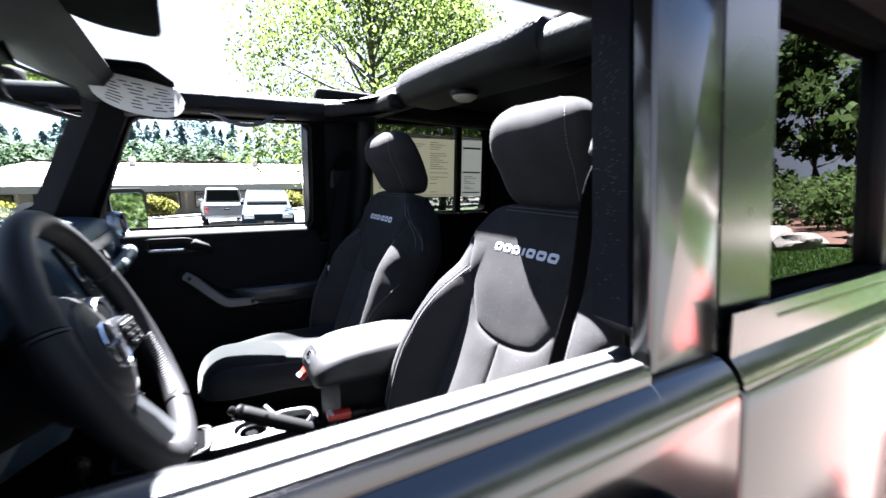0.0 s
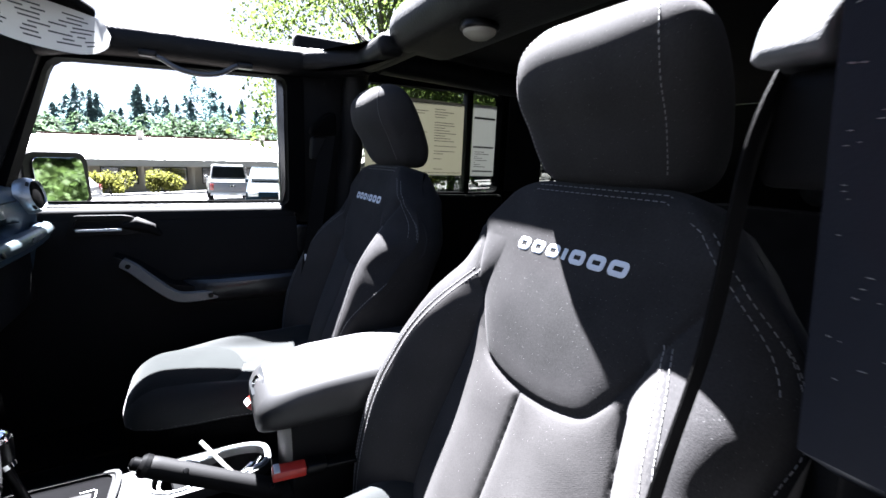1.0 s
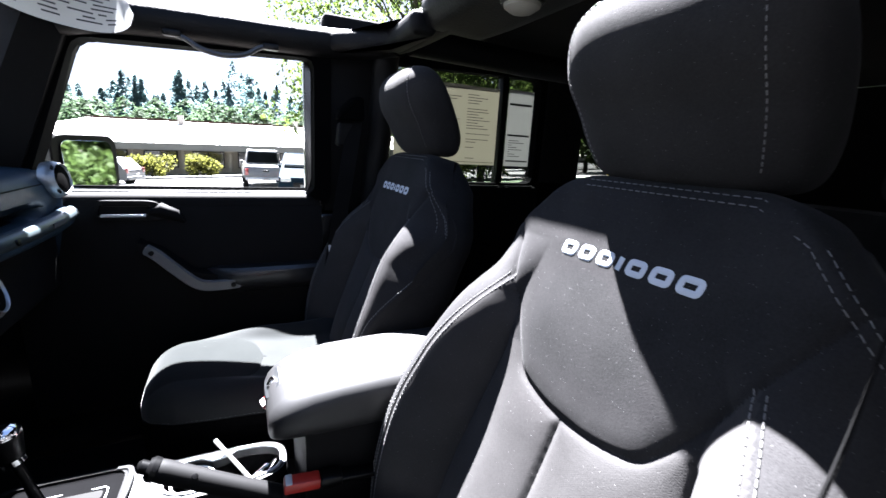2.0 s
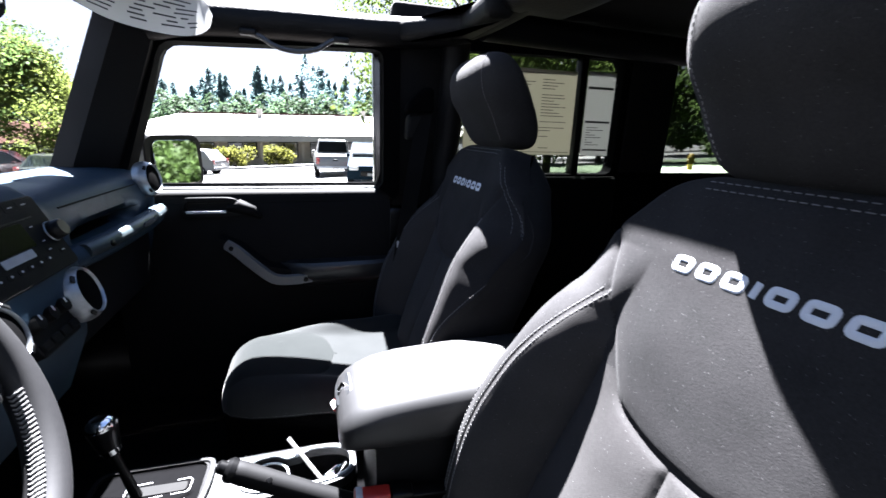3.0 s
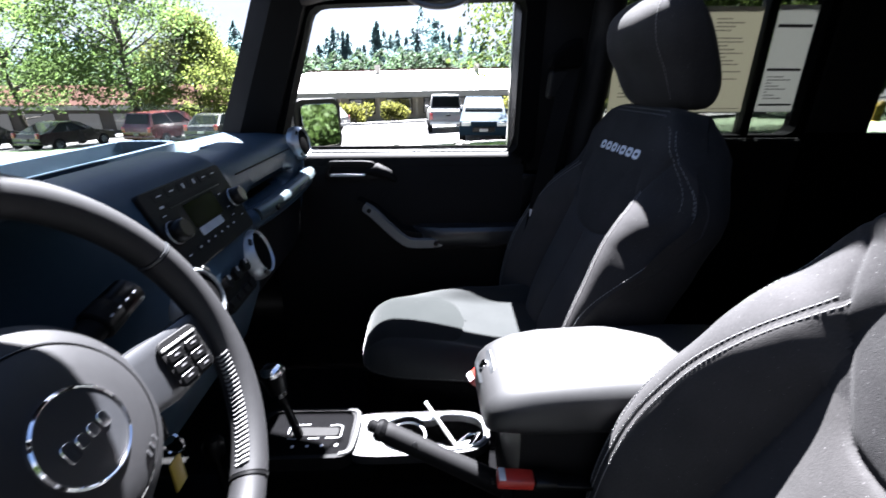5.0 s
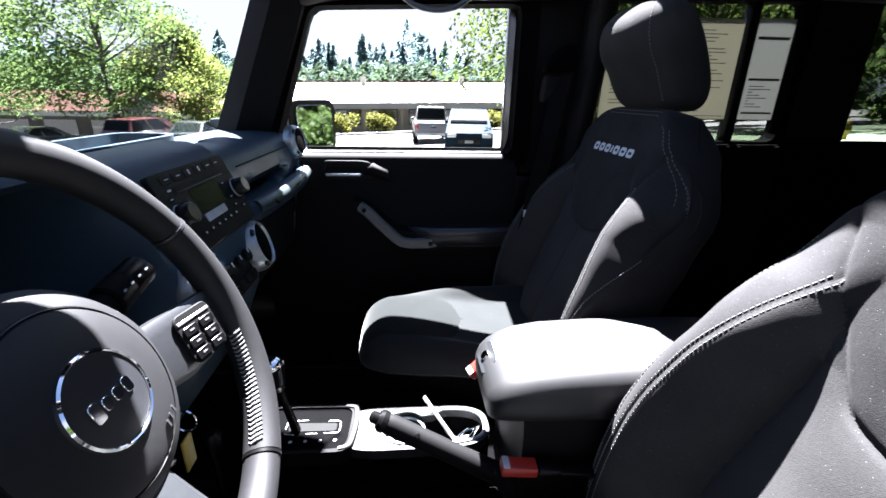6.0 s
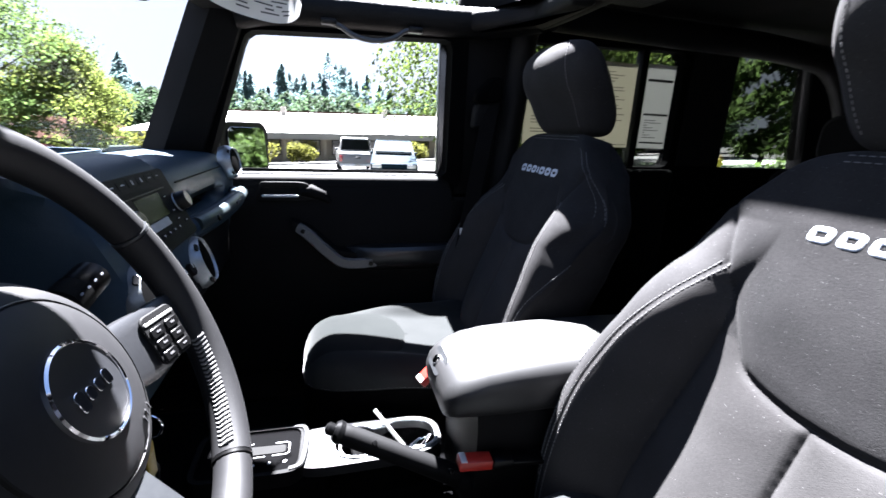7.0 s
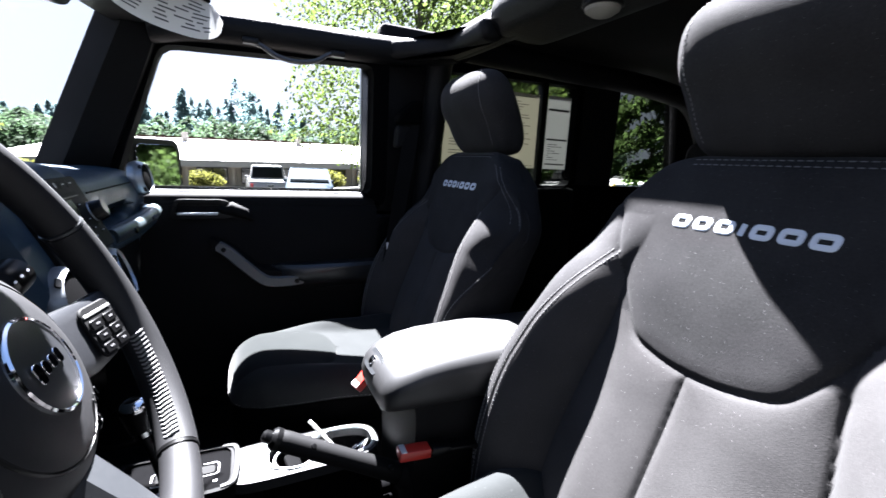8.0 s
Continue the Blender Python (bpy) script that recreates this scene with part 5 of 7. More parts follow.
part("gate_slot", prism(round_poly([(-0.70, 0.078), (-0.61, 0.075), (-0.61, 0.095), (-0.70, 0.10)], 0.006), "z", 0.8085, 0.8095), M_RUBBER, gear)
for k in range(4):
    part("gate_letter", plate(rounded(0.006, 0.0055, 0.002, 2), pose(-0.69 + 0.027 * k, 0.052, 0.8085), 0.0008, 0), M_ICON, gear)
for pts in (((-0.705, 0.072), (-0.688, 0.070)), ((-0.632, 0.070), (-0.608, 0.070), (-0.604, 0.074), (-0.604, 0.098), (-0.609, 0.102), (-0.628, 0.102)), ((-0.706, 0.084), (-0.706, 0.101), (-0.702, 0.105), (-0.668, 0.106)), ((-0.665, 0.07), (-0.645, 0.070))):
    part("gate_line", tube([(p[0], p[1], 0.809) for p in pts], 0.0011, 5), M_ICON, gear)
part("lever", tube([(-0.685, 0.08, 0.81), (-0.70, 0.083, 0.87), (-0.712, 0.087, 0.91)], [0.009, 0.007, 0.008], 12), M_TRIM, gear)
part("collar", tube([(-0.709, 0.0865, 0.90), (-0.7115, 0.087, 0.908)], [0.015, 0.015], 16), M_CHROME, gear)
kn = [(0.010, 0.0), (0.016, 0.002), (0.019, 0.018), (0.022, 0.036), (0.022, 0.046), (0.017, 0.053), (0.004, 0.056)]
part("knob", lathe(kn, ring_pose((-0.712, 0.087, 0.908), (-0.15, 0.04, 1)), 24), M_TRIM, gear, "glossy black knob")
part("knob_cap", lathe([(0.0225, 0.040), (0.0225, 0.046), (0.0175, 0.054), (0.012, 0.0565), (0.0125, 0.053)], ring_pose((-0.712, 0.087, 0.908), (-0.15, 0.04, 1)), 24), M_CHROME, gear)
tc = thing("transfer_lever", (-0.80, 0.03, 0.78), "short transfer lever with glossy black knob", "gear lever")
part("lever", tube([(-0.80, 0.01, 0.74), (-0.805, 0.01, 0.84)], 0.007, 10), M_TRIM, tc)
part("knob", lathe([(0.008, 0.0), (0.015, 0.004), (0.018, 0.03), (0.012, 0.042), (0.003, 0.044)], ring_pose((-0.805, 0.01, 0.835), (0, 0, 1)), 20), M_TRIM, tc)
# handbrake
hb = thing("handbrake", (-0.33, -0.035, 0.80), "black ribbed handbrake lever, raised a little", "handbrake")
a, b = Vector((-0.52, -0.02, 0.915)), Vector((-0.29, -0.055, 0.80))
part("grip", tube([a.lerp(b, t) for t in (0, 0.03, 0.1, 0.5, 0.9, 1.0)], [0.013, 0.0165, 0.0175, 0.017, 0.019, 0.017], 16), M_PLASTIC, hb, "black grained grip")
d = (a - b).normalized()
part("button", tube([a, a + d * 0.012, a + d * 0.016], [0.010, 0.010, 0.006], 14), M_TRIM, hb)
part("tip_cap", tube([a - d * 0.012, a - d * 0.004, a + d * 0.002], [0.0180, 0.0184, 0.014], 16), M_TRIM, hb)
part("boot", tube([b + d * 0.03, b, (-0.27, -0.06, 0.74)], [0.022, 0.03, 0.04], 14), M_RUBBER, hb)
for t in (0.25, 0.8):
    part("rivet", lathe([(0.001, 0), (0.005, 0), (0.004, 0.002), (0.001, 0.0025)], ring_pose(a.lerp(b, t) + Vector((0.004, -0.014, 0.0125)), (0.2, -0.6, 0.6)), 12), M_TRIM, hb)
# storage bin with padded lid
bin_ = thing("armrest_bin", (-0.17, 0.0, 0.52), "storage bin with padded armrest lid", "armrest")
part("bin", loft([[(x, -0.085, 0.52), (x, -0.09, 0.93), (x, -0.085, 0.955), (x, 0.085, 0.955), (x, 0.09, 0.93), (x, 0.085, 0.52)] for x in (-0.30, -0.15, 0.11)]), M_PLASTIC, bin_)
lid = []
for x, w, z0, z1 in ((-0.352, 0.058, 0.952, 0.972), (-0.350, 0.070, 0.948, 0.984), (-0.343, 0.080, 0.946, 0.997), (-0.330, 0.087, 0.945, 1.009), (-0.312, 0.092, 0.945, 1.019), (-0.285, 0.095, 0.945, 1.028), (-0.24, 0.097, 0.945, 1.034), (-0.15, 0.098, 0.945, 1.037), (0.0, 0.098, 0.945, 1.037), (0.07, 0.097, 0.945, 1.035), (0.105, 0.094, 0.946, 1.030), (0.128, 0.088, 0.948, 1.022), (0.142, 0.078, 0.952, 1.010), (0.150, 0.06, 0.96, 0.992)):
    zc, hh, r = (z0 + z1) / 2, z1 - z0, min(0.034, (z1 - z0) * 0.46)
    lid.append([(x, p[0], zc + p[1] + (0.004 * (1 - (p[0] / w) ** 2) if p[1] > 0 else 0.0)) for p in rounded(2 * w, hh, r, 6)])
part("lid", loft(lid), M_VINYL, bin_, "grey-black padded lid")
lt = part("latch", plate(rounded(0.066, 0.040, 0.012), Matrix.Translation((-0.3352, 0.022, 0.9958)) @ Matrix(((0, 0.62, -0.785), (-1, 0, 0), (0, 0.785, 0.62))).to_4x4(), 0.0065, 0.0015), M_SATIN, bin_, "lid latch plate")
part("latch_button", lathe([(0.002, 0), (0.009, 0), (0.008, 0.004), (0.002, 0.005)], ring_pose((-0.3408, 0.026, 0.9990), (-0.785, 0, 0.62)), 18), M_CHROME, lt, "chrome latch button")


def buckle(top, foot, label):
    b = thing("belt_buckle", foot, label, "seat belt buckle", "belt buckles")
    top, foot = Vector(top), Vector(foot)
    d = (top - foot).normalized()
    q = d.to_track_quat("Z", "Y").to_matrix().to_4x4()
    m = Matrix.Translation(foot) @ q
    L = (top - foot).length
    part("stem", box((-0.013, -0.004, -0.02), (0.013, 0.004, L * 0.6), 0.002, m=m), M_TRIM, b)
    part("housing", box((-0.015, -0.0095, L * 0.3), (0.015, 0.0095, L - 0.0485), 0.004, m=m), M_TRIM, b)
    part("press_button", box((-0.0125, -0.0085, L - 0.048), (0.0125, 0.0085, L + 0.006), 0.003, m=m), M_RED, b, "red press button")
    part("tongue_slot", box((-0.0115, 0.0076, L - 0.006), (0.0115, 0.0095, L + 0.004), 0.001, m=m), M_SILVER, b)
    return b


buckle((-0.330, -0.106, 0.893), (-0.213, -0.112, 0.886), "seat belt buckle with red button beside the driver seat")
buckle((-0.348, 0.108, 0.905), (-0.285, 0.122, 0.965), "seat belt buckle with red button beside the passenger seat")
# loose things in the cup holder
ks = thing("plastic_stick", (-0.40, 0.08, 0.74), "white plastic stick leaning in the cup holder", "stick")
part("stem", tube([(-0.441, 0.133, 0.833), (-0.352, 0.045, 0.742)], 0.0038, 8), M_PAPER, ks)
fob = thing("metal_clip", (-0.36, 0.075, 0.74), "bright metal clip lying in the cup holder", "clip")
part("bracket", tube([(-0.385, 0.05, 0.775), (-0.36, 0.045, 0.80), (-0.338, 0.075, 0.80), (-0.35, 0.10, 0.775), (-0.375, 0.085, 0.77)], 0.0042, 8), M_CHROME, fob)
part("plate", box((-0.378, 0.06, 0.742), (-0.346, 0.09, 0.77), 0.003), M_SILVER, fob)
coin = thing("ashtray", (-0.475, 0.082, 0.738), "small black ashtray with chrome lid in the cup holder", "ashtray")
part("cup", lathe([(0.001, 0.0), (0.030, 0.0), (0.036, 0.055), (0.033, 0.055), (0.029, 0.008), (0.001, 0.008)], pose(-0.477, 0.082, 0.738), 24), M_TRIM, coin)
part("rim", tube([(-0.477 + 0.0355 * math.cos(0.2244 * k), 0.082 + 0.0355 * math.sin(0.2244 * k), 0.7945) for k in range(28)], 0.0024, 8, closed=True, up=(0, 0, 1)), M_SILVER, coin)
part("lid", plate(rounded(0.03, 0.05, 0.008), pose(-0.477, 0.085, 0.772, 28, 10, 20), 0.006, 0.002), M_TRIM, coin)

# ---- overhead and loose things of the cabin ----
def visor(label, plan, z, name_group="sun visors"):
    c = Vector((sum(p[0] for p in plan) / len(plan), sum(p[1] for p in plan) / len(plan), z))
    v = thing("sun_visor", c, label, "sun visor", name_group)
    part("panel", prism(round_poly(plan, 0.03), "z", z, z + 0.02, 0.006, 3), M_SEALT, v, "black visor panel")
    return v


visor("black passenger sun visor turned half aside", [(-0.79, 0.335), (-0.645, 0.315), (-0.585, 0.56), (-0.75, 0.61)], 1.700)
visor("black driver sun visor folded up", [(-0.81, -0.215), (-0.69, -0.045), (-0.6, -0.02), (-0.59, -0.58), (-0.81, -0.58)], 1.692)
# printed label hanging under the passenger visor
lab = thing("visor_label", (-0.683, 0.46, 1.605), "white paper warning label hanging under the visor", "label")
NU, NV = 28, 10


def label_at(u, v, lift=0.0):
    """u along the sheet, v from its top edge down to the rounded lower edge."""
    deep = 0.035 + 0.062 * math.sqrt(max(0.0, 1 - abs(u) ** 2.4))
    x, y = -0.683 + 0.102 * u, 0.46 + 0.102 * u
    bow = 0.018 * (1 - u * u) + 0.02 * v
    return Vector((x + (bow + lift) * 0.7, y - (bow + lift) * 0.7, 1.699 - deep * v))


vs = [label_at(-1 + 2 * i / NU, j / NV) for j in range(NV + 1) for i in range(NU + 1)]
fs = [(j * (NU + 1) + i, j * (NU + 1) + i + 1, (j + 1) * (NU + 1) + i + 1, (j + 1) * (NU + 1) + i) for j in range(NV) for i in range(NU)]
part("sheet", raw(vs, fs), M_PAPER, lab)
rnd = random.Random(4)
for k in range(8):
    v = 0.14 + 0.095 * k
    u = -0.8 + 0.25 * rnd.random()
    while u < 0.6:
        w = rnd.uniform(0.12, 0.38)
        q = [label_at(u, v, 0.0006), label_at(u + w, v, 0.0006), label_at(u + w, v + 0.035, 0.0006), label_at(u, v + 0.035, 0.0006)]
        part("print_bar", raw(q, [(0, 1, 2, 3)]), M_INK, lab, smooth=False)
        u += w + rnd.uniform(0.06, 0.3)
lab2 = thing("visor_label", (-0.73, -0.35, 1.689), "white and yellow warning label under the driver visor", "label")
part("sheet", box((-0.79, -0.5, 1.6885), (-0.67, -0.24, 1.6915), 0), M_PAPER, lab2, smooth=False)
part("warning_strip", box((-0.775, -0.48, 1.6875), (-0.75, -0.26, 1.6884), 0), M_YELLOW, lab2, "yellow strip", smooth=False)
# rear-view mirror
rv = thing("rear_view_mirror", (-0.79, 0.035, 1.55), "black rear-view mirror on a short arm", "mirror")
m = Matrix.Translation((-0.79, 0.035, 1.585)) @ pose(0, 0, 0, 0, 0, -14)
part("housing", loft([[m @ Vector((x, p[0] * k, p[1] * k)) for p in rounded(0.255, 0.068, 0.026)] for x, k in ((-0.03, 0.7), (-0.018, 0.93), (-0.004, 1.0), (0.004, 0.985))]), M_TRIM, rv)
part("glass", plate([(p[0], p[1]) for p in rounded(0.238, 0.054, 0.02)], m @ Matrix(((0, 0, 1), (1, 0, 0), (0, 1, 0))).to_4x4() @ Matrix.Translation((0, 0, 0.0045)), 0.002, 0.0005), M_MIRROR, rv)
part("arm", tube([m @ Vector((-0.03, 0, 0.005)), (-0.83, 0.02, 1.63), (-0.838, 0.02, 1.66)], [0.014, 0.012, 0.012], 10), M_TRIM, rv)
# grab handle strap on the passenger bar
gh = thing("grab_strap", (-0.39, 0.63, 1.64), "black curved grab strap on the side bar", "grab handle")
path = spline([(-0.50, 0.645, 1.652), (-0.475, 0.642, 1.645), (-0.44, 0.638, 1.625), (-0.39, 0.636, 1.617), (-0.34, 0.638, 1.626), (-0.305, 0.642, 1.648), (-0.28, 0.645, 1.656)], 6)
# The strap is black; its sun glare is given as a paler colour.
part("strap", tube(path, 0.0085, 10, flat=0.8), M_SUNTRIM, gh, "black strap, coloured pale grey for the sun on it")
for x in (-0.505, -0.275):
    part("end_clip", box((x - 0.02, 0.632, 1.646), (x + 0.02, 0.655, 1.662), 0.004), M_TRIM, gh)
# dome lamp under the cross bar
dl = thing("dome_lamp", (0.095, 0.0, 1.655), "small clear dome lamp under the cross bar, unlit", "lamp")
part("lens", lathe([(0.001, -0.016), (0.02, -0.014), (0.032, -0.006), (0.035, 0.006)], pose(0.095, 0.0, 1.668), 24), M_PAPERB, dl, "clear ribbed lens")
part("base", lathe([(0.037, 0.0), (0.04, 0.004), (0.038, 0.016), (0.001, 0.016)], pose(0.095, 0.0, 1.668), 24), M_TRIM, dl)


def belt(s):
    b = thing("seat_belt", (0.0, 0.66 * s, 0.6), "black seat belt hanging from the pillar beside the seat", "seat belt", "seat belts")
    o = 0.0 if s > 0 else 0.024
    guide = round_poly([(-0.108, 1.474), (-0.100, 1.506), (-0.055, 1.545), (-0.028, 1.545), (-0.025, 1.478)], 0.012)
    # Same guide twice: sunlit colour for the driver, shaded black for the passenger.
    part("top_guide", prism(guide, "y", *sorted(((0.588 + o) * s, (0.632 + o) * s)), 0.008, 3), M_SUNTRIM if s < 0 else M_SEALT, b, "moulded belt guide")
    part("guide_cover", prism(round_poly([(-0.104, 1.40), (-0.098, 1.472), (-0.03, 1.476), (-0.03, 1.41)], 0.014), "y", *sorted(((0.604 + o) * s, (0.646 + o) * s)), 0.008, 3), M_PLASTIC, b)
    line = [(-0.092, 0.604, 1.47), (-0.112, 0.603, 1.42), (-0.124, 0.603, 1.30), (-0.155, 0.602, 1.19), (-0.19, 0.600, 1.0), (-0.20, 0.598, 0.80)] if s < 0 else [(-0.05, 0.605, 1.49), (-0.065, 0.597, 1.40), (-0.10, 0.585, 1.2), (-0.13, 0.58, 1.0), (-0.15, 0.58, 0.80)]
    pts = spline([(x, (y + o) * s, z) for x, y, z in line], 6)
    part("webbing", loft([[p + Vector((-0.022, 0.006 * s, 0)), p + Vector((0.022, -0.006 * s, 0)), p + Vector((0.0225, -0.0045 * s, 0)), p + Vector((-0.0215, 0.0075 * s, 0))] for p in pts]), M_WEB, b)
    part("tongue", box((-0.135 if s > 0 else -0.19, min((0.585 + o) * s, (0.6 + o) * s), 1.065), (-0.09 if s > 0 else -0.145, max((0.585 + o) * s, (0.6 + o) * s), 1.108), 0.003), M_SILVER, b)
    return b


for s in (-1, 1):
    belt(s)
# window stickers on the rear passenger window
def sticker(x0, x1, z0, z1, mat, label, blocks, seed):
    st_ = thing("window_sticker", ((x0 + x1) / 2, 0.742, z0), label, "sticker", "window stickers")
    part("sheet", box((x0, 0.7412, z0), (x1, 0.7424, z1), 0), mat, st_, smooth=False)
    for bx0, bx1, bz0, bz1 in blocks:
        part("print_bar", box((x0 + bx0 * (x1 - x0), 0.7406, z0 + bz0 * (z1 - z0)), (x0 + bx1 * (x1 - x0), 0.7411, z0 + bz1 * (z1 - z0)), 0), M_INK, st_, smooth=False)


rows = [(0.02, 0.98, 0.955, 0.962), (0.02, 0.98, 0.03, 0.037)]
rnd = random.Random(2)
for k in range(24):
    z = 0.08 + 0.035 * k
    for c in range(3):
        if rnd.random() < 0.55:
            a = 0.06 + 0.31 * c
            rows.append((a, a + rnd.uniform(0.08, 0.25), z, z + 0.008))
sticker(0.118, 0.530, 1.359, 1.640, M_PAPERB, "large cream price sticker on the tinted window", rows, 1)
rows = [(0.06, 0.94, 0.80, 0.83), (0.06, 0.94, 0.40, 0.425), (0.06, 0.94, 0.06, 0.08)] + [(0.12, 0.12 + 0.7 * ((k * 37) % 10) / 10, 0.1 + 0.03 * k, 0.108 + 0.03 * k) for k in range(9)]
sticker(0.574, 0.690, 1.359, 1.645, M_PAPER, "narrow white information sticker on the tinted window", rows, 2)
# rear bench
rb = thing("rear_bench", (0.9, 0, 0.55), "black cloth rear bench with two headrests", "car seat")
part("cushion", box((0.62, -0.60, 0.72), (1.12, 0.60, 0.90), 0.05, 3), M_CLOTH, rb)
part("bench_plinth", box((0.68, -0.55, 0.502), (1.1, 0.55, 0.72), 0.02), M_PLASTIC, rb)
for y0, y1 in ((-0.60, 0.10), (0.11, 0.60)):
    part("backrest", loft([[(x, p[0] + (y0 + y1) / 2, p[1] + 1.1) for p in rounded(y1 - y0, 0.42, 0.06)] for x in (1.05, 1.08, 1.17, 1.19)]), M_CLOTH, rb)
for y in (-0.33, 0.36):
    part("headrest", loft([[(x, p[0] * k + y, p[1] * k + 1.41) for p in rounded(0.26, 0.16, 0.05)] for x, k in ((1.07, 0.85), (1.09, 1), (1.17, 1), (1.19, 0.85))]), M_CLOTH, rb)

# ---- outside mirrors ----
def side_mirror(s):
    v = thing("door_mirror", (-0.82, 0.86 * s, 1.22), "black plastic door mirror on the front door", "mirror", "door mirrors")
    y = 0.945 * s
    # shell faces back; its glass looks rearwards and in
    q = Matrix.Translation((-0.79, y, 1.306)) @ Matrix(((0.57 * s, 0, 0.82), (0.82, 0, -0.57 * s), (0, 1, 0))).to_4x4()
    w = 0.205
    part("shell", loft([[q @ Vector((p[0] * k, p[1] * k, d)) for p in rounded(w, 0.176, 0.035)] for d, k in ((-0.075, 0.55), (-0.06, 0.82), (-0.02, 0.97), (0.012, 1.0), (0.016, 0.97))]), M_TRIM, v)
    part("glass", plate(rounded(w * 0.76, 0.136, 0.022), q @ pose(0, 0, 0, -5 if s > 0 else 0, 0, 0) @ Matrix.Translation((0, 0, 0.0235 if s > 0 else 0.0165)), 0.002, 0.0004), M_MIRROR, v)
    part("arm", tube([(-0.86, 0.77 * s, 1.245), (-0.85, 0.84 * s, 1.25), (-0.83, 0.90 * s, 1.27)], [0.03, 0.026, 0.03], 12, flat=0.7), M_TRIM, v)
    return v


side_mirror(1)
side_mirror(-1)

# ---- outside ----
M_ASPHALT = surf("pale_asphalt", (0.038, 0.0375, 0.036), (0.031, 0.0305, 0.0295), rough=0.9, scale=0.6, fine=14, bump=0.5, bscale=60, dist=0.004)
M_TAN = surf("tan_concrete", (0.036, 0.0285, 0.0222), (0.03, 0.0235, 0.0185), rough=0.85, scale=0.9, fine=16, bump=0.3, bscale=50, dist=0.003)
M_GRASS = surf("lawn", (0.0231, 0.0462, 0.00678), (0.0154, 0.0339, 0.00554), rough=0.9, scale=0.8, fine=40, bump=1.0, bscale=90, dist=0.03)
M_BLADE = leaf_mat("grass_blade", (0.0277, 0.0524, 0.00862), (0.0185, 0.04, 0.00616))
M_KERB = surf("concrete_kerb", (0.21, 0.2, 0.185), (0.17, 0.165, 0.155), rough=0.85, scale=3, fine=40, bump=0.3)
M_REDKERB = surf("red_painted_kerb", (0.254, 0.0277, 0.0231), (0.194, 0.0231, 0.0208), rough=0.6, scale=4, fine=40, bump=0.2)
M_ROOF = surf("pale_metal_roof", (0.372, 0.351, 0.336), (0.324, 0.306, 0.294), rough=0.6, scale=0.5, fine=8, bump=0.1)
M_REDROOF = surf("red_brown_roof", (0.027, 0.0155, 0.013), (0.0225, 0.013, 0.0108), rough=0.9, spec=0.0, scale=0.8, fine=14, bump=0.2)
# Dark brown because the wall's shade is put into the colour.
M_SHADEWALL = surf("shade_darkened_wall", (0.04, 0.034, 0.028), (0.032, 0.027, 0.022), rough=0.9, scale=0.9, fine=16, bump=0.3)
M_WALL = surf("tan_stucco", (0.216, 0.192, 0.15), (0.18, 0.162, 0.132), rough=0.9, scale=0.9, fine=16, bump=0.3)
M_FASCIA = surf("grey_fascia", (0.15, 0.15, 0.135), (0.13, 0.13, 0.1175), rough=0.7, scale=1, fine=18, bump=0.1)
M_DARKWIN = surf("dark_window_glass", (0.0154, 0.0169, 0.0185), rough=0.08, bump=0, coat=0.3)
M_BARK = surf("bark", (0.0308, 0.0246, 0.0185), (0.0185, 0.0154, 0.0123), rough=0.95, scale=4, fine=24, bump=1.0, bscale=30, dist=0.02)
M_LEAF = leaf_mat("bright_leaves", (0.0891, 0.1053, 0.0257), (0.0675, 0.0864, 0.0216), 0.72)
M_LEAF2 = leaf_mat("mid_green_leaves", (0.0630, 0.0952, 0.0280), (0.0476, 0.0756, 0.0238), 0.6)
M_LEAF3 = leaf_mat("shaded_green_leaves", (0.056, 0.078, 0.019), (0.042, 0.062, 0.015), 0.6)
M_LEAFD = leaf_mat("dark_leaves", (0.037, 0.056, 0.0150), (0.025, 0.043, 0.0118), 0.4)
M_HEDGE = leaf_mat("yellow_green_leaves", (0.082, 0.080, 0.018), (0.062, 0.068, 0.015), 0.55)
# Needles far paler than real ones: distance haze is mixed into this colour.
M_HAZECONIFER = leaf_mat("haze_paled_needles", (0.115, 0.165, 0.165), (0.095, 0.14, 0.142), 0.7)
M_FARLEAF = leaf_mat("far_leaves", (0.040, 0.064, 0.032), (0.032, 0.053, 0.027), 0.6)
M_ROCK = surf("boulder_stone", (0.162, 0.146, 0.127), (0.115, 0.104, 0.0924), rough=0.9, scale=2.5, fine=18, bump=0.8, bscale=20, dist=0.02)
M_MULCH = surf("red_bark_mulch", (0.0847, 0.0347, 0.0193), (0.0577, 0.025, 0.0154), rough=0.95, scale=3, fine=40, bump=1.0, bscale=60, dist=0.02)


def gz(x, y):
    """Height of the ground: level round the car, falling gently away in front and to its right."""
    r = math.hypot(x, y)
    k = smooth(1.5, 7.0, r)
    q = min(1.0, 80.0 / max(r, 1e-6))
    return (0.046 * x - 0.042 * y) * q * k


def sheet(name, x0, x1, y0, y1, nx, ny, mat, lift, label, category, kind="structure", mask=None):
    vs, fs, idx = [], [], {}
    for j in range(ny + 1):
        for i in range(nx + 1):
            x, y = x0 + (x1 - x0) * i / nx, y0 + (y1 - y0) * j / ny
            idx[i, j] = len(vs)
            vs.append((x, y, gz(x, y) + lift))
    for j in range(ny):
        for i in range(nx):
            fs.append((idx[i, j], idx[i + 1, j], idx[i + 1, j + 1], idx[i, j + 1]))
    return solo(name, raw(vs, fs), mat, label, category, kind=kind)


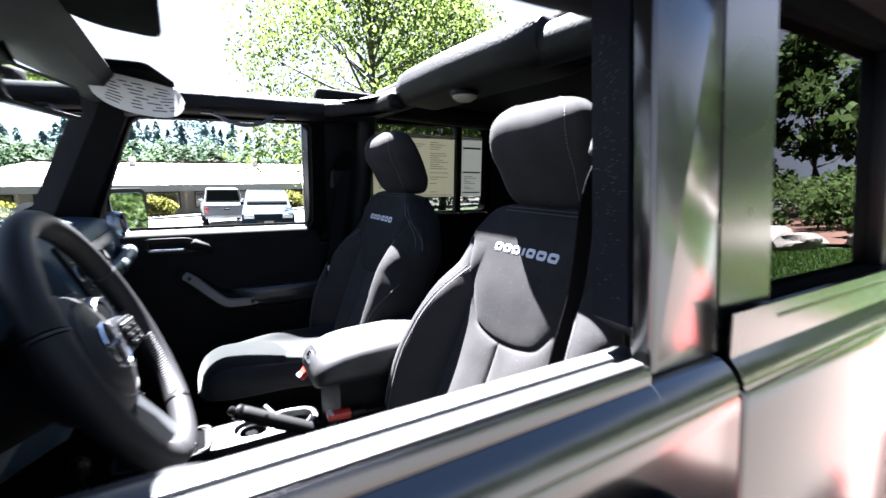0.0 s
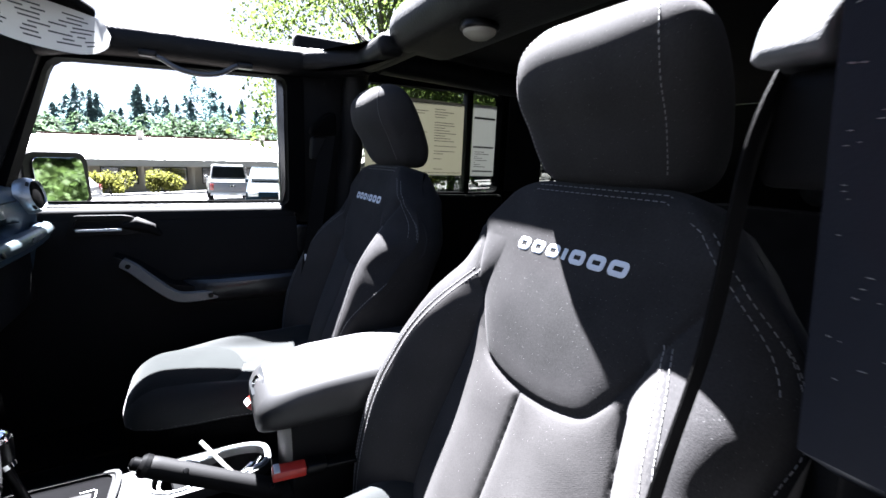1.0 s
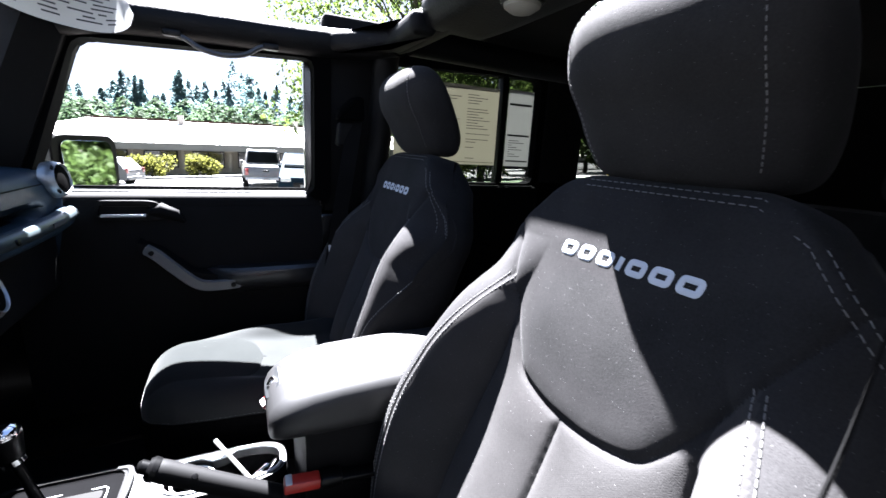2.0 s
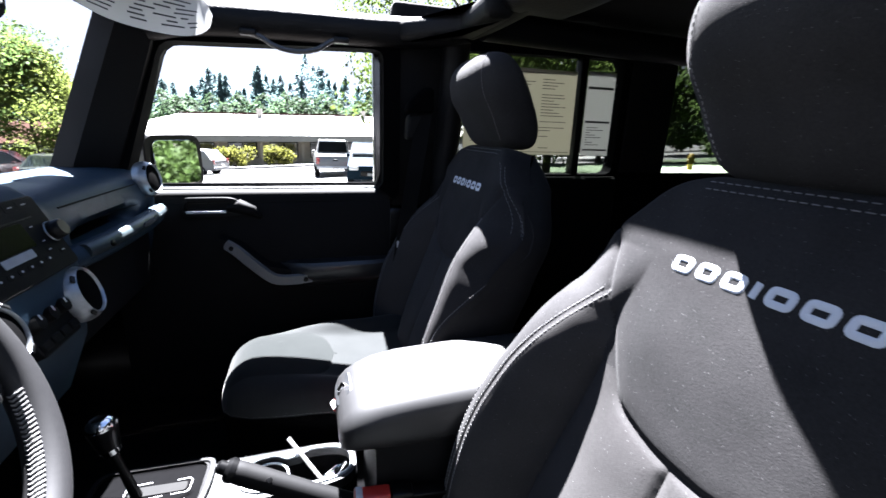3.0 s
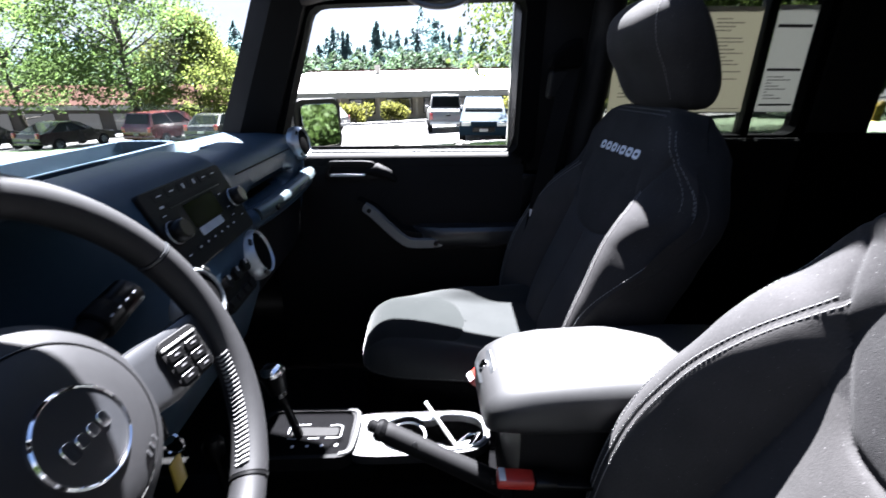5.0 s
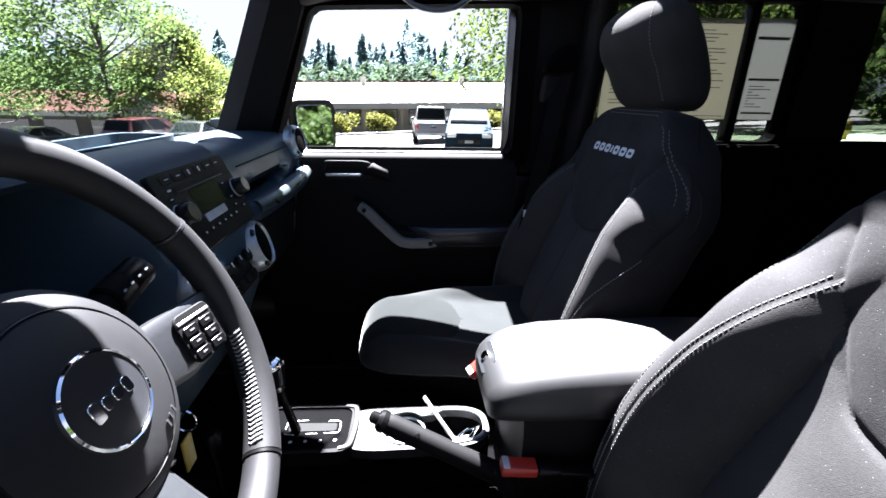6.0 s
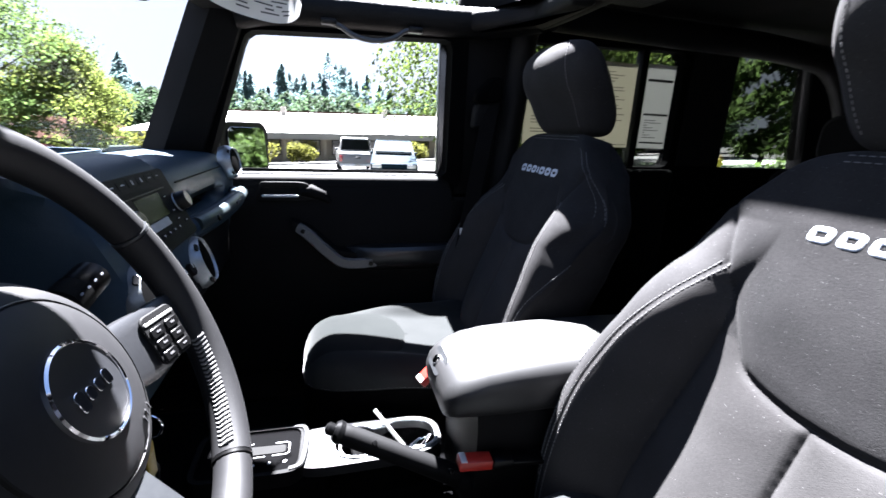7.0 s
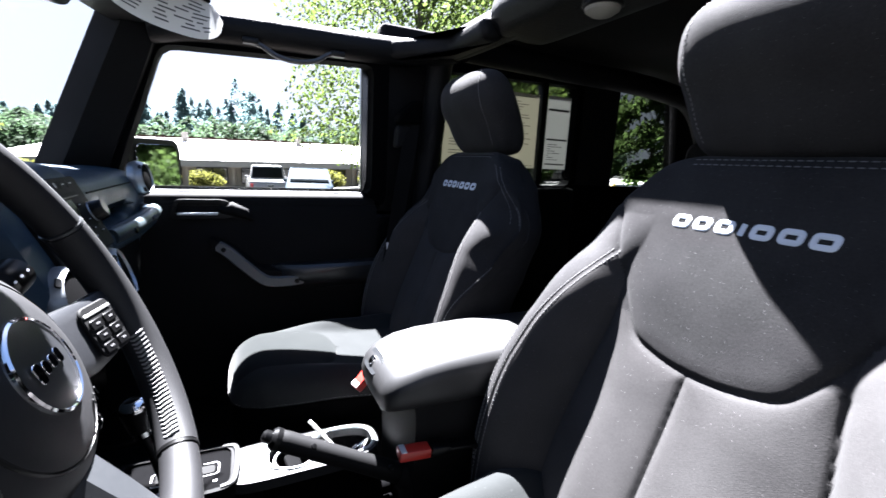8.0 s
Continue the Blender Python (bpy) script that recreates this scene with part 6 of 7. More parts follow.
# one sheet of ground out to the horizon, finer near the car
vs, fs = [], []
rad = [0, 1.5, 3, 4.5, 6, 8, 11, 15, 20, 27, 36, 50, 70, 80, 120, 300, 900, 3000]
NA = 48
for r in rad:
    for k in range(NA):
        a = 2 * math.pi * k / NA
        vs.append((r * math.cos(a), r * math.sin(a), gz(r * math.cos(a), r * math.sin(a))))
for i in range(len(rad) - 1):
    for k in range(NA):
        fs.append((i * NA + k, i * NA + (k + 1) % NA, (i + 1) * NA + (k + 1) % NA, (i + 1) * NA + k))
g = raw(vs, fs)
bmesh.ops.remove_doubles(g, verts=g.verts, dist=1e-4)
bmesh.ops.recalc_face_normals(g, faces=g.faces)
solo("ground", g, M_ASPHALT, "pale sunlit asphalt of the car park", "ground", kind="structure")
sheet("pavement", -9, 4.7, -3.4, 2.8, 18, 10, M_TAN, 0.02, "tan sunlit concrete drive beside the car", "pavement")
sheet("lawn_strip", -40, 6.5, 6.5, 13.6, 40, 8, M_GRASS, 0.05, "bright green lawn strip", "lawn")
sheet("lawn_left", -40, -8.5, 13.4, 24.0, 20, 7, M_GRASS, 0.05, "bright green lawn before the parked cars", "lawn")
sheet("lawn_garden", 4.8, 11.5, -12.0, -1.5, 10, 12, M_GRASS, 0.05, "bright green lawn below a rock garden", "lawn")
sheet("planting_bed", 11.0, 30, -16, -1.2, 14, 14, M_MULCH, 0.12, "red-brown bark mulch bed", "planting bed")
sheet("lawn_back", 7.5, 34, -0.8, 22.0, 20, 16, M_GRASS, 0.05, "green lawn beyond the drive", "lawn")


def kerb(name, x0, x1, y, mat, label, axis="x"):
    n = 24
    rings = []
    for k in range(n + 1):
        x = x0 + (x1 - x0) * k / n
        z = gz(x, y)
        rings.append([(x, y - 0.09, z), (x, y - 0.085, z + 0.13), (x, y - 0.07, z + 0.15), (x, y + 0.07, z + 0.15), (x, y + 0.09, z + 0.13), (x, y + 0.09, z)])
    solo(name, loft(rings), mat, label, "kerb", kind="structure")


kerb("kerb_red", -8, 4.7, -1.48, M_REDKERB, "red painted concrete kerb")
kerb("kerb_lawn", -40, 6.5, 13.7, M_KERB, "grey concrete kerb along the lawn")
kerb("kerb_far", -40, 40, 34.2, M_KERB, "grey concrete kerb before the hedges")


def leaf_cloud(centres, count, size, rnd, bm_v, bm_f, squash=0.8, aspect=1.7):
    """Rhombic leaves strewn through a set of balls (centre, radius)."""
    tot = sum(r ** 2 for _, r in centres)
    for c, r in centres:
        n = max(4, int(count * r * r / tot))
        for _ in range(n):
            v = Vector((rnd.gauss(0, 1), rnd.gauss(0, 1), rnd.gauss(0, 1))).normalized()
            v *= r * (rnd.random() ** 0.4) * 1.1
            p = c + Vector((v.x, v.y, v.z * squash))
            q = Vector((rnd.uniform(-1, 1), rnd.uniform(-1, 1), rnd.uniform(-1, 1))).normalized()
            w = q.cross(Vector((rnd.uniform(-1, 1), rnd.uniform(-1, 1), rnd.uniform(-1, 1)))).normalized()
            sz = size * rnd.uniform(0.6, 1.35)
            i = len(bm_v)
            bm_v.extend((p - q * sz * aspect / 2, p + w * sz / 2, p + q * sz * aspect / 2, p - w * sz / 2))
            bm_f.append((i, i + 1, i + 2, i + 3))


def leafy_tree(name, x, y, height, crown_r, low, leaf_n, leaf_s, mat, label, seed, n_clump=40, spread=1.0):
    rnd = random.Random(seed)
    z0 = gz(x, y)
    t = thing(name, (x, y, z0), label, "tree")
    lean = Vector((rnd.uniform(-0.3, 0.3), rnd.uniform(-0.3, 0.3), 0))
    top = Vector((x, y, z0 + height * 0.85)) + lean
    base = Vector((x, y, z0 - 0.1))
    trunk = [base.lerp(top, k / 8) + Vector((rnd.uniform(-1, 1), rnd.uniform(-1, 1), 0)) * 0.05 * height * 0.15 * (k > 0) for k in range(9)]
    r0 = height * 0.018
    part("trunk", tube(trunk, [r0 * (1.25 - 0.12 * k) for k in range(9)], 9), M_BARK, t)
    clumps = []
    for k in range(n_clump):
        f = rnd.random() ** 0.8
        z = z0 + low + (height - low) * f
        prof = math.sin(math.pi * min(1.0, 0.18 + 0.82 * f)) ** 0.7
        a = rnd.uniform(0, 2 * math.pi)
        rr = crown_r * prof * rnd.uniform(0.35, 1.0) * spread
        c = Vector((x + rr * math.cos(a), y + rr * math.sin(a), z))
        clumps.append((c, crown_r * rnd.uniform(0.15, 0.33)))
        s = base.lerp(top, max(0.15, min(0.95, (low + (height - low) * f) / height * 0.85)))
        mid = s.lerp(c, 0.5) + Vector((0, 0, -0.03 * height * rnd.random()))
        if k % 3 == 0:
            part("limb", tube([s, mid, c], [r0 * 0.35, r0 * 0.22, r0 * 0.08], 5), M_BARK, t)
    v, f = [], []
    leaf_cloud(clumps, leaf_n, leaf_s, rnd, v, f)
    part("crown", raw(v, f), mat, t, smooth=False)
    return t


def shrub(name, x, y, w, d, h, n, size, mat, label, seed, group="shrubs"):
    rnd = random.Random(seed)
    z0 = gz(x, y)
    t = thing(name, (x, y, z0), label, "shrub", group)
    cl = []
    for k in range(14):
        cl.append((Vector((x + rnd.uniform(-0.5, 0.5) * w * 0.75, y + rnd.uniform(-0.5, 0.5) * d * 0.75, z0 + h * rnd.uniform(0.3, 0.72))), min(w, d, h) * rnd.uniform(0.22, 0.36)))
    stems = bmesh.new()
    for c, r in cl[:6]:
        tube([(x, y, z0 - 0.05), c.lerp(Vector((x, y, z0)), 0.5), c], [0.03, 0.02, 0.01], 5, stems)
    part("stems", stems, M_BARK, t)["kind"] = "stuff"
    v, f = [], []
    leaf_cloud(cl, n, size, rnd, v, f, 0.9, 1.4)
    part("foliage", raw(v, f), mat, t, smooth=False)
    return t


leafy_tree("broadleaf_tree", 5.2, 13.4, 9.0, 4.5, 1.5, 26000, 0.085, M_LEAF3, "broadleaf tree with light yellow-green leaves", 3, 110)
leafy_tree("broadleaf_tree", 9.5, 16.0, 9.5, 3.9, 2.0, 18000, 0.10, M_LEAF3, "tall broadleaf tree with light leaves", 5, 90)
leafy_tree("broadleaf_tree", -19.0, 30.0, 11.5, 4.8, 2.2, 20000, 0.125, M_LEAF2, "slim broadleaf tree beside the car park", 7, 100)
leafy_tree("broadleaf_tree", -15.5, 31.0, 7.0, 3.4, 0.8, 20000, 0.115, M_LEAF, "small light green tree by the parked cars", 9, 80)
leafy_tree("broadleaf_tree", -26.5, 30.0, 9.5, 3.6, 2.4, 9000, 0.12, M_LEAF2, "broadleaf tree behind dark parked cars", 11, 70)
leafy_tree("broadleaf_tree", -32.0, 27.0, 8.0, 3.2, 2.6, 10000, 0.13, M_LEAF2, "broadleaf tree at the end of the lot", 13, 60)
leafy_tree("broadleaf_tree", 21.0, 17.0, 6.0, 2.8, 0.4, 5000, 0.20, M_LEAF2, "round bright green tree on the lawn", 15, 40)
for k, (x, y, h) in enumerate(((13.0, 26.0, 9), (20.0, 30.0, 11), (28.0, 29.0, 10), (33.0, 21.0, 11), (38.0, 12.0, 11), (17.0, 22.5, 8))):
    leafy_tree("dark_tree", x, y, h, 3.8, 1.0, 3600, 0.32, M_LEAFD, "dark green tree at the back of the lawn", 40 + k, 36)
for k, (x, y, h) in enumerate(((24.0, -5.0, 8.5), (27.0, -9.5, 9), (22.0, -12.5, 8), (18.5, -15.5, 8), (13.5, -16.5, 7), (31.0, -4.0, 10), (28.0, 1.0, 9), (33.0, 6.0, 9.5), (26.0, -15.0, 9.5), (8.0, -17.0, 6.5))):
    leafy_tree("dark_tree", x, y, h, 3.0, 0.4, 4200, 0.27, M_LEAFD, "dark evergreen tree behind the rock garden", 60 + k, 40)
for k, (x, w) in enumerate(((-5.6, 3.0), (-2.6, 3.0), (-10.2, 3.2), (6.5, 2.6), (10.5, 3.0), (-14.5, 2.6))):
    shrub("hedge_shrub", x, 36.0 + 0.3 * (k % 2), w, 1.8, 1.7, 1500, 0.15, M_HEDGE, "sunlit yellow-green shrub before the building", 80 + k, "hedge shrubs")
shrub("yellow_shrub", 8.2, 17.0, 2.2, 1.8, 1.9, 1500, 0.12, M_HEDGE, "yellow-green shrub beside the parked cars", 95, "hedge shrubs")
shrub("yellow_shrub", -9.4, 26.5, 2.6, 2.2, 2.2, 1500, 0.14, M_HEDGE, "yellow-green shrub at the lot's edge", 96, "hedge shrubs")
for k, (x, y, w, h) in enumerate(((14.5, -4.7, 2.4, 1.7), (16.6, -5.6, 2.2, 1.4), (13.4, -6.6, 2.0, 1.2), (17.5, -4.2, 2.2, 1.6), (13.0, -8.6, 2.2, 1.5), (15.5, -9.0, 2.2, 1.6), (12.6, -3.6, 1.3, 0.7), (20.0, -7.5, 2.6, 2.0))):
    shrub("garden_shrub", x, y, w, w, h, 1600, 0.10, M_LEAF2, "clipped green shrub in the rock garden", 110 + k, "garden shrubs")
for k, (x, y) in enumerate(((5.4, -3.6), (6.1, -4.2), (5.2, -4.6))):
    shrub("flower_shrub", x, y, 0.7, 0.6, 0.55, 500, 0.05, M_LEAF, "small pale flowering shrub on the lawn edge", 130 + k, "flower shrubs")


for k, (x, y) in enumerate(((9.6, 1.2), (10.2, 3.0), (9.8, 4.8), (10.6, 6.4))):
    shrub("tall_shrub", x, y, 2.3, 2.0, 2.6, 2600, 0.11, M_LEAFD, "tall green shrub behind the car", 140 + k, "tall shrubs")


def boulder(x, y, r, seed):
    bm = bmesh.new()
    bmesh.ops.create_icosphere(bm, subdivisions=3, radius=1)
    for v in bm.verts:
        n = noise.noise(v.co * 1.3 + Vector((seed * 3.1, 0, 0)))
        v.co *= 1 + 0.35 * n
        v.co = Vector((v.co.x * r * 1.5, v.co.y * r, v.co.z * r * 0.55))
        v.co += Vector((x, y, gz(x, y) + 0.12 + r * 0.2))
    solo("boulder", bm, M_ROCK, "flat pale garden boulder on the bed", "boulder", "boulders", base=(x, y, gz(x, y)), angle=25)


rnd = random.Random(21)
for k in range(12):
    boulder(10.9 + rnd.uniform(-0.5, 0.7), -1.8 - 0.8 * k + rnd.uniform(-0.3, 0.3), rnd.uniform(0.3, 0.6), k)
for k in range(9):
    boulder(-10.5 + 1.9 * k + rnd.uniform(-0.4, 0.4), 13.2 + rnd.uniform(-0.2, 0.15), rnd.uniform(0.14, 0.22), 30 + k)

# grass blades near enough to be told apart in the strips
def blades(name, x0, x1, y0, y1, n, seed, h):
    rnd = random.Random(seed)
    v, f = [], []
    for _ in range(n):
        x, y = rnd.uniform(x0, x1), rnd.uniform(y0, y1)
        z = gz(x, y) + 0.045
        a = rnd.uniform(0, math.pi)
        w = 0.012
        hh = h * rnd.uniform(0.5, 1.2)
        lx, ly = rnd.uniform(-0.4, 0.4) * hh, rnd.uniform(-0.4, 0.4) * hh
        i = len(v)
        v.extend(((x - w * math.cos(a), y - w * math.sin(a), z), (x + w * math.cos(a), y + w * math.sin(a), z), (x + lx, y + ly, z + hh)))
        f.append((i, i + 1, i + 2))
    solo(name, raw(v, f), M_BLADE, "short green grass blades", "grass", kind="stuff", smooth=False)


blades("grass", -10, 6, 9.5, 13.5, 26000, 5, 0.09)
blades("grass", 4.9, 10.6, -7.0, -1.6, 30000, 6, 0.07)

# ---- low building ----
bl = thing("low_building", (2, 44, gz(2, 44)), "long low building with pale roof and dark windows", "building")
BX0, BX1, BY = -16.0, 40.0, 42.0


def bz(x):
    return 0.02 * x


def slab(x0, x1, y0, y1, z0, z1, bev=0.02):
    """A block that follows the slight slope along the facade."""
    bm = bmesh.new()
    vs = [bm.verts.new(p) for p in ((x0, y0, z0 + bz(x0)), (x1, y0, z0 + bz(x1)), (x1, y1, z0 + bz(x1)), (x0, y1, z0 + bz(x0)), (x0, y0, z1 + bz(x0)), (x1, y0, z1 + bz(x1)), (x1, y1, z1 + bz(x1)), (x0, y1, z1 + bz(x0)))]
    for q in ((0, 3, 2, 1), (4, 5, 6, 7), (0, 1, 5, 4), (1, 2, 6, 5), (2, 3, 7, 6), (3, 0, 4, 7)):
        bm.faces.new([vs[i] for i in q])
    return bm


part("wall", slab(BX0, BX1, BY + 1.6, BY + 16, -3.2, 0.7), M_WALL, bl, "tan stucco wall in the shade of the eaves", smooth=False)
part("fascia", slab(BX0 - 1.5, BX1 + 1.5, BY - 0.12, BY, 0.18, 0.72), M_FASCIA, bl, "grey fascia board", smooth=False)
part("soffit", slab(BX0 - 1.5, BX1 + 1.5, BY, BY + 1.7, 0.45, 0.55), M_FASCIA, bl, smooth=False)
rf = bmesh.new()
pv = [(BX0 - 1.5, BY - 0.2, 0.74), (BX1 + 1.5, BY - 0.2, 0.74), (BX1 + 1.5, BY + 9, 2.75), (BX0 + 3.5, BY + 9, 2.75), (BX1 + 1.5, BY + 18, 0.74), (BX0 - 1.5, BY + 18, 0.74)]
q = [rf.verts.new((x, y, z + bz(x))) for x, y, z in pv]
for fc in ((0, 1, 2, 3), (3, 2, 4, 5), (0, 3, 5)):
    rf.faces.new([q[i] for i in fc])
part("roof", rf, M_ROOF, bl, "pale sunlit standing-seam roof", smooth=False)
for k in range(60):
    x = BX0 + 3.6 + (BX1 - BX0 - 4) * k / 59
    part("roof_seam", tube([(x, BY - 0.2, 0.76 + bz(x)), (x, BY + 8.9, 2.75 + bz(x))], 0.03, 4), M_ROOF, bl)
part("ridge_cap", slab(BX0 + 3.4, BX1 + 1.5, BY + 8.85, BY + 9.15, 2.74, 2.90), M_REDROOF, bl, "red-brown ridge cap", smooth=False)
for k in range(15):
    x = BX0 + 1.5 + 3.6 * k
    w = part("window", slab(x, x + 2.5, BY + 1.52, BY + 1.6, -1.35, 0.1), M_TRIM, bl, smooth=False)
    for j in range(2):
        part("pane", slab(x + 0.08 + 1.2 * j, x + 1.2 + 1.2 * j, BY + 1.48, BY + 1.52, -1.27, 0.02), M_DARKWIN, w, smooth=False)
    part("post", slab(x - 0.75, x - 0.55, BY + 0.5, BY + 0.7, -2.6, 0.46), M_WALL, bl, smooth=False)
for x in (-5.2, 5.5):
    v = part("roof_vent", slab(x, x + 0.5, BY + 7.4, BY + 7.9, 2.3, 3.3), M_KERB, bl, "white roof vent", smooth=False)

b2 = thing("far_building", (-34, 46, gz(-34, 46)), "low building with red-brown roof behind trees", "building")
# Side turned from the sun: coloured dark instead of tan.
part("wall", box((-60, 46.5, -4.8), (-22, 60, -0.6), 0), M_SHADEWALL, b2, smooth=False)
rf = bmesh.new()
q = [rf.verts.new(p) for p in ((-61, 45.2, -0.75), (-20, 45.2, -0.55), (-24, 53, 1.25), (-57, 53, 1.05), (-20, 61, -0.55), (-61, 61, -0.75))]
for fc in ((0, 1, 2, 3), (3, 2, 4, 5), (0, 3, 5), (1, 4, 2)):
    rf.faces.new([q[i] for i in fc])
part("roof", rf, M_REDROOF, b2, "red-brown shingle roof", smooth=False)
part("fascia", box((-61, 45.1, -1.1), (-20, 45.2, -0.7), 0), M_FASCIA, b2, smooth=False)
for k in range(8):
    part("window", box((-58 + 4.4 * k, 46.4, -3.2), (-55 + 4.4 * k, 46.5, -1.5), 0), M_DARKWIN, b2, smooth=False)

# ---- parked vehicles ----
M_P_BLUE = surf("blue_car_paint", (0.0062, 0.0135, 0.021), (0.0054, 0.0118, 0.0185), rough=0.6, spec=0.02, bump=0)
M_P_WHITE = surf("silver_car_paint", (0.12, 0.122, 0.125), (0.10, 0.102, 0.105), rough=0.35, coat=0.3, bump=0)
M_P_RED = surf("red_car_paint", (0.052, 0.0036, 0.0026), (0.046, 0.003, 0.0022), rough=0.25, coat=0.3, bump=0)
M_P_DARK = surf("dark_car_paint", (0.0010, 0.0019, 0.0021), (0.0009, 0.0016, 0.0018), rough=0.25, coat=0.3, bump=0)
M_P_TEAL = surf("pale_blue_car_paint", (0.024, 0.033, 0.037), (0.021, 0.030, 0.034), rough=0.25, coat=0.3, bump=0, metal=0.2)
M_LAMP = surf("clear_headlamp", (0.42, 0.432, 0.444), rough=0.1, bump=0, coat=1.0)
M_TAIL = surf("red_tail_lamp", (0.231, 0.00924, 0.00924), rough=0.15, bump=0, coat=1.0)


def vehicle(name, x, y, turn, L, W, profile, cabin, mat, label, truck=False):
    """Local x runs forwards. profile: lower body outline (x, z); cabin: glasshouse outline."""
    z0 = gz(x, y)
    v = thing(name, (0, 0, 0), label, "car", "parked cars")
    hw = W / 2

    def body_loft(outline, inset_top, w):
        n = len(outline)
        zs = [p[1] for p in outline]
        zmin, zmax = min(zs), max(zs)
        rings = []
        for f, yy in ((0.0, -1), (0.0, -0.97), (0.0, 0), (0.0, 0.97), (0.0, 1)):
            ring = []
            for px, pz in outline:
                tz = (pz - zmin) / (zmax - zmin)
                ww = w * (1 - inset_top * tz ** 2)
                sh = 0.04 if abs(yy) == 1 else 0.0
                ring.append((px * (1 - sh * 0.3), yy * ww, pz - sh * (pz - zmin) * 0.5 + sh * 0.2))
            rings.append(ring)
        return loft(rings)

    part("body", body_loft(profile, 0.06, hw), mat, v)
    part("cabin", body_loft(cabin, 0.16, hw * (0.84 if truck else 0.93)), mat, v)
    zc0 = min(p[1] for p in cabin)
    zc1 = max(p[1] for p in cabin)
    xs = sorted(cabin, key=lambda p: p[0])
    rear, front = xs[0], xs[-1]
    tops = [p for p in cabin if p[1] > zc1 - 0.06]
    tr, tf = min(p[0] for p in tops), max(p[0] for p in tops)

    def quad(a, b, wa, wb, push):
        bm = bmesh.new()
        d = Vector((b[0] - a[0], 0, b[1] - a[1]))
        nrm = Vector((-d.z, 0, d.x)).normalized() * push
        pts = [Vector((a[0], -wa, a[1])), Vector((a[0], wa, a[1])), Vector((b[0], wb, b[1])), Vector((b[0], -wb, b[1]))]
        bm.faces.new([bm.verts.new(p + nrm) for p in pts])
        r = bmesh.ops.solidify(bm, geom=bm.faces[:], thickness=0.02)
        return bm

    h = zc1 - zc0

    def mix(p, q, t):
        return (p[0] + (q[0] - p[0]) * t, p[1] + (q[1] - p[1]) * t)

    a, b = (front[0], zc0), (tf, zc1)
    part("windscreen", quad(mix(a, b, 0.12), mix(a, b, 0.88), hw * 0.80, hw * 0.72, -0.075), M_CARGLASS, v)
    a, b = (rear[0], zc0), (tr, zc1)
    part("rear_window", quad(mix(a, b, 0.15), mix(a, b, 0.85), hw * 0.78, hw * 0.70, 0.03), M_CARGLASS, v)
    for sg in (-1, 1):
        x_r, x_f = tr + 0.0, tf
        nwin = 2 if not truck else 2
        lo_r, lo_f = rear[0] + 0.25 * (tr - rear[0]) + 0.1, front[0] - 0.3 * (front[0] - tf) - 0.12
        for k in range(nwin):
            t0, t1 = k / nwin + 0.015, (k + 1) / nwin - 0.015
            y0, y1 = hw * 0.925 * sg, hw * 0.815 * sg
            bm = bmesh.new()
            pts = [(lo_r + (lo_f - lo_r) * t0, y0, zc0 + 0.06), (lo_r + (lo_f - lo_r) * t1, y0, zc0 + 0.06), (x_r + (x_f - x_r) * t1, y1, zc1 - 0.07), (x_r + (x_f - x_r) * t0, y1, zc1 - 0.07)]
            bm.faces.new([bm.verts.new(p) for p in pts])
            bmesh.ops.solidify(bm, geom=bm.faces[:], thickness=0.015 * sg)
            part("side_window", bm, M_CARGLASS, v)
        for wx in (L * 0.31, -L * 0.29):
            r = 0.33 if not truck else 0.37
            wh = part("wheel", lathe([(r * 0.6, -0.1), (r * 0.95, -0.11), (r, -0.07), (r, 0.07), (r * 0.95, 0.11), (r * 0.6, 0.1)], ring_pose((wx, sg * (hw - 0.1), r), (0, sg, 0)), 24), M_RUBBER, v)
            part("rim", lathe([(0.02, 0.09), (r * 0.3, 0.095), (r * 0.55, 0.08), (r * 0.62, 0.1)], ring_pose((wx, sg * (hw - 0.1), r), (0, sg, 0)), 20), M_SILVER, wh)
        xf = max(p[0] for p in profile)
        xr = min(p[0] for p in profile)
        part("headlight", box((xf - 0.16, sg * hw * 0.72 - 0.17, 0.62), (xf - 0.015, sg * hw * 0.72 + 0.17, 0.76), 0.03), M_LAMP, v)
        part("tail_light", box((xr - 0.01, sg * hw * 0.86 - 0.08, 0.72), (xr + 0.12, sg * hw * 0.86 + 0.08, 1.0), 0.02), M_TAIL, v)
        part("door_mirror", box((tf + 0.12, sg * hw * 1.0 - 0.08, zc0 + 0.02), (tf + 0.22, sg * hw * 1.0 + 0.10, zc0 + 0.15), 0.03), mat, v)
    part("grille", box((xf - 0.06, -hw * 0.45, 0.42), (xf + 0.012, hw * 0.45, 0.62), 0.02), M_TRIM, v)
    part("bumper", box((xr - 0.06, -hw * 0.92, 0.50 if truck else 0.36), (xr + 0.1, hw * 0.92, 0.63 if truck else 0.55), 0.04), M_SILVER if truck else mat, v)
    part("plate_bar", box((xr - 0.072, -0.15, 0.58 if not truck else 0.52), (xr - 0.05, 0.15, 0.69 if not truck else 0.61), 0.004), M_PAPER, v, "blank number plate")
    part("front_plate_bar", box((xf + 0.0125, -0.15, 0.44), (xf + 0.025, 0.15, 0.54), 0.004), M_PAPER, v, "blank number plate")
    if truck:
        part("bed_liner", box((xr + 0.15, -hw * 0.82, 0.9), (-0.75, hw * 0.82, 1.075), 0.02), M_RUBBER, v)
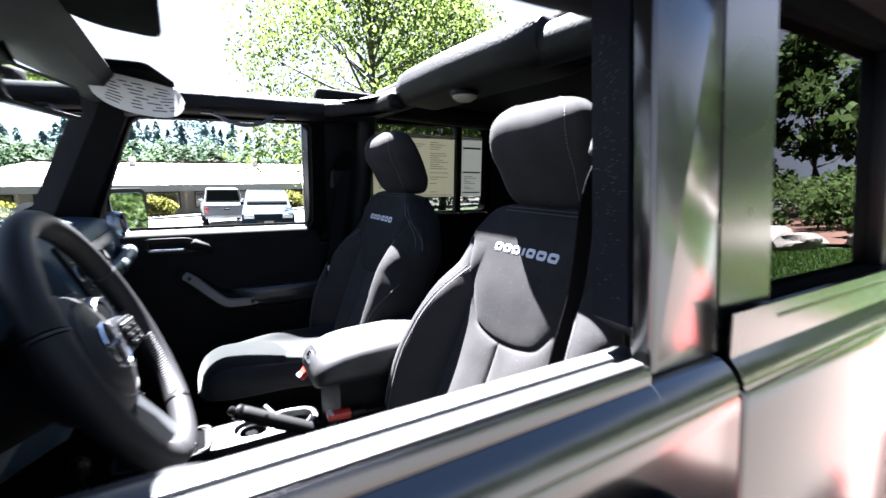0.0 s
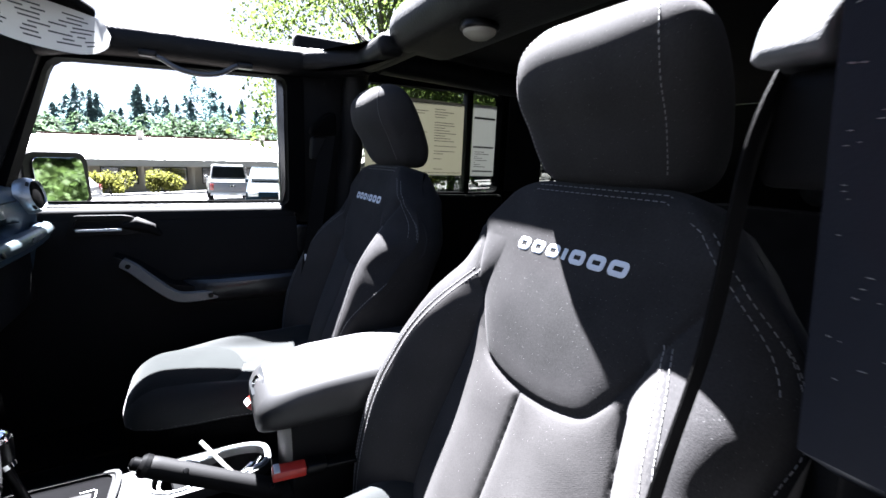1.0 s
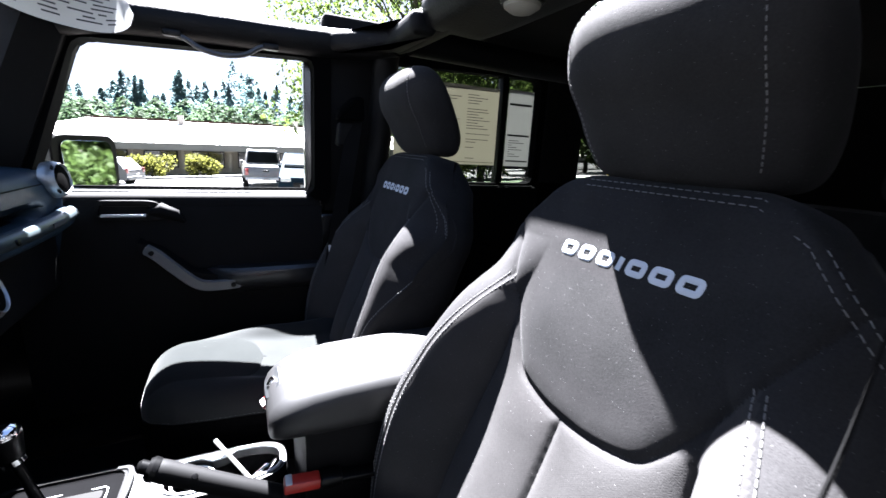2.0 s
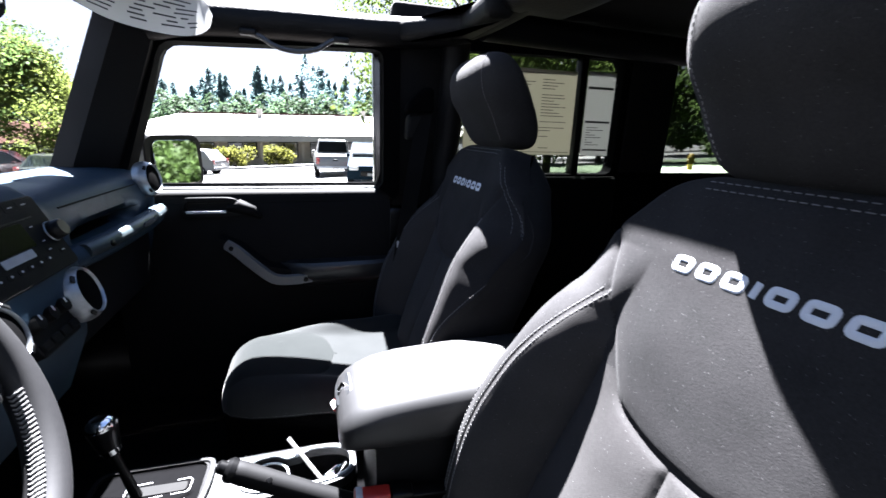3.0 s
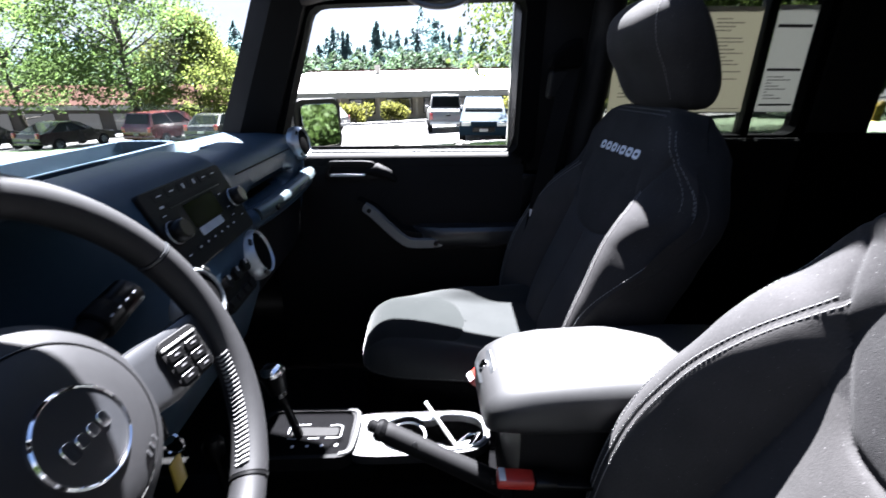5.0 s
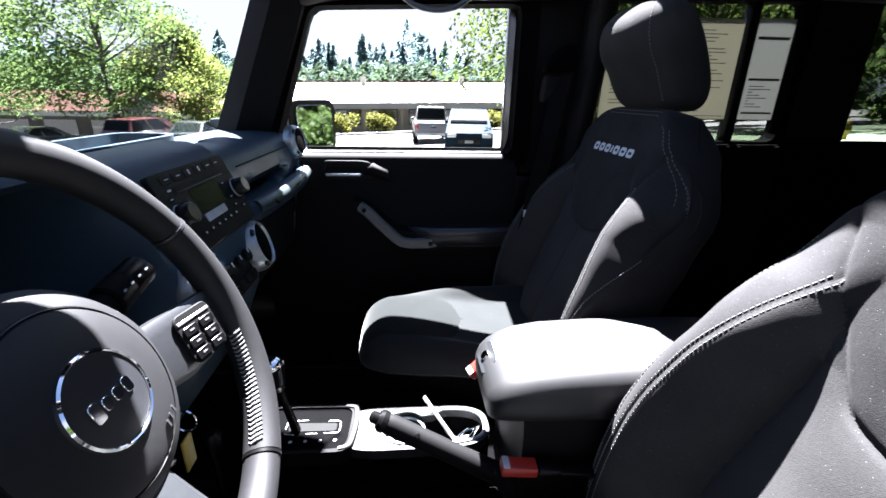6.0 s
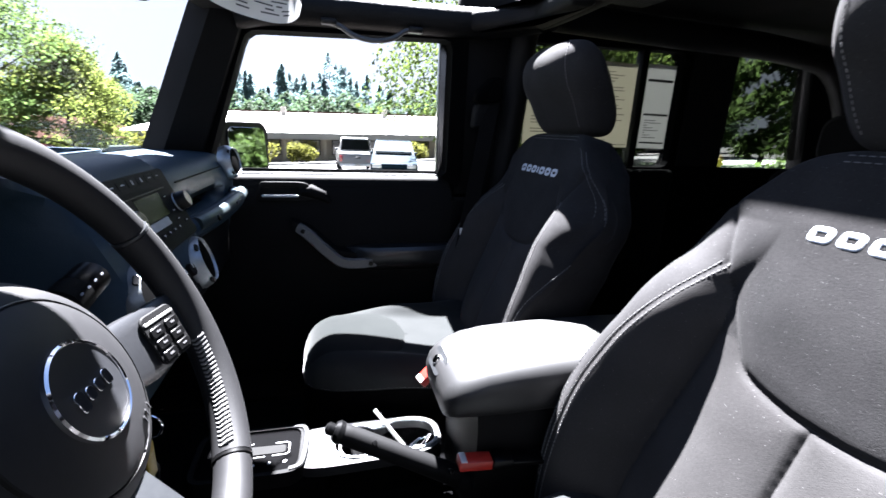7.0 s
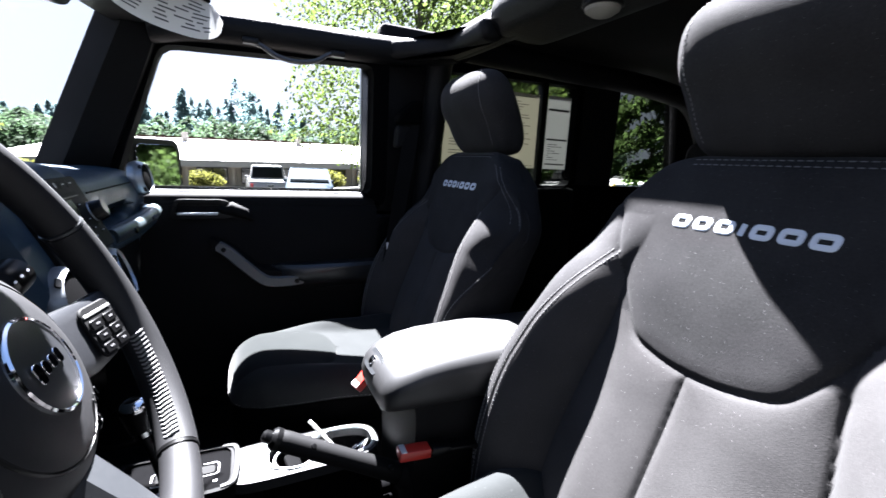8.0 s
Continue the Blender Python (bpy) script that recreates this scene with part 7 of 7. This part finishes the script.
        part("tailgate_handle", box((xr - 0.012, -0.12, 0.88), (xr + 0.02, 0.12, 0.95), 0.01), M_TRIM, v)
    v.matrix_basis = pose(x, y, z0, 0, 0, turn)
    return v


SEDAN = [(-2.2, 0.35), (2.15, 0.3), (2.25, 0.5), (2.2, 0.72), (1.0, 0.93), (-1.5, 0.98), (-2.2, 0.92), (-2.28, 0.6)]
SEDAN_C = [(-1.95, 0.93), (1.05, 0.90), (0.25, 1.40), (-0.2, 1.46), (-0.9, 1.44)]
HATCH = [(-2.0, 0.35), (2.0, 0.3), (2.1, 0.5), (2.05, 0.78), (1.05, 1.0), (-1.9, 1.03), (-2.05, 0.9), (-2.1, 0.6)]
HATCH_C = [(-1.95, 0.98), (1.15, 0.96), (0.35, 1.50), (-0.3, 1.56), (-1.5, 1.50)]
SUV = [(-2.25, 0.4), (2.25, 0.38), (2.35, 0.6), (2.3, 0.92), (1.15, 1.08), (-2.2, 1.10), (-2.3, 0.95), (-2.32, 0.6)]
SUV_C = [(-2.2, 1.05), (1.3, 1.04), (0.55, 1.66), (0.0, 1.74), (-1.9, 1.70)]
TRUCK = [(-2.75, 0.64), (2.7, 0.58), (2.8, 0.7), (2.75, 1.0), (1.2, 1.12), (-2.7, 1.10), (-2.8, 0.95), (-2.8, 0.6)]
TRUCK_C = [(-0.75, 1.08), (1.25, 1.08), (0.65, 1.72), (0.1, 1.80), (-0.6, 1.76)]
vehicle("pickup_truck", 0.9, 23.6, 90, 5.5, 1.9, TRUCK, TRUCK_C, M_P_WHITE, "silver-grey pickup truck parked with its tailgate this way", True)
vehicle("parked_car", 2.05, 17.0, -97, 4.2, 1.75, HATCH, HATCH_C, M_P_BLUE, "blue hatchback parked facing the lawn")
vehicle("parked_car", 5.3, 17.2, -97, 4.4, 1.75, SEDAN, SEDAN_C, M_P_DARK, "dark saloon parked beside the blue hatchback")
vehicle("parked_suv", -15.1, 26.0, 77, 4.7, 1.85, SUV, SUV_C, M_P_RED, "red sport utility car parked by the lawn")
vehicle("parked_car", -20.6, 25.6, 77, 4.4, 1.75, SEDAN, SEDAN_C, M_P_DARK, "dark saloon parked beside the red car")
vehicle("parked_suv", -25.6, 25.4, 77, 4.7, 1.85, SUV, SUV_C, M_P_DARK, "dark sport utility car parked in the row")
vehicle("parked_car", -10.2, 26.6, 20, 4.3, 1.75, HATCH, HATCH_C, M_P_TEAL, "pale blue car parked beyond the red one")
vehicle("parked_car", -11.9, 24.9, 95, 4.3, 1.7, SEDAN, SEDAN_C, M_P_DARK, "dark green low car parked in front of the pale one")
vehicle("parked_car", -7.4, 29.5, 160, 4.3, 1.75, HATCH, HATCH_C, M_P_WHITE, "silver car parked near the hedge")

# hydrant on the lawn behind
hx, hy = 15.5, 14.2
hyd = thing("fire_hydrant", (hx, hy, gz(hx, hy)), "yellow fire hydrant on the lawn", "fire hydrant")
m = pose(hx, hy, gz(hx, hy))
part("barrel", lathe([(0.16, 0), (0.16, 0.05), (0.11, 0.06), (0.11, 0.5), (0.15, 0.52), (0.15, 0.56), (0.12, 0.6), (0.09, 0.7), (0.03, 0.75), (0.001, 0.75)], m, 20), M_YELLOW, hyd)
for a in (0, 90, 180):
    part("outlet", lathe([(0.001, 0.17), (0.06, 0.17), (0.06, 0.08), (0.05, 0.0)], m @ pose(0, 0, 0.42, 90, 0, a), 14), M_YELLOW, hyd)

for k, (x, y, h) in enumerate(((15.0, 2.6, 8), (18.0, -0.4, 9), (20.0, 4.6, 9), (16.0, 6.6, 8), (26.0, 8.5, 11), (24.0, 0.5, 10))):
    leafy_tree("roadside_tree", x, y, h, 3.0, 0.3, 6500, 0.26, M_LEAFD, "green tree standing behind the car", 160 + k, 40)

# ---- far wood ----
rnd = random.Random(77)
for wood, mat, count, label in (("far_wood", M_HAZECONIFER, 400, "far wood of tall conifers, distance haze put into their colour"), ("far_wood_edge", M_FARLEAF, 250, "far belt of rounded green trees")):
    v, f = [], []
    tall = wood == "far_wood"
    for k in range(count):
        az = radians(rnd.uniform(-62, 48))
        r = rnd.uniform(125, 170) if tall else rnd.uniform(100, 122)
        dg = math.degrees(az)
        x, y = r * math.sin(az), r * math.cos(az)
        zb = gz(x, y) - 1
        H = rnd.uniform(15, 22) if tall else rnd.uniform(9.0, 13.5)
        if tall and -7 < dg < 5:
            H = rnd.uniform(20, 27)
        if tall and dg > 8:
            H *= 0.62
        if tall:
            H *= 0.86 + 0.2 * math.sin(dg * 0.83 + 0.6) * math.sin(dg * 0.31 + 1.2)
        R = H * (rnd.uniform(0.22, 0.32) if tall else 0.5)
        for _ in range(620 if tall else 520):
            t = rnd.random() ** 0.85
            rr = R * ((1 - t) ** 0.62 if tall else math.sin(math.pi * min(1, 0.2 + 0.8 * t)) ** 0.6) * math.sqrt(rnd.uniform(0.1, 1.0))
            if tall:
                rr *= 0.75 + 0.25 * math.sin(t * 40 + k)
            a = rnd.uniform(0, 2 * math.pi)
            p = Vector((x + rr * math.cos(a), y + rr * math.sin(a), zb + H * (0.03 + 0.97 * t) - rr * 0.3))
            d = Vector((math.cos(a), math.sin(a), rnd.uniform(-0.6, 0.1)))
            w = Vector((-math.sin(a), math.cos(a), rnd.uniform(-0.2, 0.4)))
            s = rnd.uniform(0.35, 0.7)
            i = len(v)
            v.extend((p - w * s * 0.6, p + d * s * 1.1, p + w * s * 0.6, p - d * s * 0.5 + Vector((0, 0, s * 0.5))))
            f.append((i, i + 1, i + 2, i + 3))
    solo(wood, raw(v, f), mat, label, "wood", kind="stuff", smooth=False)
